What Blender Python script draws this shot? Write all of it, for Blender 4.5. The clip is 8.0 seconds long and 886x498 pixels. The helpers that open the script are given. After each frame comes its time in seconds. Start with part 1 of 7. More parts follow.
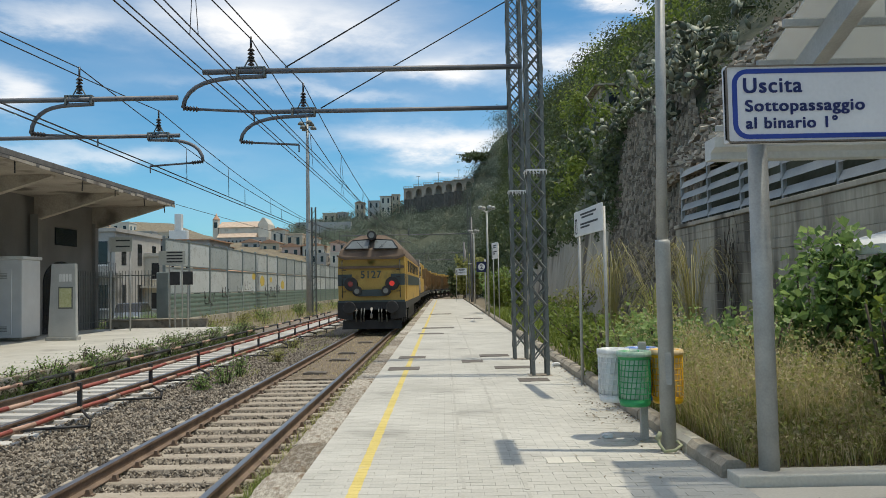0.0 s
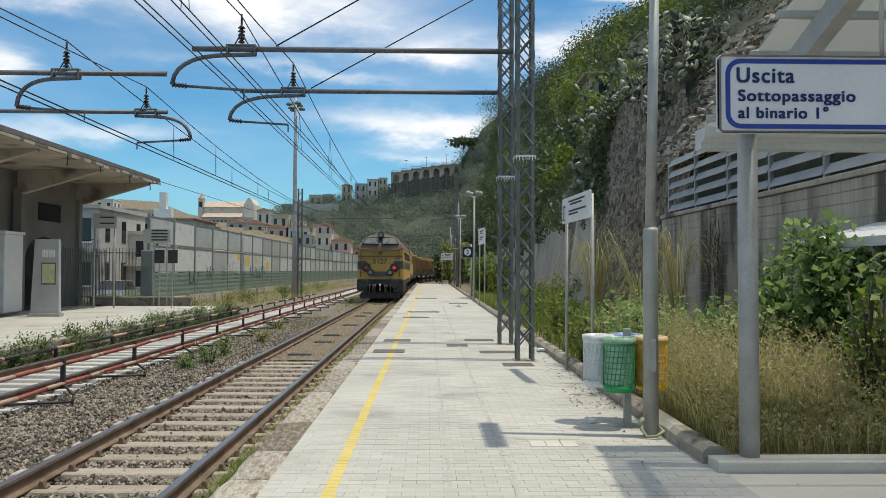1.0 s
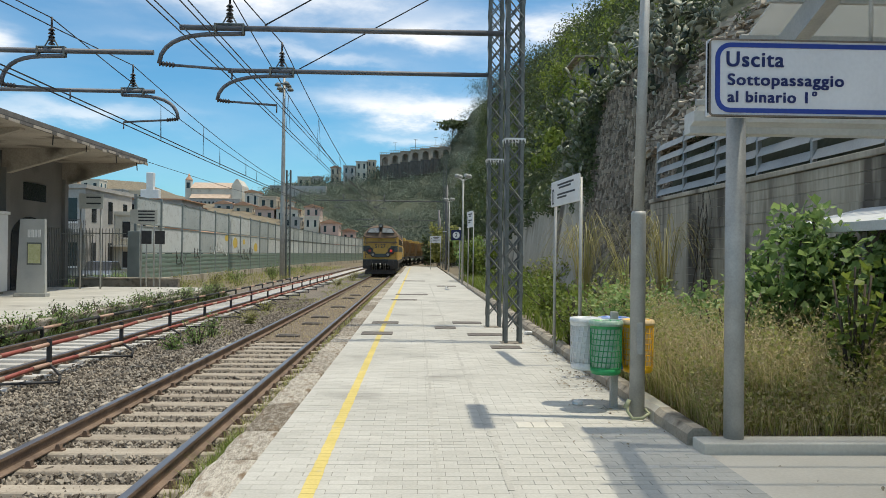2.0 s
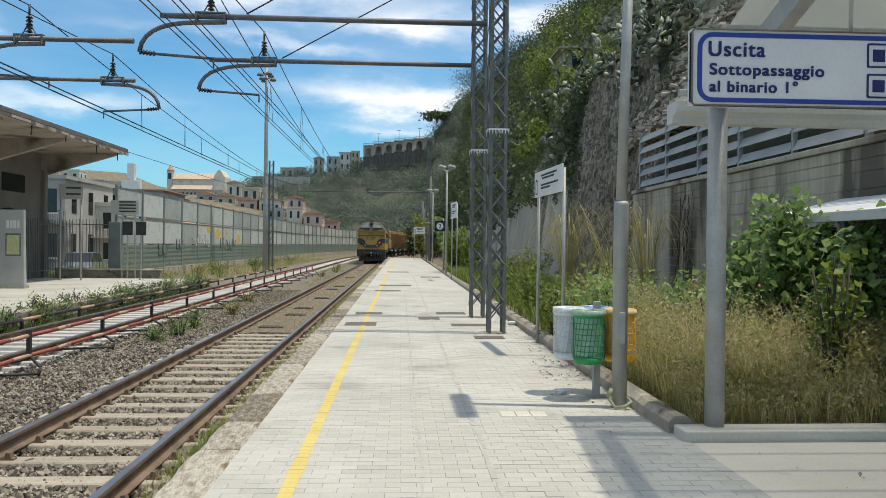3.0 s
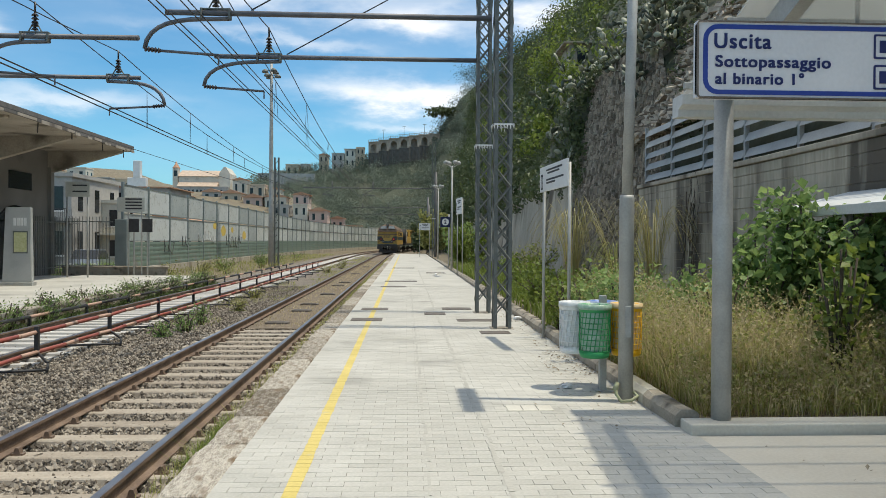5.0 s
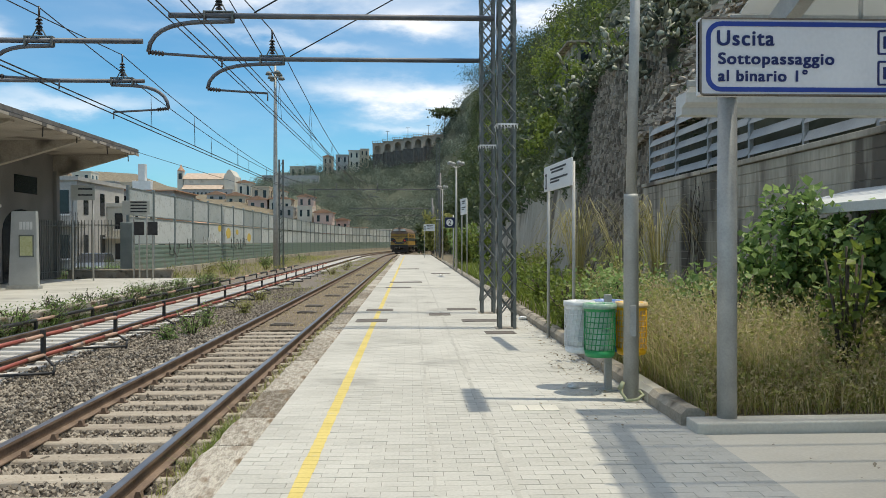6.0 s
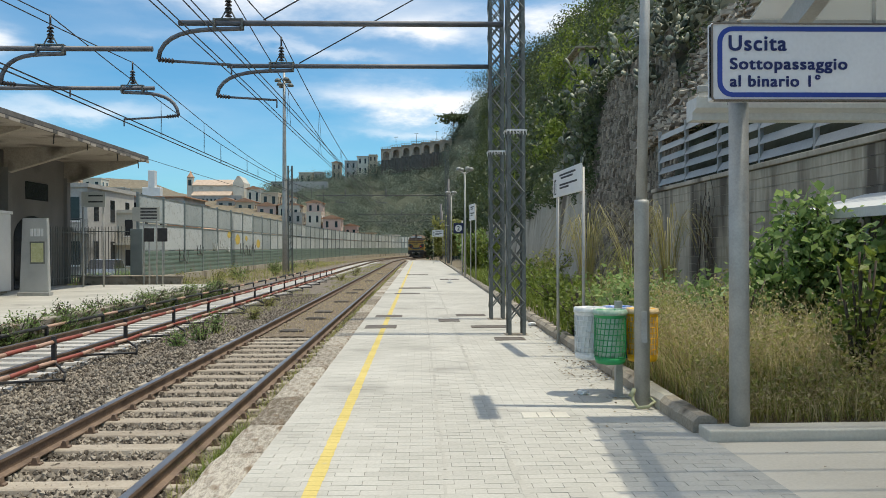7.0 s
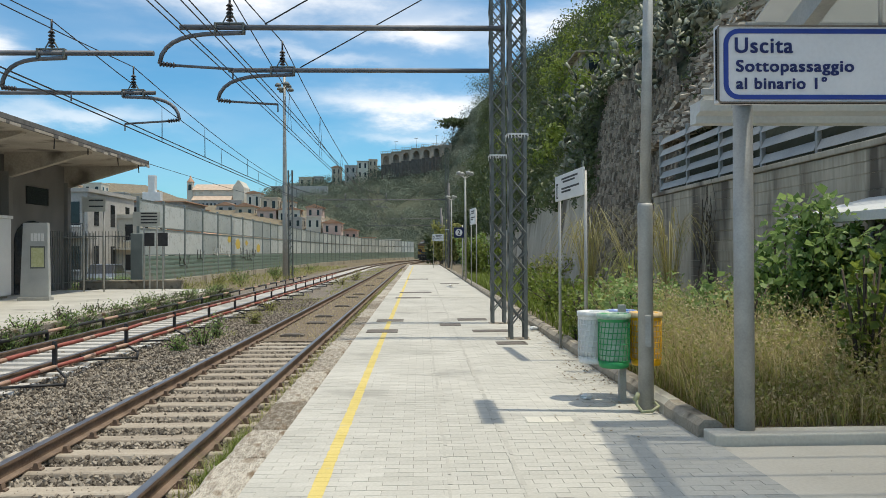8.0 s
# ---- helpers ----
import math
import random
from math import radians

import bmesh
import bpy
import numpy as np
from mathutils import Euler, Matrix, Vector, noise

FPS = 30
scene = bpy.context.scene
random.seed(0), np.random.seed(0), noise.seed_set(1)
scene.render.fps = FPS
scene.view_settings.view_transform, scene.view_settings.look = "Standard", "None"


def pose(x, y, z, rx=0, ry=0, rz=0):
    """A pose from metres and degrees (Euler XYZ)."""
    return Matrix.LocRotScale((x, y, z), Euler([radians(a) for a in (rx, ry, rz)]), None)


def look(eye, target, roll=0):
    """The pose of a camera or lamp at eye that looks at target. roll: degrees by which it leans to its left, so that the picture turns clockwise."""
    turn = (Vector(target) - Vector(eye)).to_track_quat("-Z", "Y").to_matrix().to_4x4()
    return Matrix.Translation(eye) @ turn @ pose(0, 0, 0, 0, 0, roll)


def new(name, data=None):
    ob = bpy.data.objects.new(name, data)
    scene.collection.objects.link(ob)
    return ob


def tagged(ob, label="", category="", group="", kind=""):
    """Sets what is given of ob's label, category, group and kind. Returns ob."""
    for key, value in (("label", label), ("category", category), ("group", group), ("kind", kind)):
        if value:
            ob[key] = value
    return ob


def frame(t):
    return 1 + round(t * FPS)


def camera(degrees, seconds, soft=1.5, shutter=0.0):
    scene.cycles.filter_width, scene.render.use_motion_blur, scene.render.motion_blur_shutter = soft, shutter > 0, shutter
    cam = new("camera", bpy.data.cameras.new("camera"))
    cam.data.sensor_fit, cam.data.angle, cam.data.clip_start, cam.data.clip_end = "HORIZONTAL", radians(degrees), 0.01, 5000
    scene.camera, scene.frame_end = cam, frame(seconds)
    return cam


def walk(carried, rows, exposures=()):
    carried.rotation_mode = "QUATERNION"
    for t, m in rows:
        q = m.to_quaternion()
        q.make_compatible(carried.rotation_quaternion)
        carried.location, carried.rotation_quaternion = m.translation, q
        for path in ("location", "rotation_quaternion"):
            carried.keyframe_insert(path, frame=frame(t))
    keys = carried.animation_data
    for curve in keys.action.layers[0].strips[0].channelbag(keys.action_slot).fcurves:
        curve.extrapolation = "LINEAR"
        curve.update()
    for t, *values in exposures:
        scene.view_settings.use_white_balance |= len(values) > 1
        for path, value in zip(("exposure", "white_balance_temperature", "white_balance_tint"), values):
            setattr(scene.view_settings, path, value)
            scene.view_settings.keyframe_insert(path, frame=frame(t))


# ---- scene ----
cam = camera(59.4, 8.0, 0.6)

PATH = [
    (0.0, pose(0.064, -0.027, 1.586, 92.698, 1.071, 0.015)),
    (0.5, pose(0.038, -0.040, 1.579, 92.034, 0.410, -0.728)),
    (1.0, pose(0.033, -0.040, 1.567, 91.576, -0.203, -1.075)),
    (1.5, pose(0.030, -0.043, 1.563, 90.910, -0.442, -1.335)),
    (3.0, pose(0.034, -0.040, 1.546, 89.695, -0.567, -3.123)),
    (3.5, pose(0.033, -0.040, 1.541, 89.540, -0.491, -3.080)),
    (4.0, pose(0.031, -0.040, 1.540, 89.340, -0.333, -2.689)),
    (4.5, pose(0.030, -0.044, 1.537, 89.381, -0.387, -2.746)),
    (6.0, pose(0.038, -0.043, 1.528, 89.456, 0.123, -2.374)),
    (6.5, pose(0.033, -0.036, 1.535, 89.756, 0.126, -1.813)),
    (7.0, pose(0.029, -0.025, 1.536, 89.871, 0.241, -1.741)),
    (7.5, pose(0.018, -0.014, 1.535, 90.005, 0.338, -1.269)),
    (8.0, pose(0.000, 0.000, 1.530, 90.199, 0.300, -1.750)),
]
walk(cam, PATH, [(0.0, 0.11), (0.5, 0.14), (1.0, 0.17), (1.5, 0.21), (3.0, 0.27), (4.0, 0.27), (8.0, 0.25)])

# ---- light ----
world = bpy.data.worlds.new("sky")
scene.world = world
world.use_nodes = True
wn, wl = world.node_tree.nodes, world.node_tree.links
wn.clear()
w_out, w_bg = wn.new("ShaderNodeOutputWorld"), wn.new("ShaderNodeBackground")
w_sky = wn.new("ShaderNodeTexSky")
w_sky.sky_type = "NISHITA"
w_sky.sun_disc = False
w_sky.sun_elevation, w_sky.sun_rotation = radians(72), radians(90)
w_sky.air_density, w_sky.dust_density, w_sky.ozone_density = 1.0, 0.6, 2.0


def wmath(op, a, b=0.0, c=0.0):
    n = wn.new("ShaderNodeMath")
    n.operation = op
    for i, v in enumerate((a, b, c)):
        if isinstance(v, (int, float)):
            n.inputs[i].default_value = v
        else:
            wl.new(v, n.inputs[i])
    return n.outputs[0]


def wnoise(vector, scale, detail, rough, stretch, turn=0.0):
    mp, t = wn.new("ShaderNodeMapping"), wn.new("ShaderNodeTexNoise")
    mp.inputs["Scale"].default_value, mp.inputs["Rotation"].default_value = stretch, (0, radians(turn), 0)
    t.inputs["Scale"].default_value, t.inputs["Detail"].default_value, t.inputs["Roughness"].default_value = scale, detail, rough
    wl.new(vector, mp.inputs["Vector"])
    wl.new(mp.outputs["Vector"], t.inputs["Vector"])
    return t.outputs["Fac"]


# fair-weather sky: long cloud banks low down the line; unseen thin cloud overhead, added to lift the shadows
w_co, w_sep = wn.new("ShaderNodeTexCoord"), wn.new("ShaderNodeSeparateXYZ")
w_dir = w_co.outputs["Generated"]
wl.new(w_dir, w_sep.inputs["Vector"])
w_ahead = wmath("MAXIMUM", w_sep.outputs["Y"], 0.08)
w_wisp = wnoise(w_dir, 3.0, 8, 0.58, (1.6, 1.2, 6.5), 9)
w_fray = wnoise(w_dir, 9.0, 7, 0.6, (1.2, 1.0, 3.0), 9)
w_u = wmath("ADD", wmath("DIVIDE", w_sep.outputs["X"], w_ahead), wmath("MULTIPLY_ADD", w_wisp, 0.30, -0.15))
w_v = wmath("ADD", wmath("DIVIDE", w_sep.outputs["Z"], w_ahead), wmath("MULTIPLY_ADD", w_fray, 0.07, -0.035))
w_banks = 0.0
for u0, v0, a, b, slope, amount in ((-0.20, 0.35, 0.15, 0.045, -0.12, 0.95), (0.035, 0.285, 0.07, 0.022, -0.1, 0.75), (0.0, 0.185, 0.105, 0.020, -0.06, 1.05), (0.17, 0.30, 0.05, 0.026, -0.1, 0.8),
                                    (-0.56, 0.27, 0.05, 0.026, -0.1, 0.8), (-0.45, 0.178, 0.13, 0.014, -0.05, 0.5), (0.22, 0.37, 0.09, 0.02, -0.35, 0.85), (-0.02, 0.145, 0.06, 0.009, -0.05, 0.45), (-0.5, 0.36, 0.1, 0.02, -0.08, 0.6),
                                    (-0.16, 0.255, 0.15, 0.010, -0.1, 0.4)):
    du = wmath("SUBTRACT", w_u, u0)
    dv = wmath("SUBTRACT", wmath("SUBTRACT", w_v, v0), wmath("MULTIPLY", du, slope))
    p = wmath("ADD", wmath("POWER", wmath("ABSOLUTE", wmath("DIVIDE", du, a)), 2.0), wmath("POWER", wmath("ABSOLUTE", wmath("DIVIDE", dv, b)), 2.0))
    w_banks = wmath("MULTIPLY_ADD", wmath("EXPONENT", wmath("MULTIPLY", p, -1.0)), amount, w_banks)
w_banks = wmath("MULTIPLY", w_banks, wmath("MULTIPLY_ADD", w_fray, 1.6, 0.15))
# cloud thickens with height, above the view, to add fill light
w_high = wn.new("ShaderNodeMapRange")
w_high.interpolation_type = "SMOOTHSTEP"
for k, v in (("From Min", 0.30), ("From Max", 0.62), ("To Min", 0.06), ("To Max", 0.85)):
    w_high.inputs[k].default_value = v
wl.new(w_sep.outputs["Z"], w_high.inputs["Value"])
w_thin = wn.new("ShaderNodeMapRange")
for k, v in (("From Min", 0.36), ("From Max", 0.60)):
    w_thin.inputs[k].default_value = v
wl.new(w_wisp, w_thin.inputs["Value"])
w_cloud = wmath("MINIMUM", wmath("MULTIPLY_ADD", w_thin.outputs["Result"], w_high.outputs["Result"], w_banks), 0.95)
w_mix = wn.new("ShaderNodeMix")
w_mix.data_type = "RGBA"
w_tint = wn.new("ShaderNodeMix")
w_tint.data_type, w_tint.blend_type = "RGBA", "MULTIPLY"
w_tint.inputs["Factor"].default_value = 1.0
w_tint.inputs["B"].default_value = (0.50, 0.95, 1.10, 1)
wl.new(w_cloud, w_mix.inputs["Factor"])
wl.new(w_sky.outputs["Color"], w_tint.inputs["A"])
wl.new(w_tint.outputs["Result"], w_mix.inputs["A"])
w_mix.inputs["B"].default_value = (8.8, 8.8, 8.8, 1)
wl.new(w_mix.outputs["Result"], w_bg.inputs["Color"])
w_bg.inputs["Strength"].default_value = 0.11
wl.new(w_bg.outputs["Background"], w_out.inputs["Surface"])

sun = new("sun", bpy.data.lights.new("sun", "SUN"))
sun.data.energy, sun.data.angle, sun.data.color = 2.75, radians(0.8), (1.0, 0.93, 0.765)
sun.matrix_world = look((0.32 * 60, -0.035 * 60, 60), (0, 0, 0))

# ---- materials ----
MATS = {}


def surface(name, dark, light, scale=3.0, fine=40.0, rough=0.8, bump=0.3, metal=0.0, spread=0.0, stain=None, stain_scale=0.6,
            stain_at=0.6, stretch=(1, 1, 1), depth=0.01, trans=0.0):
    """Two scales of noise between two colours, fine relief, and stains; spread: variation from piece to piece."""
    if name in MATS:
        return MATS[name]
    m = MATS[name] = bpy.data.materials.new(name)
    m.use_nodes = True
    n, l = m.node_tree.nodes, m.node_tree.links
    b = n["Principled BSDF"]
    co, mp = n.new("ShaderNodeTexCoord"), n.new("ShaderNodeMapping")
    mp.inputs["Scale"].default_value = stretch
    l.new(co.outputs["Object"], mp.inputs["Vector"])

    def tex(s, detail):
        t = n.new("ShaderNodeTexNoise")
        t.inputs["Scale"].default_value, t.inputs["Detail"].default_value = s, detail
        l.new(mp.outputs["Vector"], t.inputs["Vector"])
        return t.outputs["Fac"]

    def math(op, a, c):
        t = n.new("ShaderNodeMath")
        t.operation = op
        for i, v in enumerate((a, c)):
            if isinstance(v, (int, float)):
                t.inputs[i].default_value = v
            else:
                l.new(v, t.inputs[i])
        return t.outputs[0]

    big, small = tex(scale, 4), tex(fine, 3)
    f = math("ADD", math("MULTIPLY", big, 0.6), math("MULTIPLY", small, 0.4))
    if spread:
        info, geo = n.new("ShaderNodeObjectInfo"), n.new("ShaderNodeNewGeometry")
        r = math("FRACT", math("ADD", info.outputs["Random"], geo.outputs["Random Per Island"]), 0.0)
        f = math("ADD", f, math("MULTIPLY", math("SUBTRACT", r, 0.5), spread))
    ramp = n.new("ShaderNodeValToRGB")
    e = ramp.color_ramp.elements
    e[0].position, e[1].position = 0.32, 0.68
    e[0].color, e[1].color = (*dark, 1), (*light, 1)
    l.new(f, ramp.inputs["Fac"])
    out = ramp.outputs["Color"]
    if stain:
        sr = n.new("ShaderNodeValToRGB")
        sr.color_ramp.elements[0].position, sr.color_ramp.elements[1].position = stain_at, stain_at + 0.12
        l.new(tex(stain_scale, 6), sr.inputs["Fac"])
        mx = n.new("ShaderNodeMix")
        mx.data_type = "RGBA"
        l.new(sr.outputs["Color"], mx.inputs["Factor"])
        l.new(out, mx.inputs["A"])
        mx.inputs["B"].default_value = (*stain, 1)
        out = mx.outputs["Result"]
    l.new(out, b.inputs["Base Color"])
    rr = math("ADD", math("MULTIPLY", small, 0.2), rough - 0.1)
    l.new(rr, b.inputs["Roughness"])
    b.inputs["Metallic"].default_value = metal
    if bump:
        bp = n.new("ShaderNodeBump")
        bp.inputs["Strength"].default_value, bp.inputs["Distance"].default_value = bump, depth
        l.new(f, bp.inputs["Height"])
        l.new(bp.outputs["Normal"], b.inputs["Normal"])
    if trans:
        b.inputs["Transmission Weight"].default_value = trans
    return m


def leafy(name, dark, light, through_light=0.35, patch_scale=0.7, patch_weight=0.45):
    """Leaves: colour from leaf to leaf, some light passes through them."""
    if name in MATS:
        return MATS[name]
    m = MATS[name] = bpy.data.materials.new(name)
    m.use_nodes = True
    n, l = m.node_tree.nodes, m.node_tree.links
    b, out = n["Principled BSDF"], n["Material Output"]
    geo, ramp, co, tx = n.new("ShaderNodeNewGeometry"), n.new("ShaderNodeValToRGB"), n.new("ShaderNodeTexCoord"), n.new("ShaderNodeTexNoise")
    tx.inputs["Scale"].default_value = patch_scale
    l.new(co.outputs["Object"], tx.inputs["Vector"])
    mm = n.new("ShaderNodeMath")
    mm.operation = "MULTIPLY_ADD"
    l.new(geo.outputs["Random Per Island"], mm.inputs[0])
    mm.inputs[1].default_value = 1.05 - patch_weight
    ad = n.new("ShaderNodeMath")
    ad.operation = "MULTIPLY"
    l.new(tx.outputs["Fac"], ad.inputs[0])
    ad.inputs[1].default_value = patch_weight
    l.new(ad.outputs[0], mm.inputs[2])
    e = ramp.color_ramp.elements
    e[0].position, e[1].position, e[0].color, e[1].color = 0.15, 0.9, (*dark, 1), (*light, 1)
    l.new(mm.outputs[0], ramp.inputs["Fac"])
    l.new(ramp.outputs["Color"], b.inputs["Base Color"])
    b.inputs["Roughness"].default_value = 0.5
    tr, mix = n.new("ShaderNodeBsdfTranslucent"), n.new("ShaderNodeMixShader")
    l.new(ramp.outputs["Color"], tr.inputs["Color"])
    mix.inputs["Fac"].default_value = through_light
    l.new(b.outputs["BSDF"], mix.inputs[1])
    l.new(tr.outputs["BSDF"], mix.inputs[2])
    l.new(mix.outputs["Shader"], out.inputs["Surface"])
    return m


def glow(name, colour, strength):
    m = MATS[name] = bpy.data.materials.new(name)
    m.use_nodes = True
    b = m.node_tree.nodes["Principled BSDF"]
    b.inputs["Base Color"].default_value = (*colour, 1)
    b.inputs["Emission Color"].default_value, b.inputs["Emission Strength"].default_value = (*colour, 1), strength
    return m


M_paver = surface("paver_concrete", (0.40, 0.385, 0.34), (0.56, 0.54, 0.485), 0.7, 45, 0.85, 0.25, spread=0.13, stain=(0.34, 0.325, 0.29), stain_scale=0.8, stain_at=0.58)
M_joint = surface("joint_sand", (0.10, 0.095, 0.085), (0.2, 0.19, 0.17), 4, 60, 0.95)
M_coping = surface("coping_stone", (0.14, 0.11, 0.075), (0.56, 0.51, 0.43), 12, 48, 0.9, 1.0, stain=(0.20, 0.14, 0.085), stain_scale=3.4, stain_at=0.53, depth=0.04, stretch=(1.8, 0.6, 1), spread=0.25)
M_yellow = surface("yellow_line_paint", (0.54, 0.42, 0.11), (0.70, 0.56, 0.19), 2, 40, 0.75, 0.3, stain=(0.5, 0.45, 0.3), stain_scale=5, stain_at=0.64)
M_iron = surface("drain_iron", (0.10, 0.085, 0.07), (0.19, 0.165, 0.14), 6, 60, 0.75, 0.4)
M_rail = surface("rail_rust", (0.10, 0.065, 0.045), (0.27, 0.19, 0.135), 3, 50, 0.7, 0.3)
M_railtop = surface("rail_head_steel", (0.16, 0.15, 0.16), (0.27, 0.26, 0.27), 2, 30, 0.35, 0.05, metal=0.7)
M_sleeper = surface("sleeper_concrete", (0.26, 0.215, 0.165), (0.46, 0.40, 0.32), 2, 40, 0.9, 0.4, spread=0.2)
M_sleeper_w = surface("sleeper_pale", (0.42, 0.40, 0.37), (0.62, 0.60, 0.56), 2, 40, 0.9, 0.4, spread=0.2)
M_ballast = surface("ballast_stone", (0.095, 0.078, 0.06), (0.37, 0.32, 0.255), 3, 30, 0.9, 0.5, spread=0.7)
M_ballastbed = surface("ballast_bed", (0.05, 0.04, 0.03), (0.36, 0.31, 0.25), 14, 34, 0.95, 1.0, depth=0.05)
M_earth = surface("dry_earth", (0.12, 0.095, 0.06), (0.25, 0.21, 0.14), 0.8, 12, 0.95, 0.6, depth=0.05)
M_concrete = surface("old_concrete", (0.30, 0.265, 0.205), (0.52, 0.47, 0.385), 0.9, 14, 0.9, 0.6, stain=(0.13, 0.11, 0.085), stain_scale=0.8, stain_at=0.56, stretch=(1, 1, 0.3), depth=0.03)
M_boards = surface("board_concrete", (0.27, 0.235, 0.175), (0.55, 0.50, 0.405), 1.5, 9, 0.9, 0.6, stain=(0.10, 0.085, 0.065), stain_scale=0.9, stain_at=0.505, stretch=(1.4, 1.4, 0.22), depth=0.03)
M_kerb = surface("kerb_stone", (0.22, 0.185, 0.14), (0.46, 0.41, 0.33), 2, 40, 0.92, 0.6, stain=(0.10, 0.085, 0.065), stain_scale=2.5, stain_at=0.55, depth=0.02)
M_kerbpale = surface("kerb_pale", (0.50, 0.47, 0.40), (0.66, 0.63, 0.55), 1.5, 40, 0.85, 0.3)
M_galv = surface("galvanised_steel", (0.31, 0.31, 0.295), (0.46, 0.46, 0.435), 5, 60, 0.55, 0.1, metal=0.2)
M_galvdark = surface("lattice_steel", (0.10, 0.11, 0.105), (0.20, 0.21, 0.195), 5, 60, 0.65, 0.15, metal=0.2)
M_arm = surface("arm_steel", (0.10, 0.10, 0.11), (0.18, 0.18, 0.19), 4, 60, 0.55, 0.1, metal=0.3)
M_black = surface("black_iron", (0.02, 0.02, 0.022), (0.05, 0.05, 0.052), 5, 50, 0.6, 0.1)
M_wire = surface("wire_dark", (0.03, 0.03, 0.035), (0.06, 0.06, 0.065), 5, 50, 0.6, 0)
M_insul = surface("insulator", (0.025, 0.022, 0.025), (0.07, 0.055, 0.05), 5, 50, 0.35, 0)
M_white = surface("white_paint", (0.68, 0.68, 0.67), (0.80, 0.80, 0.79), 2, 40, 0.5, 0.05, stain=(0.5, 0.45, 0.38), stain_scale=3, stain_at=0.72)
M_blue = surface("sign_blue", (0.006, 0.011, 0.075), (0.012, 0.02, 0.12), 3, 40, 0.5, 0)
M_navy = surface("board_navy", (0.008, 0.012, 0.05), (0.015, 0.02, 0.08), 3, 40, 0.4, 0)
M_canopy = surface("canopy_sheet", (0.50, 0.51, 0.50), (0.66, 0.67, 0.66), 1.2, 30, 0.6, 0.1, stain=(0.42, 0.40, 0.35), stain_scale=2, stain_at=0.64)
M_slat = surface("grey_slat", (0.25, 0.255, 0.25), (0.37, 0.375, 0.365), 1.5, 30, 0.55, 0.1, metal=0.2)
M_stone = surface("stone_wall", (0.13, 0.11, 0.085), (0.40, 0.345, 0.275), 1.2, 12, 0.95, 0.9, spread=0.35, depth=0.06)
M_mortar = surface("wall_mortar", (0.13, 0.115, 0.09), (0.24, 0.215, 0.17), 2, 20, 0.95, 0.6, depth=0.04)
M_rock = surface("hill_earth", (0.035, 0.045, 0.026), (0.11, 0.115, 0.075), 0.08, 0.9, 0.95, 0.8, depth=0.6)
M_plaster = surface("grey_render", (0.16, 0.15, 0.145), (0.25, 0.24, 0.225), 0.7, 20, 0.9, 0.3, stain=(0.10, 0.095, 0.09), stain_scale=0.5, stain_at=0.6)
M_soffit = surface("soffit_concrete", (0.30, 0.265, 0.22), (0.52, 0.47, 0.40), 0.6, 18, 0.9, 0.5, stain=(0.15, 0.13, 0.11), stain_scale=0.7, stain_at=0.53)
M_red = surface("pipe_red", (0.26, 0.06, 0.045), (0.38, 0.11, 0.08), 4, 40, 0.6, 0.1)
M_pipew = surface("pipe_white", (0.42, 0.25, 0.18), (0.56, 0.37, 0.28), 4, 40, 0.6, 0.1)


# ---- mesh tools ----
def mesh_of(bm, name, mats):
    me = bpy.data.meshes.new(name)
    bm.to_mesh(me)
    bm.free()
    for m in mats if isinstance(mats, (list, tuple)) else [mats]:
        me.materials.append(m)
    return me


def part(name, bm, mats, parent=None, label="", smooth=False):
    """Links a bmesh as one mesh object under a thing or part."""
    me = mesh_of(bm, name, mats)
    if smooth:
        me.polygons.foreach_set("use_smooth", [True] * len(me.polygons))
    ob = new(name, me)
    if parent:
        ob.parent = parent
    return tagged(ob, label) if label else ob


def thing(name, m, label, category, group="", kind=""):
    ob = new(name)
    ob.matrix_basis = m
    return tagged(ob, label, category, group, kind)


def solid(name, bm, mats, label, category, group="", kind="", smooth=False):
    return tagged(part(name, bm, mats, None, "", smooth), label, category, group, kind)


def box(bm, x0, x1, y0, y1, z0, z1, bevel=0.0, mat=0):
    tmp = bmesh.new() if bevel else bm
    v = [tmp.verts.new((x, y, z)) for x in (x0, x1) for y in (y0, y1) for z in (z0, z1)]
    fs = [tmp.faces.new([v[i] for i in f]) for f in ((0, 1, 3, 2), (4, 6, 7, 5), (0, 4, 5, 1), (2, 3, 7, 6), (0, 2, 6, 4), (1, 5, 7, 3))]
    for f in fs:
        f.material_index = mat
    if bevel:
        bmesh.ops.bevel(tmp, geom=list(tmp.edges), offset=bevel, segments=2, affect="EDGES", profile=0.5)
        for f in tmp.faces:
            f.material_index = mat
        join(bm, tmp)
    return bm


def join(bm, other, m=None):
    me = bpy.data.meshes.new("tmp")
    other.to_mesh(me)
    other.free()
    if m:
        me.transform(m)
    bm.from_mesh(me)
    bpy.data.meshes.remove(me)


def rod(bm, a, b, r, r2=None, n=8, mat=0, caps=True):
    """A round bar from a to b."""
    a, b = Vector(a), Vector(b)
    r2 = r if r2 is None else r2
    q = (b - a).to_track_quat("Z", "Y")
    rings = []
    for p, rad in ((a, r), (b, r2)):
        rings.append([bm.verts.new(p + q @ Vector((rad * math.cos(2 * math.pi * i / n), rad * math.sin(2 * math.pi * i / n), 0))) for i in range(n)])
    for i in range(n):
        f = bm.faces.new((rings[0][i], rings[0][(i + 1) % n], rings[1][(i + 1) % n], rings[1][i]))
        f.material_index, f.smooth = mat, n > 5
    if caps:
        bm.faces.new(rings[0][::-1]).material_index = mat
        bm.faces.new(rings[1]).material_index = mat
    return bm


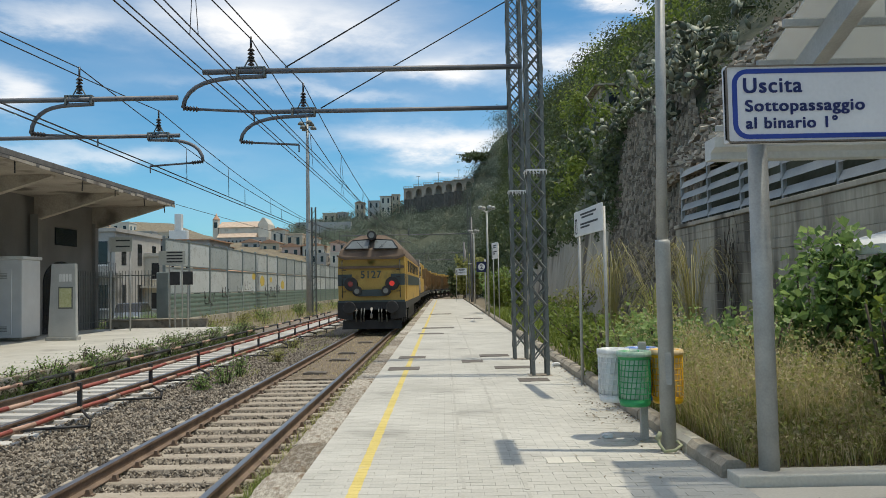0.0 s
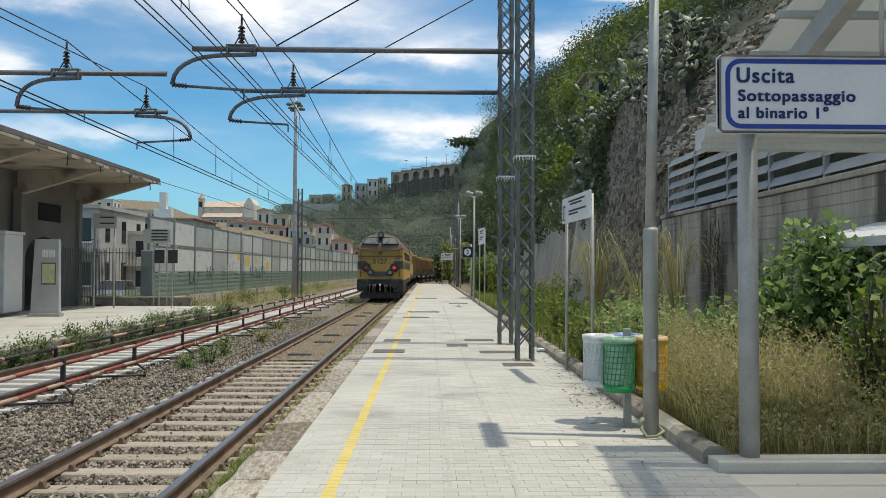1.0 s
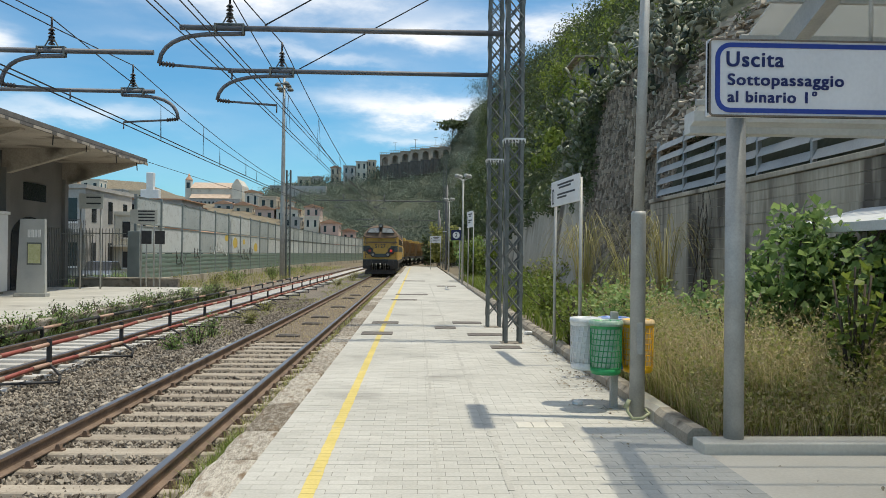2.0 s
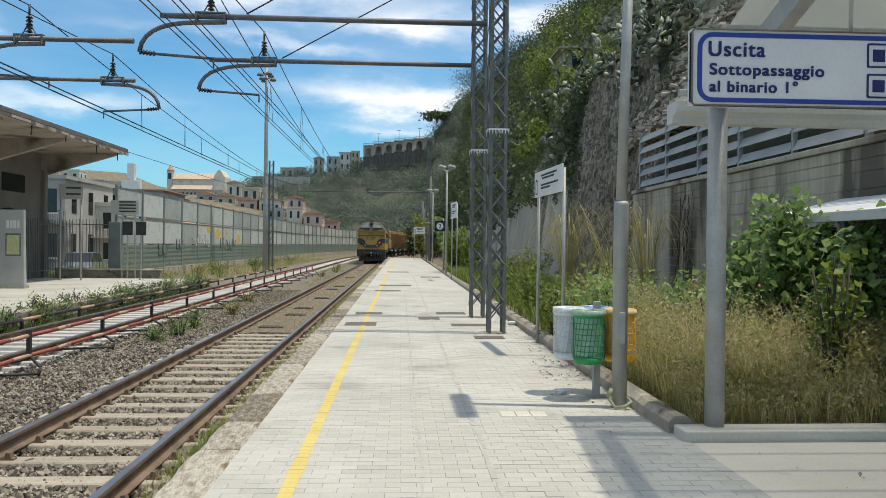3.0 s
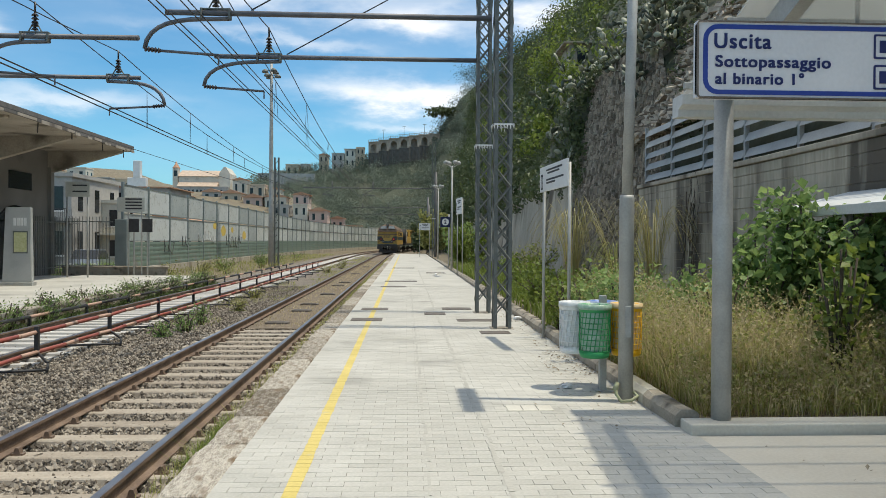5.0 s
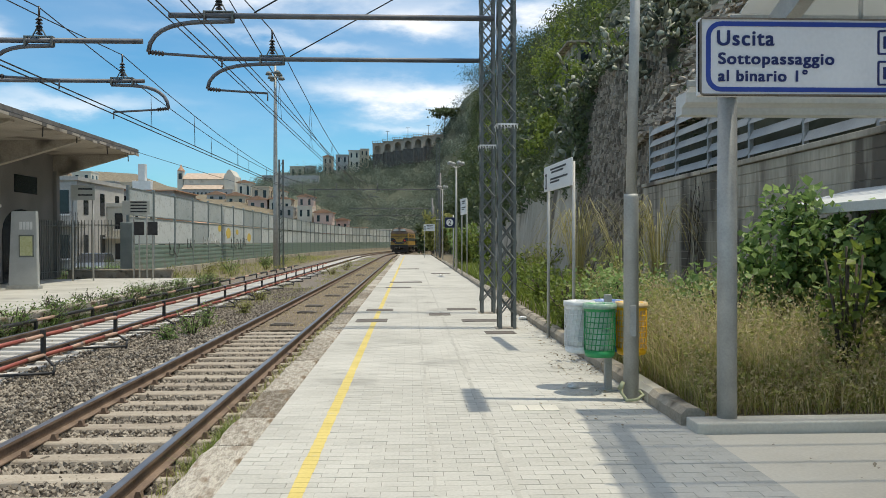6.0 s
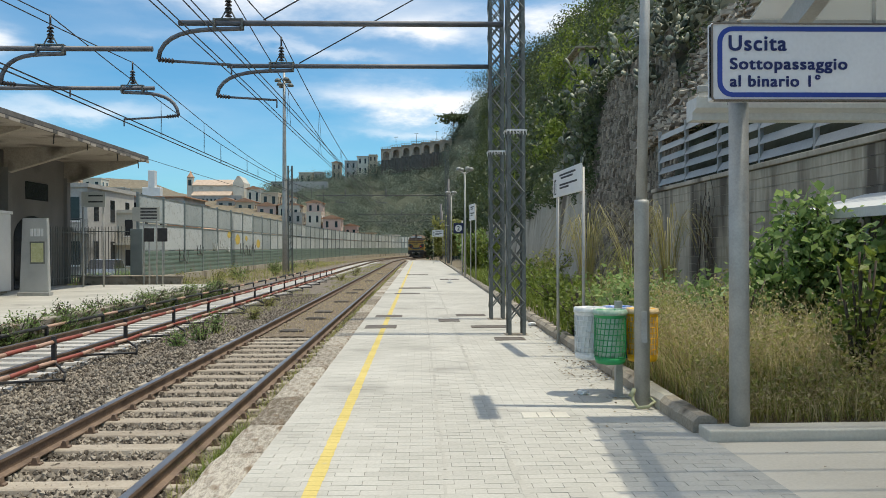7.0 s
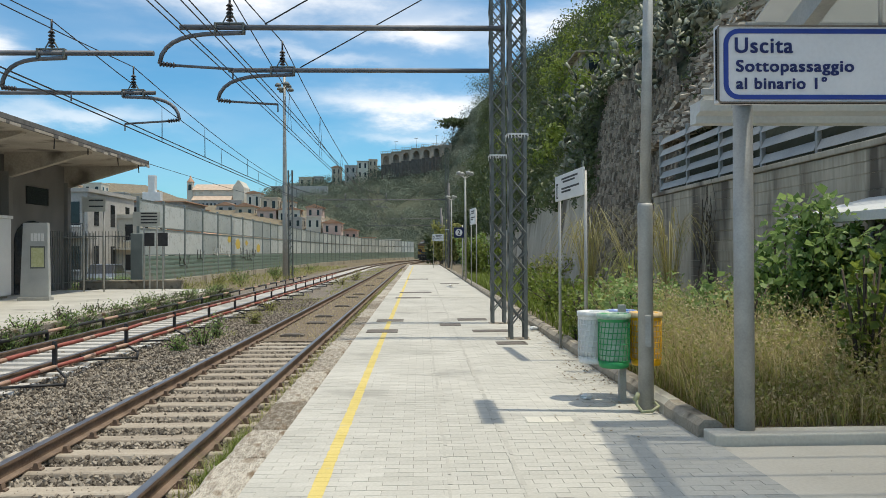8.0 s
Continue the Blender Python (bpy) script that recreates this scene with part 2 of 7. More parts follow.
def tube(bm, pts, r, n=6, mat=0):
    """A bent round bar through points."""
    pts = [Vector(p) for p in pts]
    rings = []
    for i, p in enumerate(pts):
        d = pts[min(i + 1, len(pts) - 1)] - pts[max(i - 1, 0)]
        q = d.to_track_quat("Z", "Y")
        rings.append([bm.verts.new(p + q @ Vector((r * math.cos(2 * math.pi * k / n), r * math.sin(2 * math.pi * k / n), 0))) for k in range(n)])
    for r0, r1 in zip(rings, rings[1:]):
        for k in range(n):
            f = bm.faces.new((r0[k], r0[(k + 1) % n], r1[(k + 1) % n], r1[k]))
            f.material_index, f.smooth = mat, True
    bm.faces.new(rings[0][::-1]).material_index = mat
    bm.faces.new(rings[-1]).material_index = mat
    return bm


def turned(bm, profile, n=12, at=(0, 0, 0), mat=0):
    """A turned body from (radius, height) pairs."""
    rings = []
    for r, z in profile:
        rings.append([bm.verts.new((at[0] + r * math.cos(2 * math.pi * k / n), at[1] + r * math.sin(2 * math.pi * k / n), at[2] + z)) for k in range(n)])
    for a, b in zip(rings, rings[1:]):
        for k in range(n):
            f = bm.faces.new((a[k], a[(k + 1) % n], b[(k + 1) % n], b[k]))
            f.material_index, f.smooth = mat, True
    bm.faces.new(rings[0][::-1]).material_index = mat
    bm.faces.new(rings[-1]).material_index = mat
    return bm


def prism(bm, outline, axis, a, b, mat=0):
    """An outline of (u, v) pushed along an axis from a to b."""
    def at(u, v, w):
        return {"x": (w, u, v), "y": (u, w, v), "z": (u, v, w)}[axis]
    r0 = [bm.verts.new(at(u, v, a)) for u, v in outline]
    r1 = [bm.verts.new(at(u, v, b)) for u, v in outline]
    n = len(outline)
    fs = [bm.faces.new((r0[i], r0[(i + 1) % n], r1[(i + 1) % n], r1[i])) for i in range(n)]
    fs += [bm.faces.new(r0[::-1]), bm.faces.new(r1)]
    for f in fs:
        f.material_index = mat
    bmesh.ops.recalc_face_normals(bm, faces=fs)
    return bm


def raw(name, verts, faces, mats, smooth=False):
    me = bpy.data.meshes.new(name)
    me.from_pydata(verts, [], faces)
    for m in mats if isinstance(mats, (list, tuple)) else [mats]:
        me.materials.append(m)
    if smooth:
        me.polygons.foreach_set("use_smooth", [True] * len(me.polygons))
    return me


def leaves(name, centres, size, mats, rng, droop=0.3, slim=0.55, normals=None):
    """A mesh of folded leaves round the given centres."""
    c = np.asarray(centres, float)
    n = len(c)
    s = size * rng.uniform(0.6, 1.35, (n, 1))
    d = rng.normal(size=(n, 3))
    d[:, 2] -= droop
    if normals is not None:
        d -= 0.75 * np.sum(d * normals, 1, keepdims=True) * normals
    d /= np.linalg.norm(d, axis=1, keepdims=True)
    up = rng.normal(size=(n, 3)) * (0.7 if normals is None else 0.4) + (normals if normals is not None else np.array([0, 0, 1.0]))
    side = np.cross(d, up)
    side /= np.linalg.norm(side, axis=1, keepdims=True) + 1e-9
    nrm = np.cross(side, d)
    a = c - d * s * 0.5
    b = c + d * s * 0.5
    m1 = c - d * s * 0.05 + side * s * slim * 0.5 + nrm * s * 0.1
    m2 = c - d * s * 0.05 - side * s * slim * 0.5 + nrm * s * 0.1
    verts = np.stack([a, m1, b, m2], 1).reshape(-1, 3)
    i = np.arange(n)[:, None] * 4
    faces = np.concatenate([i + [0, 1, 2], i + [0, 2, 3]])
    return raw(name, verts.tolist(), faces.tolist(), mats)


def letters(name, text, size, m, mat, parent=None, spacing=1.0, thick=0.002, bold=0.0):
    """Writing in the built-in font, as a mesh that faces its own +z."""
    cu = bpy.data.curves.new(name, "FONT")
    cu.body, cu.size, cu.extrude, cu.space_character, cu.offset = text, size, thick, spacing, bold
    tmp = bpy.data.objects.new(name, cu)
    scene.collection.objects.link(tmp)
    me = bpy.data.meshes.new_from_object(tmp.evaluated_get(bpy.context.evaluated_depsgraph_get()))
    bpy.data.objects.remove(tmp)
    me.materials.clear()
    me.materials.append(mat)
    ob = new(name, me)
    ob.parent = parent
    ob.matrix_basis = m
    return ob


# ---- ground and tracks ----
CURVE_Y, CURVE_R = 90.0, 520.0
TRACK_1, TRACK_2 = -2.92, -7.05


def bend(y):
    """How far the line swings to the right at y."""
    return (y - CURVE_Y) ** 2 / (2 * CURVE_R) if y > CURVE_Y else 0.0


def swept(bm, section, ys, x0, mat=0):
    """A section of (x, z) pushed along the line."""
    rings = [[bm.verts.new((x0 + bend(y) + u, y, v)) for u, v in section] for y in ys]
    n = len(section)
    for a, b in zip(rings, rings[1:]):
        for i in range(n):
            f = bm.faces.new((a[i], a[(i + 1) % n], b[(i + 1) % n], b[i]))
            f.material_index = mat(i) if callable(mat) else mat
    bm.faces.new(rings[0][::-1])
    bm.faces.new(rings[-1])
    bmesh.ops.recalc_face_normals(bm, faces=bm.faces)
    return bm


LINE_Y = [-31 + 3 * i for i in range(47)] + [112 + 6 * i for i in range(25)]
RAIL = [(-0.065, -0.16), (0.065, -0.16), (0.065, -0.148), (0.012, -0.13), (0.012, -0.045), (0.036, -0.035), (0.036, -0.006), (0.028, 0), (-0.028, 0), (-0.036, -0.006), (-0.036, -0.035), (-0.012, -0.045), (-0.012, -0.13), (-0.065, -0.148)]

bm = bmesh.new()
box(bm, -900, 900, -60, 1500, -1.2, -0.62)
solid("ground", bm, M_earth, "dry earth ground with sparse weeds", "ground", kind="structure")
bm = bmesh.new()
swept(bm, [(-7.5, -0.63), (-6.2, -0.56), (-3.0, -0.56), (-2.7, -0.50), (-1.75, -0.50), (-1.4, -0.545), (1.0, -0.545), (1.3, -0.56), (1.55, -0.63)], LINE_Y, TRACK_1)
solid("ballast_bed", bm, M_ballastbed, "grey brown crushed stone bed under the railway tracks", "ballast", kind="structure")


def sleeper_mesh(mat):
    bm = bmesh.new()
    prism(bm, [(-0.14, -0.08), (0.14, -0.08), (0.11, 0.03), (-0.11, 0.03)], "x", -1.2, 1.2)
    bmesh.ops.bevel(bm, geom=list(bm.edges), offset=0.012, segments=1, affect="EDGES")
    return mesh_of(bm, "sleeper", mat)


def clip_mesh():
    bm = bmesh.new()
    prism(bm, [(-0.055, 0.03), (0.055, 0.03), (0.055, 0.045), (0.03, 0.05), (0.024, 0.075), (0.016, 0.10), (-0.016, 0.10), (-0.024, 0.075), (-0.03, 0.05), (-0.055, 0.045)], "y", -0.032, 0.032)
    return mesh_of(bm, "clip", M_rail)


def railway(name, x, sleeper_mat, label, first, last):
    t = thing(name, pose(0, 0, 0), label, "railway track")
    for s in (-0.75, 0.75):
        bm = bmesh.new()
        swept(bm, [(u, v - 0.30) for u, v in RAIL], LINE_Y, x + s, lambda i: 1 if i in (6, 7, 8) else 0)
        part("rail", bm, [M_rail, M_railtop], t, "rusty steel rail with a worn bright head")
    me, clips = sleeper_mesh(sleeper_mat), clip_mesh()
    y, i = first, 0
    while y < last:
        a = math.degrees(math.atan((y - CURVE_Y) / CURVE_R)) if y > CURVE_Y else 0
        ob = new("sleeper", me)
        ob.parent = t
        ob.matrix_basis = pose(x + bend(y) + random.uniform(-0.02, 0.02), y, -0.495 - (0.05 if y > 17.6 and x > -5 else 0.0) - random.uniform(0, 0.008), 0, 0, -a + random.uniform(-0.4, 0.4))
        if 3 < y < 36:
            for cx in (-0.86, -0.64, 0.64, 0.86):
                oc = new("rail_clip", clips)
                oc.parent, oc.location = ob, (cx, 0, 0)
        y += 0.62
    return t


railway("railway_track", TRACK_1, M_sleeper, "rusty rails on brown-grey concrete sleepers in stone ballast", -9.44, 150)
railway("railway_track", TRACK_2, M_sleeper_w, "rails on pale new concrete sleepers beside the far platform", -9.0, 110)

bm = bmesh.new()
swept(bm, [(-0.7, -0.6), (0.7, -0.6), (0.66, -0.478), (0.3, -0.462), (-0.3, -0.462), (-0.66, -0.478)], [17.6] + [v for v in LINE_Y if v > 18], TRACK_1)
solid("buried_ballast", bm, surface("brown_ballast", (0.075, 0.055, 0.035), (0.30, 0.24, 0.17), 9, 30, 0.95, 1.0, depth=0.05), "brown dusty ballast that buries the sleepers", "ballast", kind="structure")
for k, (y, dx) in enumerate(((18.6, -0.1), (21.8, 0.05), (24.0, 0.0), (28.5, 0.1), (34, 0), (36.5, 0.1), (46, 0), (58, 0))):
    bm = bmesh.new()
    box(bm, -0.27, 0.27, -0.14, 0.14, -0.03, 0.045, 0.01)
    box(bm, -0.2, 0.2, -0.09, 0.09, 0.045, 0.06, 0.005)
    solid("track_plate", bm, M_iron, "dark iron plate lying between the rails", "plate", "plates between the rails").matrix_basis = pose(TRACK_1 + dx, y, -0.46)

# loose ballast stones
rng = np.random.default_rng(5)


def stones(name, n, xr, yr, z, size, label):
    base = np.array([(1, 0, 0), (-1, 0, 0), (0, 1, 0), (0, -1, 0), (0, 0, 1), (0, 0, -1)], float)
    tri = np.array([(0, 2, 4), (2, 1, 4), (1, 3, 4), (3, 0, 4), (2, 0, 5), (1, 2, 5), (3, 1, 5), (0, 3, 5)])
    y = yr[0] + (yr[1] - yr[0]) * rng.random(n) ** 1.7
    x = rng.uniform(*xr, n)
    zz = z + rng.uniform(-0.015, 0.02, n)
    s = size * rng.uniform(0.5, 1.3, (n, 1, 1)) * rng.uniform(0.6, 1.2, (n, 6, 1))
    ang = rng.uniform(0, 6.28, (n, 3))
    ca, sa, cb, sb = np.cos(ang[:, 0]), np.sin(ang[:, 0]), np.cos(ang[:, 1]), np.sin(ang[:, 1])
    rot = np.zeros((n, 3, 3))
    rot[:, 0, 0], rot[:, 0, 1], rot[:, 1, 0], rot[:, 1, 1], rot[:, 2, 2] = ca, -sa, sa, ca, 1
    r2 = np.zeros((n, 3, 3))
    r2[:, 0, 0], r2[:, 1, 1], r2[:, 1, 2], r2[:, 2, 1], r2[:, 2, 2] = 1, cb, -sb, sb, cb
    v = np.einsum("nij,nkj->nki", rot @ r2, base[None] * s) + np.stack([x, y, zz], 1)[:, None]
    f = (np.arange(n)[:, None, None] * 6 + tri[None]).reshape(-1, 3)
    return tagged(new(name, raw(name, v.reshape(-1, 3).tolist(), f.tolist(), M_ballast)), label, "ballast", kind="stuff")


stones("ballast_stones", 20000, (-6.0, -4.3), (5.5, 34), -0.492, 0.03, "loose angular grey ballast stones between the tracks")
stones("ballast_stones", 34000, (-4.3, -1.55), (4.5, 32), -0.508, 0.031, "loose angular grey and brown ballast stones")
stones("ballast_stones", 7000, (-8.3, -6.0), (9, 34), -0.545, 0.036, "loose pale ballast stones round the far track")

# ---- platform ----
EDGE, RIGHT, FAR = -1.48, 2.35, 91.5
platform = thing("platform", pose(0, 0, 0), "pale concrete paver railway platform with worn stone edge", "platform", kind="structure")
bm = bmesh.new()
box(bm, EDGE + 0.05, RIGHT + 8, -12, 6.1, -0.62, -0.06)
box(bm, EDGE + 0.05, RIGHT, 6.1, FAR, -0.62, -0.06)
part("platform_core", bm, M_concrete, platform)
bm = bmesh.new()
box(bm, EDGE + 0.33, RIGHT, 26, FAR, -0.06, 0.0)
box(bm, EDGE + 0.33, RIGHT, -12, 3.6, -0.06, 0.0)
part("paving_bed", bm, [M_paver], platform)
bm = bmesh.new()
box(bm, EDGE + 0.33, RIGHT, 3.6, 26, -0.06, -0.004)
part("joint_bed", bm, surface("paver_joint", (0.20, 0.19, 0.165), (0.30, 0.285, 0.25), 3, 60, 0.95), platform)


# ---- platform details ----
def coping(parent, y0, y1):
    """Worn edge stones, each its own."""
    y = y0
    while y < y1:
        ln = random.uniform(0.9, 1.3) if y < 40 else 6.0
        bm = bmesh.new()
        box(bm, 0, 0.325, 0.008, ln - 0.008, -0.28, 0.0, 0.022)
        if y < 40:
            bmesh.ops.subdivide_edges(bm, edges=[e for e in bm.edges if e.calc_length() > 0.3], cuts=4, use_grid_fill=True)
            for v in bm.verts:
                w = noise.noise(v.co * 6 + Vector((0, y, 0)))
                v.co.z += 0.024 * w - 0.008
                if v.co.x < 0.1:
                    v.co.x += 0.06 * noise.noise(v.co * 4 + Vector((5, y, 0)))
        ob = part("coping_stone", bm, M_coping, parent)
        ob.matrix_basis = pose(EDGE + random.uniform(-0.012, 0.012), y, 0.002 + random.uniform(-0.006, 0.004), 0, 0, random.uniform(-0.4, 0.4))
        y += ln


coping(platform, -10, 89)
bm = bmesh.new()
box(bm, EDGE + 0.12, EDGE + 0.33, -12, FAR, -0.6, -0.2)
part("edge_wall", bm, M_concrete, platform)
LINE_X = -0.66
bm = bmesh.new()
box(bm, LINE_X - 0.048, LINE_X + 0.048, 26, 84, 0.001, 0.004)
part("yellow_line", bm, M_yellow, platform, "worn yellow safety line")


def platform_pavers():
    """Running-bond pavers; those by the yellow line are painted."""
    bm = bmesh.new()
    box(bm, 0.0014, 0.1986, 0.0014, 0.0986, -0.05, 0.0)
    for v in bm.verts:
        if v.co.z > -0.01:
            v.co.x += 0.0006 if v.co.x < 0.1 else -0.0006
            v.co.y += 0.0006 if v.co.y < 0.05 else -0.0006
    unit = mesh_of(bm, "paver", M_paver)
    corner = np.array([(0, 0, -0.05), (0, 0, 0), (0, 1, -0.05), (0, 1, 0), (1, 0, -0.05), (1, 0, 0), (1, 1, -0.05), (1, 1, 0)], float)
    quads = np.array([(1, 3, 7, 5), (0, 1, 5, 4), (2, 6, 7, 3), (0, 2, 3, 1), (4, 5, 7, 6)])
    vs, fs, yv, yf, singles = [], [], [], [], 0
    rows = int((26 - 3.6) / 0.1)
    for j in range(rows):
        y = 3.6 + j * 0.1
        x = EDGE + 0.33
        while x < RIGHT - 0.05:
            x1 = min(x + (0.1 if j % 2 and x < EDGE + 0.34 else 0.2), RIGHT)
            z = random.uniform(-0.0007, 0.0007)
            yellow = abs((x + x1) / 2 - LINE_X) < 0.08
            if 5.0 < y < 7.2 and -0.4 < x < 1.2 and x1 - x > 0.19 and singles < 300 and not yellow:
                ob = new("paver", unit)
                ob.parent = platform
                ob.location = (x, y, z)
                singles += 1
            else:
                g = 0.0012 + 0.0016 * random.random() ** 2
                lo, hi = np.array([x + g, y + g, z]), np.array([x1 - g, y + 0.1 - g, z])
                v = lo + corner * np.array([hi[0] - lo[0], hi[1] - lo[1], 1])
                tv, tf = (yv, yf) if yellow else (vs, fs)
                tf.extend((quads + 8 * len(tv)).tolist())
                tv.append(v)
            x = x1
    for name, v, f, m in (("pavers", vs, fs, M_paver), ("painted_pavers", yv, yf, M_paver)):
        ob = new(name, raw(name, np.concatenate(v).tolist(), f, m))
        ob.parent = platform
        tagged(ob, kind="stuff")
    bm = bmesh.new()
    for j in range(rows):
        y = 3.6 + j * 0.1
        w = 0.048 + random.uniform(-0.006, 0.004)
        box(bm, LINE_X - w, LINE_X + w, y + 0.0018, y + 0.0982, 0.0018, 0.0028)
    part("yellow_line", bm, M_yellow, platform, "yellow safety line painted on pavers")


platform_pavers()
bm = bmesh.new()
box(bm, RIGHT, RIGHT + 8, -12, 5.98, -0.06, -0.002)
part("side_slab", bm, surface("slab_cement", (0.56, 0.51, 0.42), (0.70, 0.65, 0.55), 0.8, 40, 0.85, 0.15, stain=(0.36, 0.32, 0.25), stain_scale=1.2, stain_at=0.6), platform, "smooth pale concrete slab beside the pavers")


M_worn = surface("worn_streak", (0.36, 0.345, 0.305), (0.51, 0.49, 0.435), 3, 40, 0.9, 0.1)
for x, w, y1 in ((0.19, 0.03, 26), (0.68, 0.04, 40)):
    bm = bmesh.new()
    y = 3.6
    while y < y1:
        d = random.uniform(0.15, 0.5)
        q = random.uniform(-0.012, 0.012)
        box(bm, x + q - w * random.uniform(0.3, 0.6), x + q + w * random.uniform(0.3, 0.6), y, y + d, 0.0018, 0.0034)
        y += d + random.uniform(0, 0.06)
    part("worn_streak", bm, M_worn, platform, "faint grey wear streak along the paving")
bm = bmesh.new()
box(bm, -0.21, 0.21, -0.11, 0.11, -0.02, 0.006, 0.004)
for u in (-0.07, 0.07):
    box(bm, u - 0.004, u + 0.004, -0.1, 0.1, 0.0055, 0.0068, mat=1)
solid("inspection_cover", bm, [M_kerbpale, M_joint], "pale square inspection cover flush with the pavers", "cover").matrix_basis = pose(1.17, 7.02, 0)


def drain(x0, x1, y0, y1):
    t = thing("drain_cover", pose(x0, y0, 0.003), "dark rusty iron drain cover set in the paving", "drain cover", "drain covers")
    bm = bmesh.new()
    w, d = x1 - x0, y1 - y0
    box(bm, 0, w, 0, 0.03, -0.02, 0.006)
    box(bm, 0, w, d - 0.03, d, -0.02, 0.006)
    box(bm, 0, 0.03, 0.03, d - 0.03, -0.02, 0.006)
    box(bm, w - 0.03, w, 0.03, d - 0.03, -0.02, 0.006)
    part("frame", bm, M_iron, t)
    bm = bmesh.new()
    box(bm, 0.033, w - 0.033, 0.033, d - 0.033, -0.02, 0.002)
    for k in range(int((w - 0.1) / 0.06)):
        box(bm, 0.05 + 0.06 * k, 0.08 + 0.06 * k, 0.05, d - 0.05, 0.002, 0.005)
    part("plate", bm, M_iron, t)


for c in ((-1.02, -0.42, 14.75, 15.3), (-0.95, -0.36, 17.1, 17.6), (0.42, 0.86, 16.0, 16.5), (1.28, 1.78, 12.7, 13.1), (1.02, 1.75, 14.7, 15.1),
          (0.85, 1.5, 17.2, 17.7), (-0.75, 0.45, 28.9, 29.6), (-0.8, 0.05, 25.6, 26.1), (1.0, 1.9, 36.5, 37.4), (-0.7, 0.5, 43.0, 44.0)):
    drain(*c)


def kerbs():
    """Kerb stones along the planted strip and across its front."""
    strip = thing("kerb", pose(0, 0, 0), "weathered dark stone kerb round the planted strip", "kerb", kind="structure")
    y = 6.28
    i = 0
    while y < 60:
        ln = random.uniform(0.85, 1.0)
        bm = bmesh.new()
        prism(bm, [(0, -0.1), (0.2, -0.1), (0.2, 0.11), (0.15, 0.14), (0.05, 0.14), (0.0, 0.09)], "y", 0.006, ln - 0.006)
        bmesh.ops.subdivide_edges(bm, edges=[e for e in bm.edges if e.calc_length() > 0.5], cuts=5, use_grid_fill=True)
        for v in bm.verts:
            v.co += Vector((1, 0.3, 1)) * (0.010 * noise.noise(v.co * 7 + Vector((0, y, 0))))
        ob = part("kerb_stone", bm, M_kerbpale if i == 1 else M_kerb, strip)
        ob.matrix_basis = pose(2.27 + (y - 6.2) * 0.002, y, 0, 0, 0, random.uniform(-0.8, 0.8))
        y += ln
        i += 1
    x = 2.3
    while x < 9:
        bm = bmesh.new()
        box(bm, 0.001, 2.399, 0, 0.25, -0.1, 0.085, 0.012)
        ob = part("kerb_stone", bm, M_kerbpale, strip, "pale cement kerb")
        ob.matrix_basis = pose(x, 6.0 + (x - 2.3) * 0.012, 0, 0, 0, 0.7)
        x += 2.4


kerbs()
bm = bmesh.new()
box(bm, 2.42, 6.5, 6.2, 95, -0.5, 0.06)
solid("planting_bed", bm, M_earth, "dry soil of the overgrown planted strip", "soil", kind="structure")

# ---- right side: walls ----
WALL_X = 6.2
bm = bmesh.new()
box(bm, WALL_X, WALL_X + 0.45, -14, 20.3, -0.5, 2.93, 0.02)
box(bm, WALL_X - 0.06, WALL_X + 0.5, -14, 20.3, 2.935, 3.03, 0.015)
wall_near = solid("wall_east", bm, M_concrete, "board-marked concrete retaining wall with dark water stains", "retaining wall", kind="structure")


def wall_boards():
    """Board marks of the formwork, each a shallow slab in the wall face."""
    z = -0.1
    while z < 2.86:
        h = min(random.uniform(0.15, 0.25), 2.925 - z)
        bm = bmesh.new()
        d = random.uniform(0.003, 0.02)
        box(bm, WALL_X - 0.001 - d, WALL_X + 0.01, 3.0, 20.28, z + 0.005, z + h - 0.004)
        part("board_mark", bm, M_boards, wall_near)
        z += h


wall_boards()


def slat_fence():
    t = thing("slat_fence", pose(WALL_X + 0.15, 0, 3.03), "grey metal slat fence on top of the retaining wall", "fence")
    for k in range(14):
        bm = bmesh.new()
        y = 20.15 - 2.0 * k
        box(bm, -0.04, 0.04, y - 0.04, y + 0.04, 0, 1.5, 0.006)
        part("post", bm, M_slat, t)
        if k < 13:
            for s in range(5):
                bm = bmesh.new()
                z = 0.08 + 0.29 * s
                prism(bm, [(-0.06, z), (-0.045, z), (0.035, z + 0.17), (0.02, z + 0.17)], "y", y - 1.95, y - 0.05)
                part("slat", bm, M_slat, t)


slat_fence()


bm = bmesh.new()
prism(bm, [(WALL_X + 0.47, -0.5), (WALL_X + 3, -0.5), (WALL_X + 3, 5.2), (WALL_X + 1.0, 4.75), (WALL_X + 0.55, 3.4)], "y", -14, 20.3)
solid("earth_bank", bm, M_rock, "dark earth bank behind the slat fence", "bank", kind="structure")


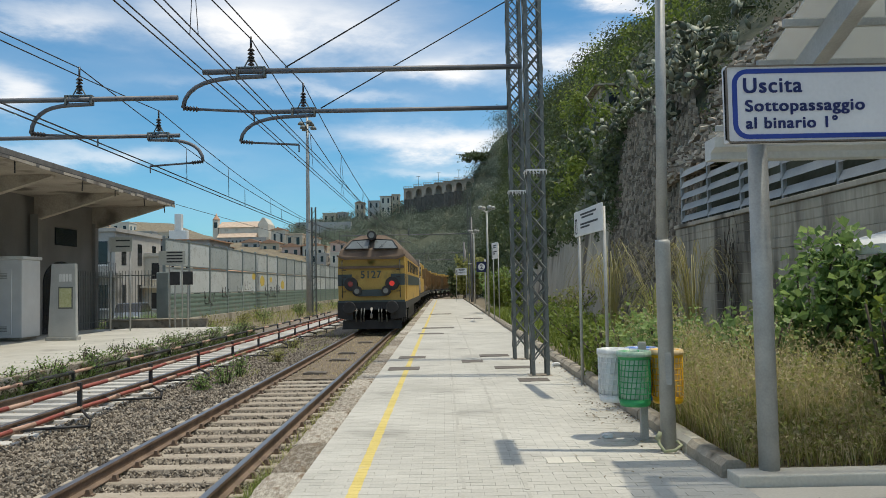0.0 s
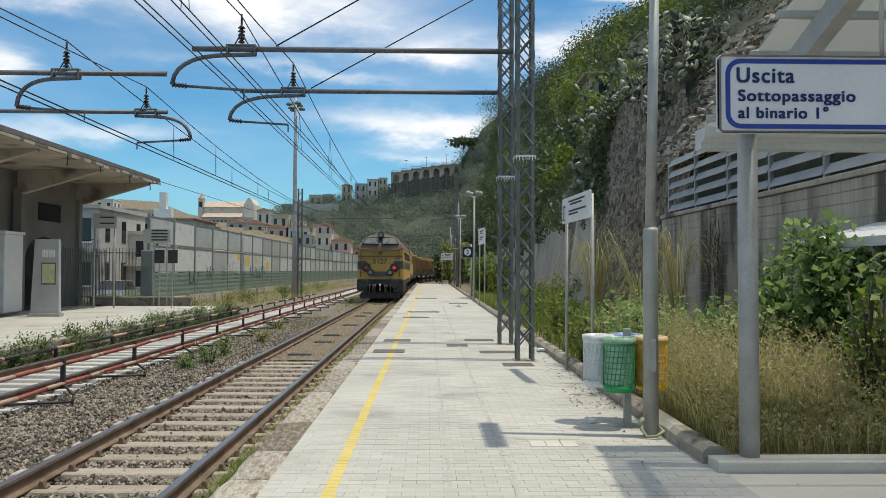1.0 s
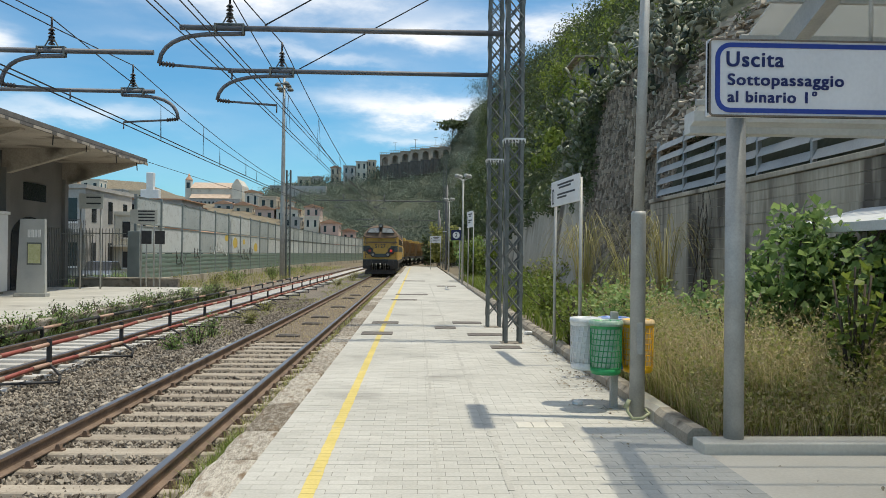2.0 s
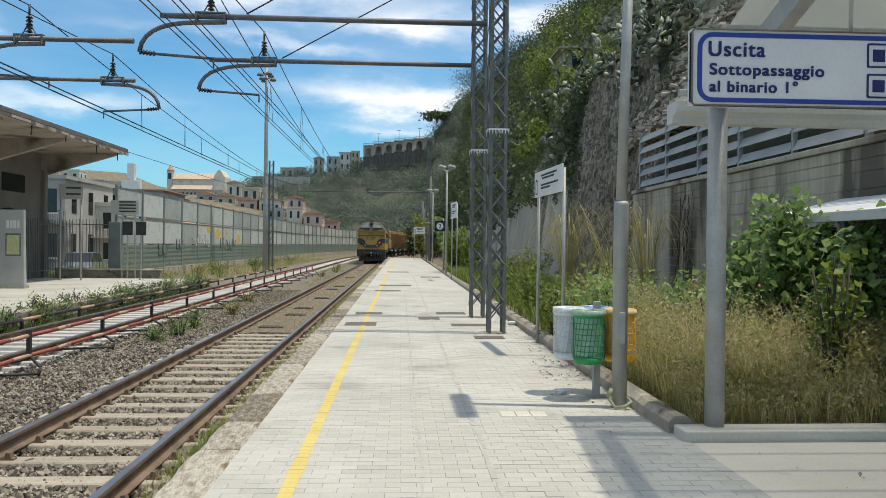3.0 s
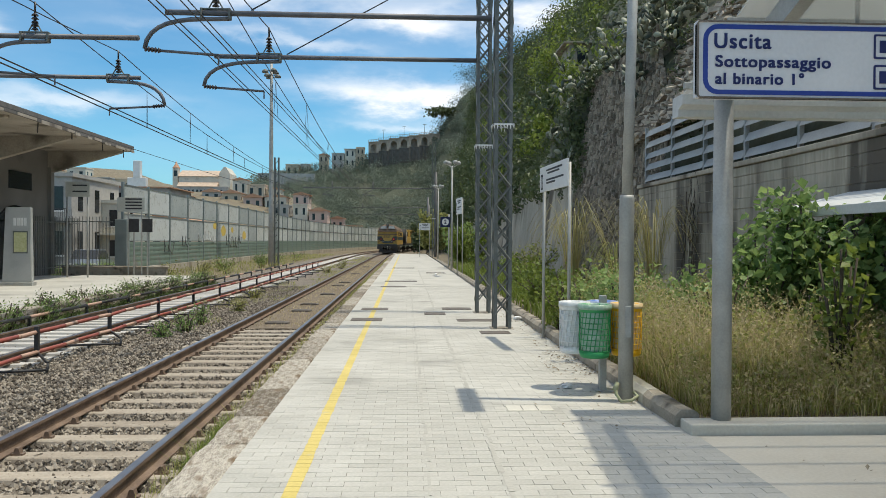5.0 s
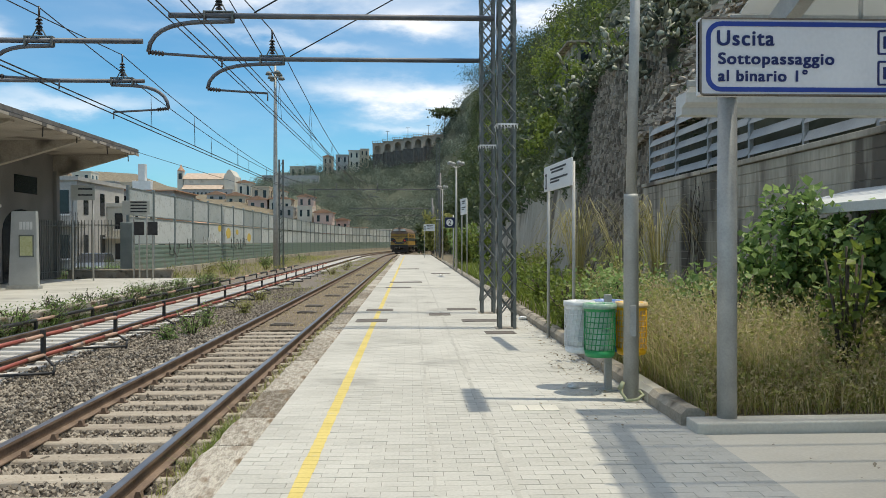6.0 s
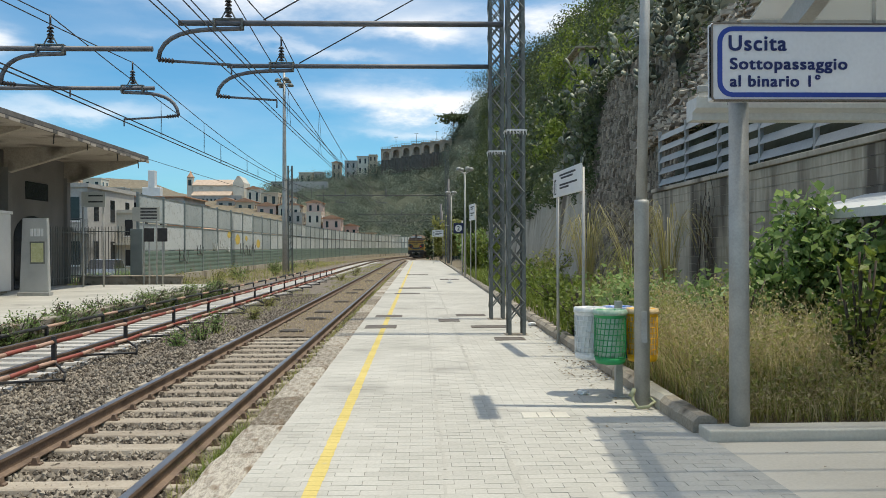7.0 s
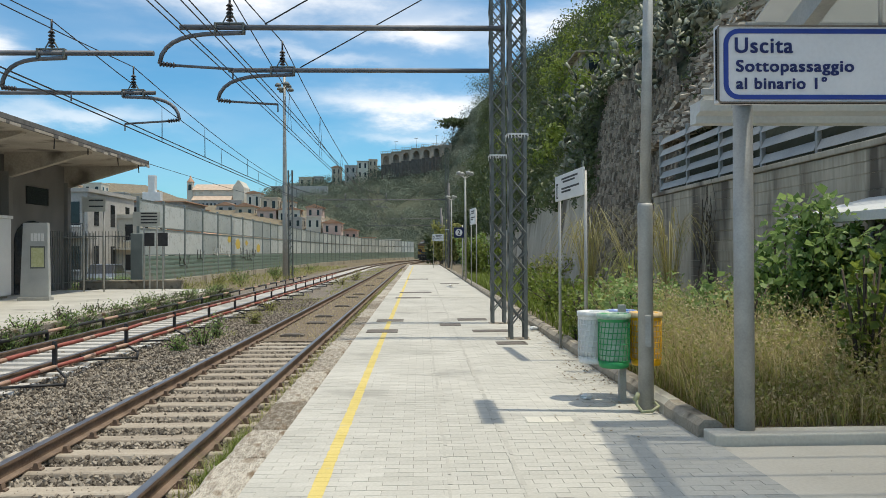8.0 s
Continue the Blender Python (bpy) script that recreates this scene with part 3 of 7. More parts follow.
def stone_wall():
    """Tall rough stone wall; its front stones are built one by one."""
    t = thing("stone_wall", pose(0, 0, 0), "tall rough grey-brown stone wall against the slope", "stone wall", kind="structure")
    bm = bmesh.new()
    for y0, y1, h in ((20.32, 21.4, 5.0), (21.41, 22.6, 6.4), (22.61, 31, 7.9)):
        prism(bm, [(WALL_X + 0.07, -0.5), (WALL_X + 5, -0.5), (WALL_X + 5, h), (WALL_X + 0.25 + 0.147 * (h + 0.5), h), (WALL_X + 0.07 + 0.147 * h, h - 0.5)], "y", y0, y1)
    part("wall_core", bm, M_mortar, t)
    vs, fs, n = [], [], 0
    base = [(0, 0, 0), (0, 1, 0), (0, 1, 1), (0, 0, 1)]
    z = -0.2
    while z < 7.8:
        h = random.uniform(0.13, 0.26)
        y = 20.35 + random.uniform(0, 0.15)
        while y < 30.9:
            if z > 4.6 + 1.35 * (y - 20.3):
                y += 0.1
                continue
            w = random.uniform(0.05, 0.13)
            x = WALL_X + 0.07 + 0.147 * (z + 0.5)
            d = random.uniform(0.0, 0.10)
            j = lambda: random.uniform(-0.05, 0.05)
            o = random.uniform(-0.12, 0.12)
            v = [(x + 0.05, y, z + o), (x + 0.05, y + w, z + o), (x + 0.05, y + w, z + h + o), (x + 0.05, y, z + h + o)]
            v += [(x - d, y + 0.02 + j() / 2, z + o + 0.02 + j() / 2), (x - d, y + w - 0.02 + j() / 2, z + o + 0.02 + j() / 2), (x - d + 0.015, y + w - 0.03, z + o + h - 0.02 + j() / 2), (x - d + 0.015, y + 0.03, z + o + h - 0.02 + j() / 2)]
            vs += v
            fs += [[n + a for a in f] for f in ((4, 7, 6, 5), (0, 4, 5, 1), (1, 5, 6, 2), (2, 6, 7, 3), (3, 7, 4, 0))]
            n += 8
            y += w + 0.012
        z += h + 0.01
    ob = new("stones", raw("stones", vs, fs, M_stone))
    ob.parent = t
    tagged(ob, kind="stuff")


stone_wall()
bm = bmesh.new()
prism(bm, [(WALL_X + 0.1, -0.5), (WALL_X + 3, -0.5), (WALL_X + 3, 5.0), (WALL_X + 0.7, 5.0)], "y", 31.01, 92)
solid("wall_far", bm, M_concrete, "stained concrete retaining wall under the wooded slope", "retaining wall", kind="structure")

# ---- catenary ----
WX = TRACK_1


BRACE = {}
for sgn in (1, -1):
    bm = bmesh.new()
    rod(bm, (-0.13 * sgn, -0.157, 0), (0.13 * sgn, -0.157, 0.32), 0.014, n=4)
    BRACE[sgn] = mesh_of(bm, "brace", M_galvdark)


def lattice_mast(x, y, h, label):
    """Square lattice mast: four angle legs, zigzag braces, spiked guard ring."""
    t = thing("lattice_mast", pose(x, y, 0), label, "mast", "catenary masts")
    a, b = 0.15, 0.15
    for sx in (-1, 1):
        for sy in (-1, 1):
            bm = bmesh.new()
            box(bm, min(sx * a, sx * (a - 0.055)), max(sx * a, sx * (a - 0.055)), sy * b - 0.006, sy * b + 0.006, 0, h)
            box(bm, sx * a - 0.006, sx * a + 0.006, min(sy * b, sy * (b - 0.055)), max(sy * b, sy * (b - 0.055)), 0, h)
            part("leg", bm, M_galvdark, t)
    for face in range(4):
        z, s = 0.25, 1
        while z < h - 0.4:
            for q in (1, -1) if face in (0, 2) and y < 20 else (1,):
                ob = new("brace", BRACE[s * q])
                ob.parent = t
                ob.matrix_basis = pose(0, 0, z, 0, 0, 90 * face) @ pose(0, 0.012 if q < 0 else 0, 0)
            z += 0.32
            s = -s
    bm = bmesh.new()
    for sgn in (-1, 1):
        box(bm, -0.19, 0.19, sgn * 0.18 - 0.01, sgn * 0.18 + 0.01, 3.55, 3.58)
        box(bm, sgn * 0.18 - 0.01, sgn * 0.18 + 0.01, -0.19, 0.19, 3.55, 3.58)
        for k in range(7):
            u = -0.17 + 0.057 * k
            rod(bm, (u, sgn * 0.185, 3.56), (u, sgn * 0.2, 3.48), 0.012, 0.002, 4)
    part("spike_guard", bm, M_white, t, "pale anti-climb ring of spikes")
    bm = bmesh.new()
    box(bm, -0.2, 0.2, -0.2, 0.2, -0.05, 0.008, 0.003)
    part("footing", bm, M_kerb, t)
    return t


def insulator(bm, a, b, n=5, r=0.06):
    a, b = Vector(a), Vector(b)
    rod(bm, a, b, 0.022, n=6)
    for k in range(n):
        p = a.lerp(b, (k + 0.5) / n)
        d = (b - a).normalized() * 0.018
        rod(bm, p - d, p + d, r, r * 0.55, 10)


def track_arm(name, x0, x1, y, z, hook_to, hang, label, swan):
    """Horizontal pipe with a swan-neck drop arm, a post insulator and a steady arm. swan: -1 bends to the left of the hanger."""
    t = thing(name, pose(0, y, 0), label, "catenary arm", "catenary arms")
    bm = bmesh.new()
    rod(bm, (x0, 0, z), (x1, 0, z), 0.048, n=10)
    part("pipe", bm, M_arm, t)
    bm = bmesh.new()
    hx = hang
    pts = []
    e = hook_to
    for k in range(9):
        f = k / 8
        pts.append((hx + (e - hx) * (1 - (1 - f) ** 1.7), 0, z - 0.1 - 0.50 * f ** 2.6 - 0.03 * f))
    tube(bm, [(hx + 0.25 * (1 if swan < 0 else -1), 0, z - 0.09)] + pts, 0.04, 8)
    part("swan_neck", bm, M_arm, t)
    bm = bmesh.new()
    back = e + 1.25 * (1 if swan < 0 else -1)
    insulator(bm, pts[-1], (e + 0.28 * (1 if swan < 0 else -1), 0, z - 0.66), 5, 0.05)
    part("stay_insulator", bm, M_insul, t)
    bm = bmesh.new()
    rod(bm, (e + 0.28 * (1 if swan < 0 else -1), 0, z - 0.66), (back, 0, z - 0.72), 0.025, n=6)
    rod(bm, (back, 0, z - 0.72), (back, 0, z - 0.88), 0.015, n=6)
    part("steady_arm", bm, M_arm, t)
    bm = bmesh.new()
    insulator(bm, (hx, 0, z + 0.1), (hx, 0, z + 0.42), 5, 0.065)
    rod(bm, (hx, 0, z + 0.42), (hx, 0, z + 0.62), 0.02, n=6)
    part("post_insulator", bm, M_insul, t)
    bm = bmesh.new()
    for u in (-0.24, 0.24):
        box(bm, hx + u - 0.018, hx + u + 0.018, -0.065, 0.065, z - 0.11, z + 0.075, 0.006)
    box(bm, hx - 0.24, hx + 0.24, -0.022, 0.022, z + 0.055, z + 0.085, 0.005)
    rod(bm, (hx - 0.12, 0, z + 0.08), (hx, 0, z + 0.3), 0.013, n=5)
    rod(bm, (hx + 0.12, 0, z + 0.08), (hx, 0, z + 0.3), 0.013, n=5)
    part("clamp", bm, M_galvdark, t)
    return t


MAST_A, MAST_B = (1.72, 13.58), (1.68, 16.55)
lattice_mast(*MAST_A, 9.5, "grey-green steel lattice mast standing on the platform")
lattice_mast(*MAST_B, 9.5, "grey-green steel lattice mast standing on the platform")
track_arm("overhead_support", -4.1, 1.5, 13.5, 5.42, -4.45, -3.25, "dark steel pipe arm with insulators over the track", -1)
track_arm("overhead_support", -4.0, 1.5, 16.5, 5.38, -4.22, -2.87, "dark steel pipe arm with insulators over the track", -1)
track_arm("overhead_support", -12.5, -4.85, 14.4, 5.2, -7.6, -6.7, "dark steel pipe arm reaching over the far track", -1)
track_arm("overhead_support", -14.0, -6.1, 18.2, 5.25, -5.55, -6.6, "dark steel pipe arm reaching over the far track", 1)


# ---- right side: shelter, signs, bins, lamp ----
def fitted(name, text, x, z_top, width, height, y, mat, parent, bold=0.0, weight=0.0):
    """Writing scaled to a width and height, upright, facing the platform's near end."""
    ob = letters(name, text, 1.0, Matrix(), mat, parent, 1.12, 0.0, bold)
    co = np.empty(len(ob.data.vertices) * 3)
    ob.data.vertices.foreach_get("co", co)
    co = co.reshape(-1, 3)
    lo, hi = co.min(0), co.max(0)
    new_co = np.stack([x + (co[:, 0] - lo[0]) / (hi[0] - lo[0]) * width, np.full(len(co), y), z_top - (hi[1] - co[:, 1]) / (hi[1] - lo[1]) * height], 1)
    ob.data.vertices.foreach_set("co", new_co.ravel())
    if weight:
        bm = bmesh.new()
        bm.from_mesh(ob.data)
        for k, (dx, dz) in enumerate(((1, 0), (0, 0.6), (1, 0.6))):
            tmp = ob.data.copy()
            tmp.transform(Matrix.Translation((dx * weight, -0.0005 * (k + 1), dz * weight)))
            bm.from_mesh(tmp)
        bm.to_mesh(ob.data)
        bm.free()
    return ob


def rounded(w, h, r, n=5):
    pts = []
    for cx, cz, a0 in ((w - r, r, -90), (w - r, h - r, 0), (r, h - r, 90), (r, r, 180)):
        for k in range(n + 1):
            a = radians(a0 + 90 * k / n)
            pts.append((cx + r * math.cos(a), cz + r * math.sin(a)))
    return pts


def ring_plate(bm, outer, inner, y0, y1, mat=0):
    """A flat frame between two outlines with the same count."""
    vo = [[bm.verts.new((u, y, v)) for u, v in outer] for y in (y0, y1)]
    vi = [[bm.verts.new((u, y, v)) for u, v in inner] for y in (y0, y1)]
    n = len(outer)
    for i in range(n):
        j = (i + 1) % n
        for q in ((vo[0][i], vo[0][j], vi[0][j], vi[0][i]), (vo[1][i], vi[1][i], vi[1][j], vo[1][j]), (vo[0][i], vo[1][i], vo[1][j], vo[0][j]), (vi[0][i], vi[0][j], vi[1][j], vi[1][i])):
            bm.faces.new(q).material_index = mat


def exit_sign():
    t = thing("exit_sign", pose(1.675, 4.3, 2.355), "white metal exit sign with blue border and writing under the shelter", "sign")
    W, H, K = 1.62, 0.437, 0.705
    bm = bmesh.new()
    box(bm, 0, W, 0, 0.06, 0, H, 0.006)
    part("panel", bm, surface("sign_white", (0.58, 0.58, 0.60), (0.68, 0.68, 0.70), 2, 40, 0.5, 0.05, stain=(0.42, 0.38, 0.33), stain_scale=9, stain_at=0.70), t)
    bm = bmesh.new()
    ring_plate(bm, rounded(W, H, 0.02), [(0.007 + u, 0.007 + v) for u, v in rounded(W - 0.014, H - 0.014, 0.014)], -0.012, 0.03)
    part("rim", bm, M_iron, t, "rust-stained metal rim")
    bm = bmesh.new()
    ring_plate(bm, [(0.035 + u, 0.02 + v) for u, v in rounded(W - 0.07, H - 0.04, 0.085)], [(0.062 + u, 0.046 + v) for u, v in rounded(W - 0.124, H - 0.092, 0.06)], -0.004, 0.002)
    part("border", bm, surface("border_blue", (0.012, 0.035, 0.22), (0.02, 0.05, 0.30), 3, 40, 0.5, 0), t, "rounded dark blue border")
    fitted("line_of_writing", "Uscita", 0.138 * K, H - 0.105 * K, 0.462 * K, 0.118 * K, -0.004, M_blue, t, 0.0, 0.0062)
    fitted("line_of_writing", "Sottopassaggio", 0.148 * K, H - 0.283 * K, 0.945 * K, 0.118 * K, -0.004, M_blue, t, 0.0, 0.0062)
    fitted("line_of_writing", "al binario 1\u00b0", 0.148 * K, H - 0.418 * K, 0.725 * K, 0.092 * K, -0.004, M_blue, t, 0.0, 0.0062)
    for z in (0.06, 0.235):
        bm = bmesh.new()
        ring_plate(bm, [(1.03 + u, z + v) for u, v in rounded(0.14, 0.14, 0.01)], [(1.04 + u, z + 0.01 + v) for u, v in rounded(0.12, 0.12, 0.008)], -0.006, 0.002)
        box(bm, 1.065, 1.135, -0.005, 0.002, z + 0.035, z + 0.105)
        part("pictogram", bm, M_blue, t)
    for x in (0.95, 1.5):
        bm = bmesh.new()
        rod(bm, (x, 0.03, 0.4), (x, 0.03, 1.24), 0.012, n=8)
        part("bracket", bm, M_galv, t)


exit_sign()


M_sheet = leafy("milky_sheet", (0.50, 0.52, 0.51), (0.60, 0.62, 0.61), 0.3)
_n, _l = M_sheet.node_tree.nodes, M_sheet.node_tree.links
sheet_mix, sheet_clear = _n.new("ShaderNodeMixShader"), _n.new("ShaderNodeBsdfTransparent")
sheet_mix.inputs["Fac"].default_value = 0.53
_l.new(_n["Material Output"].inputs["Surface"].links[0].from_socket, sheet_mix.inputs[1])
_l.new(sheet_clear.outputs["BSDF"], sheet_mix.inputs[2])
_l.new(sheet_mix.outputs["Shader"], _n["Material Output"].inputs["Surface"])


def shelter():
    """Sheet roof that rises towards the near end, on round posts."""
    t = thing("platform_shelter", pose(0, 0, 0), "white sheet-metal platform shelter roof on round grey posts", "shelter")
    x0, x1 = 2.42, 5.3
    bm = bmesh.new()
    prism(bm, [(6.85, 2.64), (6.70, 2.64), (6.70, 2.70), (6.6, 2.73), (6.6, 2.82), (6.85, 2.82)], "x", x0, x1)
    part("gutter", bm, M_canopy, t, "pale folded metal gutter")
    y = 6.7
    while y > 3.3:
        bm = bmesh.new()
        a = 2.80 + (6.7 - y) * 0.33
        prism(bm, [(y, a), (y - 1.02, a + 0.337), (y - 1.02, a + 0.352), (y, a + 0.015)], "x", x0 + 0.02, x1)
        part("roof_sheet", bm, M_sheet, t, "translucent white roof sheet")
        y -= 1.02
    for k in range(9):
        y = 6.43 - 0.445 * k
        a = 2.80 + (6.7 - y) * 0.33
        bm = bmesh.new()
        box(bm, x0 - 0.05, x1, y - 0.018, y + 0.018, a - 0.062, a - 0.006, 0.005)
        part("purlin", bm, M_galv, t)
    for x in (2.575, 4.95):
        bm = bmesh.new()
        prism(bm, [(6.32, 2.70), (6.32, 2.80), (2.7, 4.03), (2.7, 3.86), (6.1, 2.70)], "x", x, x + 0.10)
        part("rafter", bm, M_galv, t)
    for x, y, top in ((2.62, 6.2, 2.72), (5.0, 6.2, 2.72), (5.0, 3.0, 3.75)):
        bm = bmesh.new()
        rod(bm, (x, y, -0.05), (x, y, top), 0.080, 0.077, 24)
        part("post", bm, M_galv, t, "round grey steel post")
        bm = bmesh.new()
        prism(bm, [(x - 0.09, top - 0.03), (x + 0.09, top - 0.03), (x + 0.05, top + 0.15), (x - 0.13, top + 0.15), (x - 0.16, top + 0.05)], "y", y - 0.1, y - 0.085)
        part("bracket_plate", bm, M_galv, t)


shelter()


def lamp_post():
    t = thing("lamp_post", pose(2.15, 7.33, 0), "stepped grey steel lamp post with old rag tied at its foot", "lamp post")
    bm = bmesh.new()
    turned(bm, [(0.072, -0.03), (0.070, 1.93), (0.071, 1.95), (0.064, 1.98)], 20)
    part("lower_tube", bm, M_galv, t)
    bm = bmesh.new()
    rod(bm, (0, 0, 1.97), (0.06, 0, 4.8), 0.052, 0.045, 16)
    part("upper_tube", bm, M_galv, t)
    bm = bmesh.new()
    box(bm, -0.04, 0.14, -0.62, 0.5, 4.78, 4.9, 0.03)
    part("lamp_head", bm, M_galv, t)
    bm = bmesh.new()
    box(bm, -0.03, 0.03, -0.075, -0.066, 0.62, 0.92, 0.004)
    part("hatch", bm, M_galv, t)
    bm = bmesh.new()
    pts = [(-0.11, -0.05, 0.16), (-0.11, -0.07, 0.08), (-0.07, -0.11, 0.02), (0.02, -0.13, 0.03), (0.09, -0.10, 0.07), (0.06, -0.06, 0.10)]
    tube(bm, pts, 0.016, 7)
    rod(bm, (-0.12, -0.05, 0.11), (-0.09, -0.05, 0.19), 0.03, 0.02, 8)
    part("tied_rag", bm, surface("green_rag", (0.25, 0.27, 0.16), (0.42, 0.43, 0.28), 8, 50, 0.9), t, "faded green plastic strip")


lamp_post()


def litter_bin(x, y, colour, label, z0=0.37, h=0.53, r=0.152):
    t = thing("litter_bin", pose(x, y, z0, 0, 0, random.uniform(0, 60)), label, "litter bin", "recycling bins on one post")
    mat = surface("bin_" + label.split()[0], tuple(c * 0.85 for c in colour), tuple(min(1, c * 1.15) for c in colour), 4, 40, 0.45, 0.05)
    bm = bmesh.new()
    turned(bm, [(r * 0.9, 0), (r * 0.97, 0.015), (r, 0.07), (r * 0.985, 0.07), (r * 0.95, 0.02)], 28)
    part("base", bm, mat, t)
    bm = bmesh.new()
    turned(bm, [(r * 1.0, h - 0.075), (r * 1.03, h - 0.07), (r * 1.05, h - 0.03), (r * 1.03, h), (r * 0.97, h), (r * 0.95, h - 0.07)], 28)
    part("rim", bm, mat, t)
    for k in range(8):
        z = 0.07 + (h - 0.14) * k / 7
        bm = bmesh.new()
        tube(bm, [(r * math.cos(a * math.pi / 12), r * math.sin(a * math.pi / 12), z) for a in range(25)], 0.0045, 4)
        part("ring", bm, mat, t)
    for k in range(22):
        bm = bmesh.new()
        a0 = 2 * math.pi * k / 22
        tube(bm, [(r * math.cos(a0 + 0.12 * j * 0.5), r * math.sin(a0 + 0.12 * j * 0.5), 0.06 + (h - 0.12) * j / 6) for j in range(7)], 0.0045, 4)
        part("rib", bm, mat, t)
    bag = surface("bag_film", (0.55, 0.57, 0.56), (0.75, 0.77, 0.76), 6, 30, 0.35, 0.5, depth=0.02)
    bm = bmesh.new()
    prof = [(r * 0.80, 0.03)] + [(r * (0.93 + 0.02 * math.sin(9 * q)), 0.05 + (h - 0.07) * q) for q in (0.1, 0.25, 0.4, 0.55, 0.7, 0.85, 1.0)]
    prof += [(r * 0.99, h + 0.008), (r * 1.07, h + 0.006), (r * 1.11, h - 0.025), (r * 1.10, h - 0.045)]
    turned(bm, prof, 30)
    for v in bm.verts:
        w = 1 + 0.07 * noise.noise(v.co * 19 + Vector((x * 9, 0, 0)))
        v.co.x *= w
        v.co.y *= w
    film = bag if "white" in label else surface("bag_" + label.split()[0], tuple(0.5 * c + 0.18 for c in colour), tuple(0.45 * c + 0.42 for c in colour), 9, 30, 0.35, 0.6, depth=0.02)
    part("bag", bm, film, t, "crumpled clear plastic liner bag", True)
    return t


bm = bmesh.new()
box(bm, -0.035, 0.035, -0.035, 0.035, -0.02, 0.98, 0.004)
box(bm, -0.085, 0.085, -0.085, 0.085, 0, 0.012, 0.002)
for dx, dy in ((-0.12, -0.14), (0.2, 0.0), (-0.22, 0.1)):
    box(bm, min(0, dx), max(0, dx), dy - 0.012, dy + 0.012, 0.80, 0.83)
solid("bin_post", bm, M_galv, "square grey steel post that carries four litter bins", "post").matrix_basis = pose(2.06, 7.86, 0)
litter_bin(1.935, 7.70, (0.03, 0.30, 0.10), "green mesh litter bin with a clear liner bag")
litter_bin(1.80, 8.02, (0.72, 0.74, 0.74), "white mesh litter bin with a crumpled white liner bag")
litter_bin(2.30, 7.84, (0.88, 0.50, 0.02), "yellow mesh litter bin with a clear liner bag")
litter_bin(2.12, 8.12, (0.02, 0.16, 0.55), "blue mesh litter bin behind the others")


def notice_board(a, b, z0, z1, label):
    """Board on two legs, from a to b."""
    a, b = Vector(a), Vector(b)
    d = b - a
    t = thing("notice_board", Matrix.Translation(a) @ pose(0, 0, 0, 0, 0, math.degrees(math.atan2(d.y, d.x))), label, "notice board", "notice boards")
    w = d.length
    bm = bmesh.new()
    box(bm, -0.03, w + 0.03, -0.015, 0.015, z0, z1, 0.005)
    part("panel", bm, M_white, t)
    bm = bmesh.new()
    h = z1 - z0
    box(bm, w - 0.07, w - 0.05, 0.014, 0.018, z0 + 0.1 * h, z0 + 0.7 * h)
    box(bm, w - 0.16, w - 0.14, 0.014, 0.018, z0 + 0.1 * h, z0 + 0.7 * h)
    box(bm, w - 0.14, w - 0.07, 0.014, 0.018, z0 + 0.62 * h, z0 + 0.7 * h)
    box(bm, w - 0.14, w - 0.07, 0.014, 0.018, z0 + 0.1 * h, z0 + 0.16 * h)
    part("warning_mark", bm, M_black, t)
    for k, (u0, u1, v) in enumerate(((0.25, 0.85, 0.78), (0.3, 0.75, 0.66), (0.25, 0.9, 0.4), (0.25, 0.6, 0.28))):
        bm = bmesh.new()
        box(bm, w * (1 - u1), w * (1 - u0), 0.014, 0.018, z0 + h * v, z0 + h * (v + 0.07))
        box(bm, w * u0, w * u1, -0.018, -0.014, z0 + h * v, z0 + h * (v + 0.07))
        part("line_of_writing", bm, M_black, t)
    for u in (0.03, w - 0.03):
        bm = bmesh.new()
        rod(bm, (u, -0.04, -0.05), (u, -0.04, z1 - 0.05), 0.024, n=12)
        part("leg", bm, M_galv, t)
    return t


notice_board((2.28, 10.72, 0), (2.18, 12.25, 0), 2.31, 2.70, "white notice board on two grey posts at the kerb")


def low_roof():
    t = thing("lean_to_roof", pose(0, 0, 0), "white sheet lean-to roof beside the retaining wall", "lean-to roof")
    for k in range(5):
        bm = bmesh.new()
        y = 10.5 - 1.7 * k
        prism(bm, [(5.05, 1.93), (6.18, 2.22), (6.18, 2.245), (5.05, 1.955)], "y", y - 1.69, y)
        part("sheet", bm, M_canopy, t)
        bm = bmesh.new()
        rod(bm, (5.15, y - 0.1, 0), (5.15, y - 0.1, 1.93), 0.035, n=8)
        part("post", bm, M_galv, t)
    bm = bmesh.new()
    box(bm, 5.0, 5.05, 2, 10.5, 1.86, 1.97)
    part("fascia", bm, M_canopy, t)


low_roof()


# ---- far end of the platform ----
def column(name, x, y, h, r, label, category, mat=None):
    bm = bmesh.new()
    turned(bm, [(r * 1.8, -0.05), (r * 1.8, 0.05), (r, 0.08), (r * 0.75, h)], 12)
    return solid(name, bm, mat or M_galv, label, category)


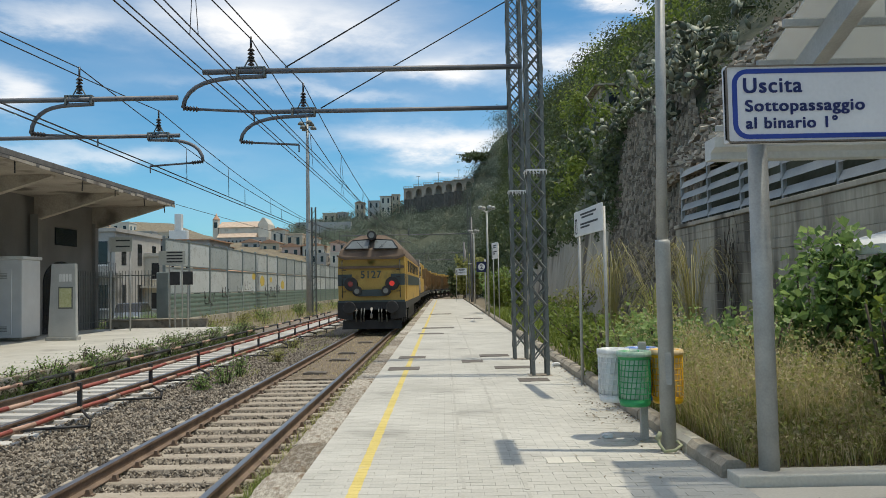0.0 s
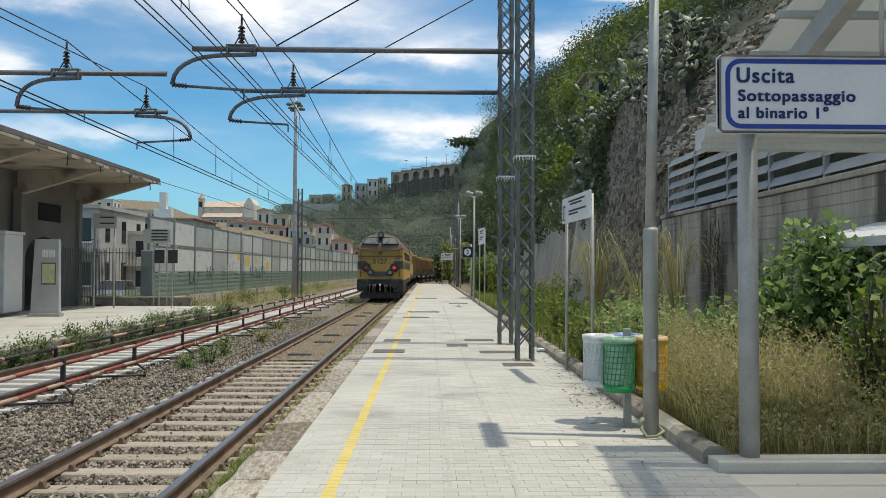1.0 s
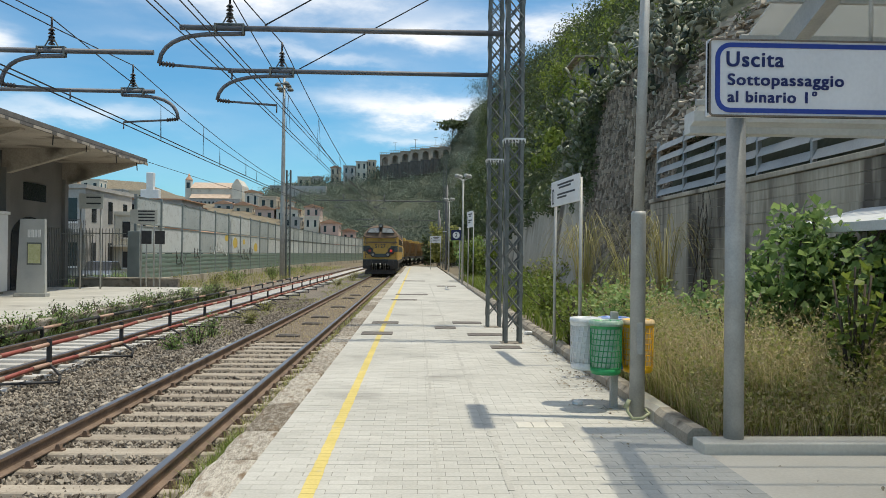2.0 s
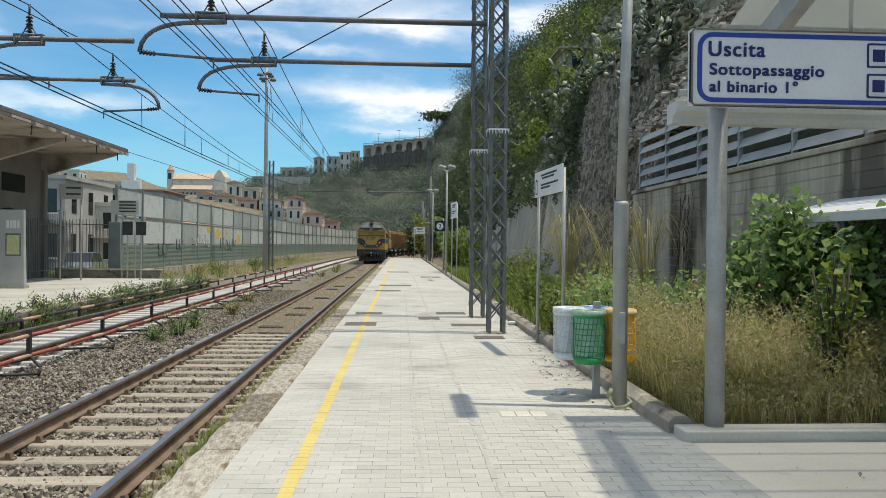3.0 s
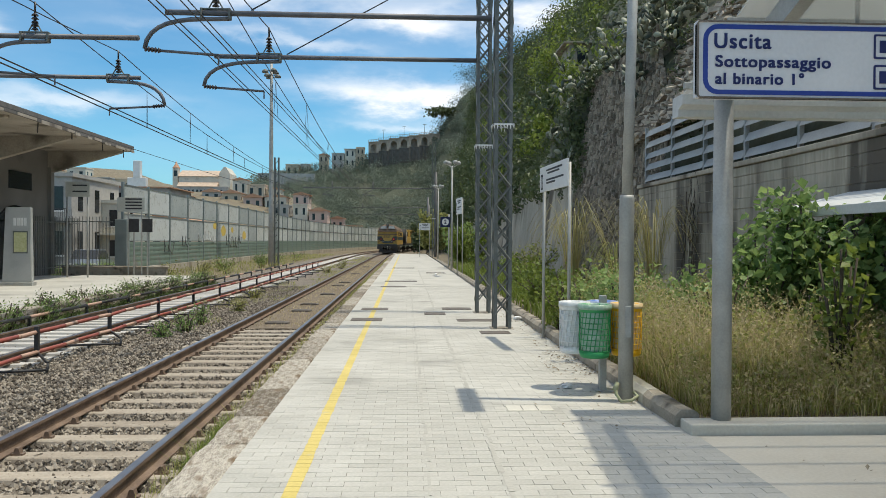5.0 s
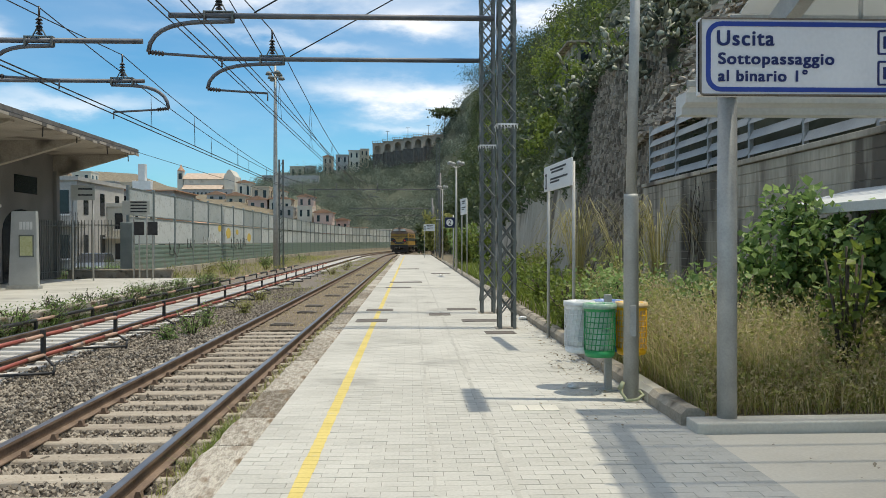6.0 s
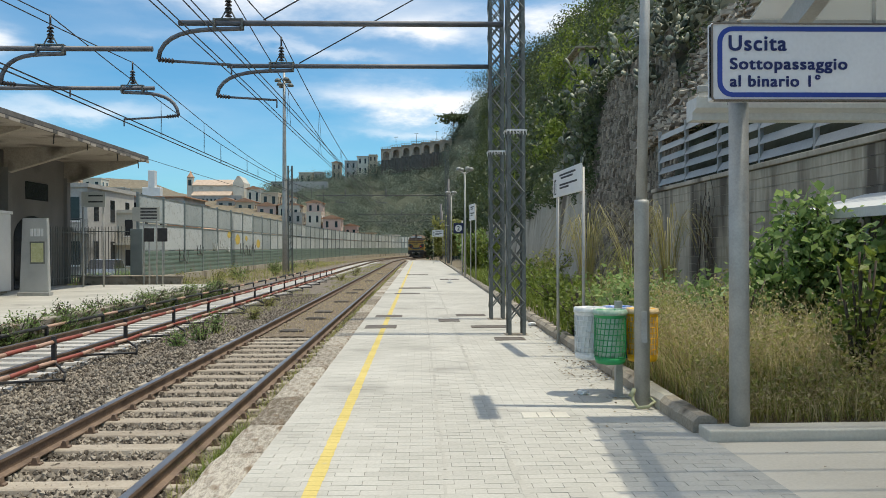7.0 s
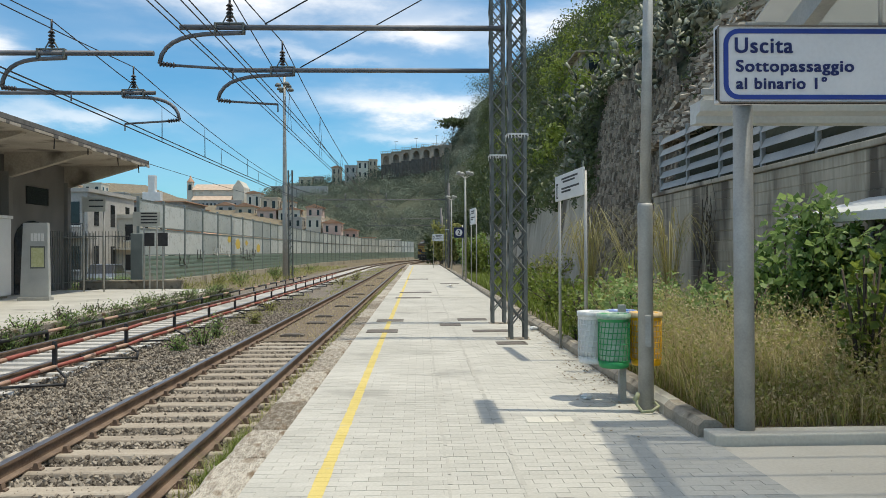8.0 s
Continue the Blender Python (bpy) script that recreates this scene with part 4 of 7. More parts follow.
def street_lamp(x, y, h, label):
    t = thing("platform_lamp", pose(x, y, 0), label, "lamp post", "platform lamps")
    bm = bmesh.new()
    rod(bm, (0, 0, -0.05), (0, 0, h), 0.06, 0.045, 10)
    part("pole", bm, M_galv, t)
    for a in range(4):
        bm = bmesh.new()
        dx, dy = 0.35 * math.cos(a * 1.57 + 0.4), 0.35 * math.sin(a * 1.57 + 0.4)
        rod(bm, (0, 0, h - 0.1), (dx, dy, h + 0.1), 0.02, n=6)
        turned(bm, [(0.05, 0.06), (0.12, 0.1), (0.13, 0.2), (0.05, 0.26)], 10, (dx, dy, h))
        part("lantern", bm, M_galv, t)


street_lamp(2.33, 39, 5.3, "grey lamp post with four small lanterns at the platform edge")
street_lamp(2.5, 60, 5.6, "slender grey lamp post at the platform edge")
notice_board((2.4, 33, 0), (2.25, 34.2, 0), 2.7, 3.4, "white notice board on two tall grey posts")
notice_board((2.3, 74, 0), (1.3, 74.2, 0), 2.55, 3.2, "white notice board on two posts near the platform end")


def platform_number():
    t = thing("platform_sign", pose(2.15, 42, 2.28), "dark blue hanging platform sign with a white disc", "sign")
    bm = bmesh.new()
    box(bm, -0.27, 0.27, -0.03, 0.03, 0, 0.56, 0.01)
    part("panel", bm, M_navy, t)
    bm = bmesh.new()
    q = [(0.19 * math.cos(k * math.pi / 12), 0.28 + 0.19 * math.sin(k * math.pi / 12)) for k in range(24)]
    prism(bm, q, "y", -0.034, -0.028)
    part("disc", bm, M_white, t)
    fitted("number", "2", -0.07, 0.41, 0.14, 0.25, -0.037, M_navy, t, 0.02)
    bm = bmesh.new()
    rod(bm, (0.2, 0.05, -2.3), (0.2, 0.05, 0.7), 0.035, n=8)
    part("post", bm, M_galv, t)


platform_number()
lattice_mast(2.55, 71, 10.5, "distant grey lattice mast near the platform end")


def paper_scrap(x, y, r, label):
    bm = bmesh.new()
    bmesh.ops.create_icosphere(bm, subdivisions=2, radius=r)
    for v in bm.verts:
        v.co *= 1 + 0.5 * noise.noise(v.co * 30 + Vector((x, y, 0)))
        v.co.z = v.co.z * 0.5 + r * 0.4
    solid("paper_scrap", bm, M_white, label, "litter").matrix_basis = pose(x, y, 0)


paper_scrap(1.72, 8.0, 0.06, "crumpled white paper scrap lying on the pavers")
paper_scrap(2.22, 15.0, 0.09, "crumpled white plastic bag lying by the kerb")
paper_scrap(1.4, 35.0, 0.08, "crumpled white paper scrap lying on the platform")


# ---- left side ----
# opaque panes: pale blue tone, varied per panel, paints the reflected sky
M_glassp = surface("barrier_panel_reflection", (0.40, 0.45, 0.46), (0.68, 0.72, 0.72), 0.7, 8, 0.3, 0.05, spread=0.45, stain=(0.5, 0.52, 0.5), stain_scale=1.5, stain_at=0.55)
M_greenslat = surface("barrier_green", (0.13, 0.19, 0.16), (0.20, 0.27, 0.23), 1.5, 30, 0.6, 0.2, stain=(0.2, 0.2, 0.19), stain_scale=0.9, stain_at=0.6)
M_frame = surface("barrier_frame", (0.20, 0.24, 0.24), (0.30, 0.34, 0.34), 2, 40, 0.5, 0.1, metal=0.3)
M_pane = surface("dark_pane", (0.012, 0.014, 0.017), (0.03, 0.034, 0.04), 2, 10, 0.15, 0)
M_cream = surface("cream_render", (0.52, 0.48, 0.40), (0.68, 0.64, 0.55), 0.5, 6, 0.9, 0.3, stain=(0.28, 0.25, 0.2), stain_scale=0.3, stain_at=0.62)
M_grey_h = surface("grey_house", (0.32, 0.31, 0.29), (0.48, 0.465, 0.44), 0.5, 6, 0.9, 0.3, stain=(0.17, 0.16, 0.15), stain_scale=0.3, stain_at=0.6)
M_pink_h = surface("pink_house", (0.50, 0.36, 0.30), (0.66, 0.51, 0.43), 0.5, 6, 0.9, 0.3)
M_tan_h = surface("tan_house", (0.44, 0.37, 0.27), (0.60, 0.52, 0.41), 0.5, 6, 0.9, 0.3, stain=(0.25, 0.2, 0.14), stain_scale=0.3, stain_at=0.6)
M_tile = surface("roof_tile", (0.38, 0.20, 0.12), (0.56, 0.35, 0.23), 1, 12, 0.9, 0.6, depth=0.05)
HOUSE_MATS = {"cream": M_cream, "grey": M_grey_h, "pink": M_pink_h, "tan": M_tan_h}

far_platform = thing("far_platform", pose(0, 0, 0), "pale concrete far platform with weeds at its edge", "platform", kind="structure")
bm = bmesh.new()
box(bm, -13.6, -8.5, -10, 33.8, -0.6, -0.03)
box(bm, -30, -13.6, -10, 33.8, -0.6, -0.035)
part("platform_core", bm, M_paver, far_platform)
y = -4
while y < 33:
    for x in (-13.6, -11.9, -10.2):
        bm = bmesh.new()
        box(bm, x + 0.006, x + 1.694, y + 0.006, min(y + 1.694, 33.8), -0.03, 0.0, 0.006)
        part("slab", bm, M_paver, far_platform)
    y += 1.7
y = 0
while y < 33:
    bm = bmesh.new()
    box(bm, -8.5, -8.15, y + 0.01, y + 1.29, -0.3, 0.005, 0.02)
    part("coping_stone", bm, M_coping, far_platform)
    y += 1.3
bm = bmesh.new()
box(bm, -8.45, -8.2, -10, 33.8, -0.62, -0.3)
part("edge_wall", bm, M_concrete, far_platform)

bm = bmesh.new()
swept(bm, [(-7.2, -0.61), (-6.9, -0.35), (-5.8, -0.45), (-5.3, -0.61)], [33.9 + 8 * k for k in range(20)], TRACK_1 - 3.2)
solid("verge", bm, M_earth, "weedy earth verge between the far track and the barrier", "verge", kind="structure")


def noise_barrier():
    """Posts, two rows of dull clear panels with reflections in their colour, and a row of green slats on a low wall."""
    t = thing("noise_barrier", pose(0, 0, 0), "tall noise barrier of dull clear panels, sky reflection in their colour, over green slats", "noise barrier")
    X = -13.4
    bm = bmesh.new()
    swept(bm, [(-0.2, -0.6), (0.2, -0.6), (0.2, 0.14), (-0.2, 0.14)], [37.2 + 3.65 * k for k in range(46)], X)
    part("base_wall", bm, M_concrete, t, "low stained concrete wall")
    bm = bmesh.new()
    box(bm, -0.06, 0.06, -0.07, 0.07, 0.14, 4.25, 0.006)
    post = mesh_of(bm, "post", M_frame)
    bm = bmesh.new()
    ring_plate(bm, [(u, 2.82 + v) for u, v in ((0, 0), (3.5, 0), (3.5, 1.34), (0, 1.34))], [(u, v) for u, v in ((0.05, 2.87), (3.45, 2.87), (3.45, 4.11), (0.05, 4.11))], -0.03, 0.03)
    frame_m = mesh_of(bm, "panel_frame", M_frame)
    bm = bmesh.new()
    box(bm, 0.05, 3.45, -0.008, 0.008, 2.87, 4.11)
    pane_m = mesh_of(bm, "panel", M_glassp)
    bm = bmesh.new()
    for k in range(5):
        prism(bm, [(-0.03, 0.16 + 0.25 * k), (0.03, 0.16 + 0.25 * k), (0.045, 0.28 + 0.25 * k), (0.03, 0.40 + 0.25 * k), (-0.03, 0.40 + 0.25 * k)], "x", 0.0, 3.5)
    slat_m = mesh_of(bm, "slat_panel", M_greenslat)
    for k in range(45):
        y = 37.5 + 3.65 * k
        a = math.degrees(math.atan((y - CURVE_Y) / CURVE_R)) if y > CURVE_Y else 0
        m = pose(X + bend(y), y, 0, 0, 0, -a)
        ob = new("post", post)
        ob.parent, ob.matrix_basis = t, m
        turn = m @ pose(0, 0.075, 0, 0, 0, 90)
        ob = new("slat_panel", slat_m)
        ob.parent, ob.matrix_basis = t, turn @ pose(0, 0, 0, 0, 0, 180) @ pose(-3.5, 0, 0)
        for dz in (0, -1.4):
            fr = new("panel_frame", frame_m)
            fr.parent, fr.matrix_basis = t, turn @ pose(0, 0, dz)
            pn = new("panel", pane_m)
            pn.parent = fr
    mats = [surface("graffiti_yellow", (0.62, 0.45, 0.08), (0.75, 0.58, 0.15), 3, 20, 0.6, 0), surface("graffiti_dark", (0.08, 0.09, 0.09), (0.15, 0.16, 0.16), 3, 20, 0.6, 0), surface("graffiti_pale", (0.6, 0.62, 0.62), (0.75, 0.76, 0.76), 3, 20, 0.6, 0)]
    for y0, w, z0, h, mi in ((54.6, 1.3, 2.2, 0.6, 0), (57.0, 1.7, 1.7, 0.9, 0), (60.2, 1.0, 2.05, 0.5, 0), (64.3, 1.6, 1.5, 0.8, 0)):
        bm = bmesh.new()
        q = [(y0 + w / 2 + w / 2 * math.cos(k * 0.5236) * random.uniform(0.7, 1), z0 + h / 2 + h / 2 * math.sin(k * 0.5236) * random.uniform(0.7, 1)) for k in range(12)]
        prism(bm, q, "x", X + 0.012, X + 0.016)
        part("paint_patch", bm, mats[mi], t, "yellow spray paint")
    for y0, z0, s, mi in ((43.5, 0.6, 1.0, 1), (47.0, 1.0, 0.8, 1), (50.6, 1.3, 0.7, 2), (52.4, 1.4, 0.8, 2), (54.0, 1.2, 0.6, 2), (58.3, 0.9, 1.1, 1), (60.6, 0.8, 1.0, 1), (62.4, 1.2, 0.7, 1)):
        bm = bmesh.new()
        ps = [(X + 0.06, y0 + s * (0.25 * k + 0.35 * math.cos(k * 1.9)), z0 + s * (0.5 + 0.45 * math.sin(k * 1.9))) for k in range(9)]
        tube(bm, ps, 0.018, 4)
        part("paint_scrawl", bm, mats[mi], t)


noise_barrier()


def track_barrier():
    """Red and white pipes on short black posts, clamped to the near rail of the far track."""
    t = thing("track_barrier", pose(0, 0, 0), "low red and white pipe barrier on black brackets beside the track", "barrier")
    X = -5.72
    rows = ((0.07, X), (-0.24, X + 0.02))
    for z, x in rows:
        y = 6.0
        while y < 53:
            ln = random.uniform(2.85, 3.0)
            s, k = y, 0
            bm = bmesh.new()
            while s < y + ln - 0.02:
                e = min(s + (0.9 if k % 2 else 0.55), y + ln)
                rod(bm, (x + 0.02 * math.sin(s * 3), s, z + random.uniform(-0.01, 0.01)), (x + 0.02 * math.sin(e * 3), e, z), 0.034, n=8, mat=k % 2)
                s = e
                k += 1
            part("pipe", bm, [M_pipew, M_red], t)
            y += ln + 0.02
    y = 6.4
    while y < 53.5:
        bm = bmesh.new()
        box(bm, X - 0.03, X + 0.03, y - 0.03, y + 0.03, -0.30, 0.16)
        part("post", bm, M_black, t)
        bm = bmesh.new()
        rod(bm, (X + 0.02, y, -0.26), (X + 0.42, y - 0.55, -0.33), 0.022, n=6)
        rod(bm, (X + 0.42, y - 0.55, -0.33), (X + 0.42, y - 0.6, -0.46), 0.022, n=6)
        rod(bm, (X + 0.42, y - 0.6, -0.42), (X - 0.5, y - 0.9, -0.42), 0.022, n=6)
        rod(bm, (X - 0.5, y - 0.9, -0.36), (X + 0.02, y - 0.05, -0.28), 0.022, n=6)
        part("bracket", bm, M_black, t)
        y += 2.98
    return t


track_barrier()
# far-side pipe of the same barrier
t = thing("track_barrier", pose(0, 0, 0), "dark pipe barrier with pale red ends along the far platform edge", "barrier")
y = 8.0
while y < 53:
    bm = bmesh.new()
    rod(bm, (-8.0, y, -0.14), (-8.0, y + 0.9, -0.14), 0.036, n=8, mat=0)
    rod(bm, (-8.0, y + 0.9, -0.14), (-8.0, y + 2.96, -0.14), 0.04, n=8, mat=1)
    part("pipe", bm, [M_pipew, M_black], t)
    bm = bmesh.new()
    box(bm, -8.03, -7.97, y - 0.03, y + 0.03, -0.5, -0.12)
    part("post", bm, M_black, t)
    y += 2.98


def info_totem():
    t = thing("info_totem", pose(-12.6, 25.9, 0), "tall grey metal information totem with a lit map panel", "totem")
    bm = bmesh.new()
    prism(bm, [(-0.47, 0.12), (0.47, 0.12), (0.43, 2.55), (-0.36, 2.55)], "y", -0.09, 0.09)
    bmesh.ops.bevel(bm, geom=list(bm.edges), offset=0.015, segments=2, affect="EDGES")
    part("body", bm, surface("totem_grey", (0.42, 0.43, 0.42), (0.54, 0.55, 0.54), 2, 40, 0.4, 0.05, metal=0.2), t)
    bm = bmesh.new()
    box(bm, -0.52, 0.52, -0.16, 0.16, 0, 0.12, 0.015)
    part("plinth", bm, M_galv, t)
    bm = bmesh.new()
    box(bm, -0.12, 0.36, -0.105, -0.092, 1.05, 1.78, 0.004)
    part("screen_frame", bm, M_galvdark, t)
    bm = bmesh.new()
    box(bm, -0.08, 0.32, -0.112, -0.106, 1.1, 1.73)
    part("map_panel", bm, surface("map_print", (0.45, 0.46, 0.22), (0.66, 0.66, 0.42), 6, 30, 0.3, 0), t, "yellowish map panel")
    bm = bmesh.new()
    bm.free()
    for k in range(4):
        bm = bmesh.new()
        box(bm, -0.1 + 0.11 * k, -0.02 + 0.11 * k, -0.1, -0.088, 1.95, 2.2)
        part("pictogram", bm, M_white, t)


info_totem()


def cabinet():
    t = thing("steel_cabinet", pose(-15.0, 27, 0), "large white steel equipment cabinet with vented doors", "cabinet")
    bm = bmesh.new()
    box(bm, -1.6, 0.75, -0.6, 0.6, 0.08, 2.75, 0.03)
    part("body", bm, M_white, t)
    bm = bmesh.new()
    box(bm, -1.66, 0.8, -0.65, 0.65, 2.752, 2.86, 0.02)
    part("cap", bm, M_white, t)
    for x in (-1.3, -0.72, -0.14):
        bm = bmesh.new()
        box(bm, x, x + 0.55, -0.625, -0.603, 0.2, 2.4, 0.006)
        d = part("door", bm, M_white, t)
        for z in (0.3, 2.1):
            bm = bmesh.new()
            for k in range(4):
                box(bm, x + 0.15, x + 0.4, -0.635, -0.627, z + 0.05 * k, z + 0.03 + 0.05 * k)
            part("vent", bm, M_galv, d)
    bm = bmesh.new()
    box(bm, -1.5, 0.65, -0.5, 0.5, 0, 0.08)
    part("plinth", bm, M_concrete, t)


cabinet()


def station_building():
    """Old building with a deep concrete canopy on tapered brackets."""
    t = thing("station_building", pose(0, 0, 0), "old grey rendered station building with a deep concrete canopy", "station building")
    bm = bmesh.new()
    box(bm, -25, -15.4, 29.9, 34.5, -0.1, 5.4)
    box(bm, -25, -15.7, 2, 29.9, -0.1, 5.4)
    part("wall", bm, M_plaster, t)
    bm = bmesh.new()
    prism(bm, [(-26, 5.72), (-12.0, 5.52), (-12.0, 5.36), (-15.4, 5.30), (-26, 5.30)], "y", 2, 34.7)
    part("canopy_slab", bm, M_soffit, t, "stained concrete canopy slab")
    bm = bmesh.new()
    box(bm, -12.0, -11.93, 2, 34.72, 5.34, 5.60)
    part("canopy_edge", bm, surface("canopy_edge_dark", (0.10, 0.095, 0.09), (0.2, 0.19, 0.18), 2, 20, 0.9, 0.4), t, "dark weathered edge strip")
    y = 2.0
    while y < 34.4:
        ln = random.uniform(0.3, 1.6)
        bm = bmesh.new()
        z = 5.36 + random.uniform(-0.03, 0.03)
        box(bm, -11.925, -11.90, y, min(y + ln, 34.7), z - 0.05, z + random.uniform(0.02, 0.07))
        part("broken_lip", bm, M_soffit, t, "pale broken concrete lip")
        y += ln + random.uniform(0.05, 0.9)
    for y in (33.9, 31.6, 28.8, 26.2, 22.0):
        bm = bmesh.new()
        rod(bm, (-12.1, y, 5.36), (-12.1 + random.uniform(-0.05, 0.05), y, 5.36 - random.uniform(0.15, 0.4)), 0.02, n=6)
        part("drip_pipe", bm, M_black, t)
    for y in (34.35, 29.5, 24.6, 19.7, 14.8):
        bm = bmesh.new()
        prism(bm, [(-15.42, 4.35), (-15.42, 5.3), (-12.3, 5.38), (-12.3, 5.28)], "y", y - 0.14, y + 0.14)
        part("bracket", bm, M_soffit, t)
        bm = bmesh.new()
        box(bm, -15.55, -15.25, y - 0.15, y + 0.15, 0, 4.6)
        part("pilaster", bm, M_plaster, t)
    for y0, y1, z0, z1 in ((30.9, 32.7, 3.5, 4.2), (26.0, 26.6, 3.0, 3.7)):
        bm = bmesh.new()
        box(bm, -15.43 if y0 > 29.9 else -15.73, -15.36 if y0 > 29.9 else -15.66, y0, y1, z0, z1)
        part("window", bm, M_pane, t, "dark blank window")
    bm = bmesh.new()
    q = [(30.0, 0), (32.9, 0), (32.9, 2.0)] + [(31.45 + 1.45 * math.cos(a * math.pi / 10), 2.0 + 0.85 * math.sin(a * math.pi / 10)) for a in range(1, 10)] + [(30.0, 2.0)]
    prism(bm, q, "x", -15.44, -15.37)
    part("archway", bm, M_pane, t, "dark arched doorway")


station_building()


def iron_fence():
    t = thing("iron_fence", pose(0, 36.0, 0), "dark vertical bar iron fence behind the far platform", "fence")
    bm = bmesh.new()
    box(bm, -0.011, 0.011, -0.011, 0.011, 0, 2.5)
    bar = mesh_of(bm, "bar", M_galvdark)
    for k in range(58):
        ob = new("bar", bar)
        ob.parent, ob.location = t, (-22 + 0.15 * k, 0, 0.05)
    for z in (0.3, 2.3):
        bm = bmesh.new()
        box(bm, -22.2, -13.3, -0.02, 0.02, z, z + 0.04)
        part("rail", bm, M_galvdark, t)
    bm = bmesh.new()
    box(bm, -22.2, -13.3, -0.12, 0.12, -0.6, 0.05)
    part("plinth", bm, M_concrete, t)


iron_fence()


def side_fence():
    t = thing("iron_fence", pose(-14.75, 0, 0), "dark vertical bar iron fence before the arched doorway", "fence")
    bm = bmesh.new()
    box(bm, -0.011, 0.011, -0.011, 0.011, 0, 2.4)
    bar = mesh_of(bm, "bar", M_galvdark)
    for k in range(40):
        ob = new("bar", bar)
        ob.parent, ob.location = t, (0, 29.9 + 0.152 * k, 0.05)
    for z in (0.3, 2.2):
        bm = bmesh.new()
        box(bm, -0.02, 0.02, 29.85, 35.95, z, z + 0.04)
        part("rail", bm, M_galvdark, t)


side_fence()
bm = bmesh.new()
box(bm, -14.8, -10.4, 34.3, 34.6, -0.6, 0.28, 0.02)
box(bm, -14.85, -10.35, 34.25, 34.65, 0.283, 0.36, 0.02)
solid("low_wall", bm, M_kerb, "low dark brick wall at the end of the far platform", "wall", kind="structure")
bm = bmesh.new()
box(bm, -13.3, -12.75, 36.2, 36.6, 0, 2.45, 0.02)
solid("grey_locker", bm, M_frame, "tall grey metal locker beside the barrier", "locker")


def small_sign(name, x, y, w, z0, z1, legs, mat, label, lines=2):
    t = thing(name, pose(x, y, 0), label, "sign", "far platform signs")
    bm = bmesh.new()
    box(bm, 0, w, -0.02, 0.02, z0, z1, 0.006)
    part("panel", bm, mat, t)
    for k in range(lines):
        bm = bmesh.new()
        z = z1 - (z1 - z0) * (k + 0.75) / (lines + 0.5)
        box(bm, w * 0.3, w * 0.9, -0.026, -0.018, z, z + 0.06)
        part("line_of_writing", bm, M_black, t)
    for u in legs:
        bm = bmesh.new()
        rod(bm, (u, 0.05, -0.05), (u, 0.05, z1), 0.035, n=8)
        part("leg", bm, M_galv, t)


M_signgrey = surface("sign_grey", (0.42, 0.42, 0.38), (0.55, 0.55, 0.50), 2, 30, 0.6, 0.1)
small_sign("warning_sign", -13.45, 31.4, 0.95, 3.2, 3.8, (0.05, 0.85), M_signgrey, "pale warning board on two thin posts at the far platform end")
small_sign("warning_sign", -12.2, 33.5, 1.15, 2.7, 3.3, (0.45, 1.0), M_signgrey, "pale written board on two posts", 4)
for x in (-11.68, -11.12):
    small_sign("stop_marker", x, 33.4, 0.42, 1.83, 2.4, (0.2,), M_black, "square black marker panel on a post", 0)


def light_mast():
    t = thing("light_mast", pose(-9.6, 55.9, -0.5), "tall tubular mast with a ring of floodlights", "light mast")
    bm = bmesh.new()
    turned(bm, [(0.19, 0), (0.17, 5), (0.12, 11), (0.09, 14.7)], 14)
    part("tube", bm, M_galv, t)
    for k in range(6):
        a = k * 1.047
        bm = bmesh.new()
        c = (0.45 * math.cos(a), 0.45 * math.sin(a), 13.7 + 0.35 * (k % 2))
        rod(bm, (0, 0, c[2] + 0.1), c, 0.03, n=6)
        turned(bm, [(0.1, 0.12), (0.22, 0.0), (0.24, -0.1), (0.2, -0.12)], 12, c)
        part("floodlight", bm, M_galvdark, t)


light_mast()
t = thing("catenary_mast", pose(-9.35, 56.8, -0.5), "twin-leg grey steel catenary mast beside the barrier", "mast", "catenary masts")
for x in (-0.14, 0.14):
    bm = bmesh.new()
    box(bm, x - 0.05, x + 0.05, -0.1, 0.1, 0, 8.0)
    part("leg", bm, M_galvdark, t)
for k in range(16):
    bm = bmesh.new()
    rod(bm, (-0.12, 0, 0.3 + 0.48 * k), (0.12, 0, 0.62 + 0.48 * k), 0.02, n=4)
    part("brace", bm, M_galvdark, t)


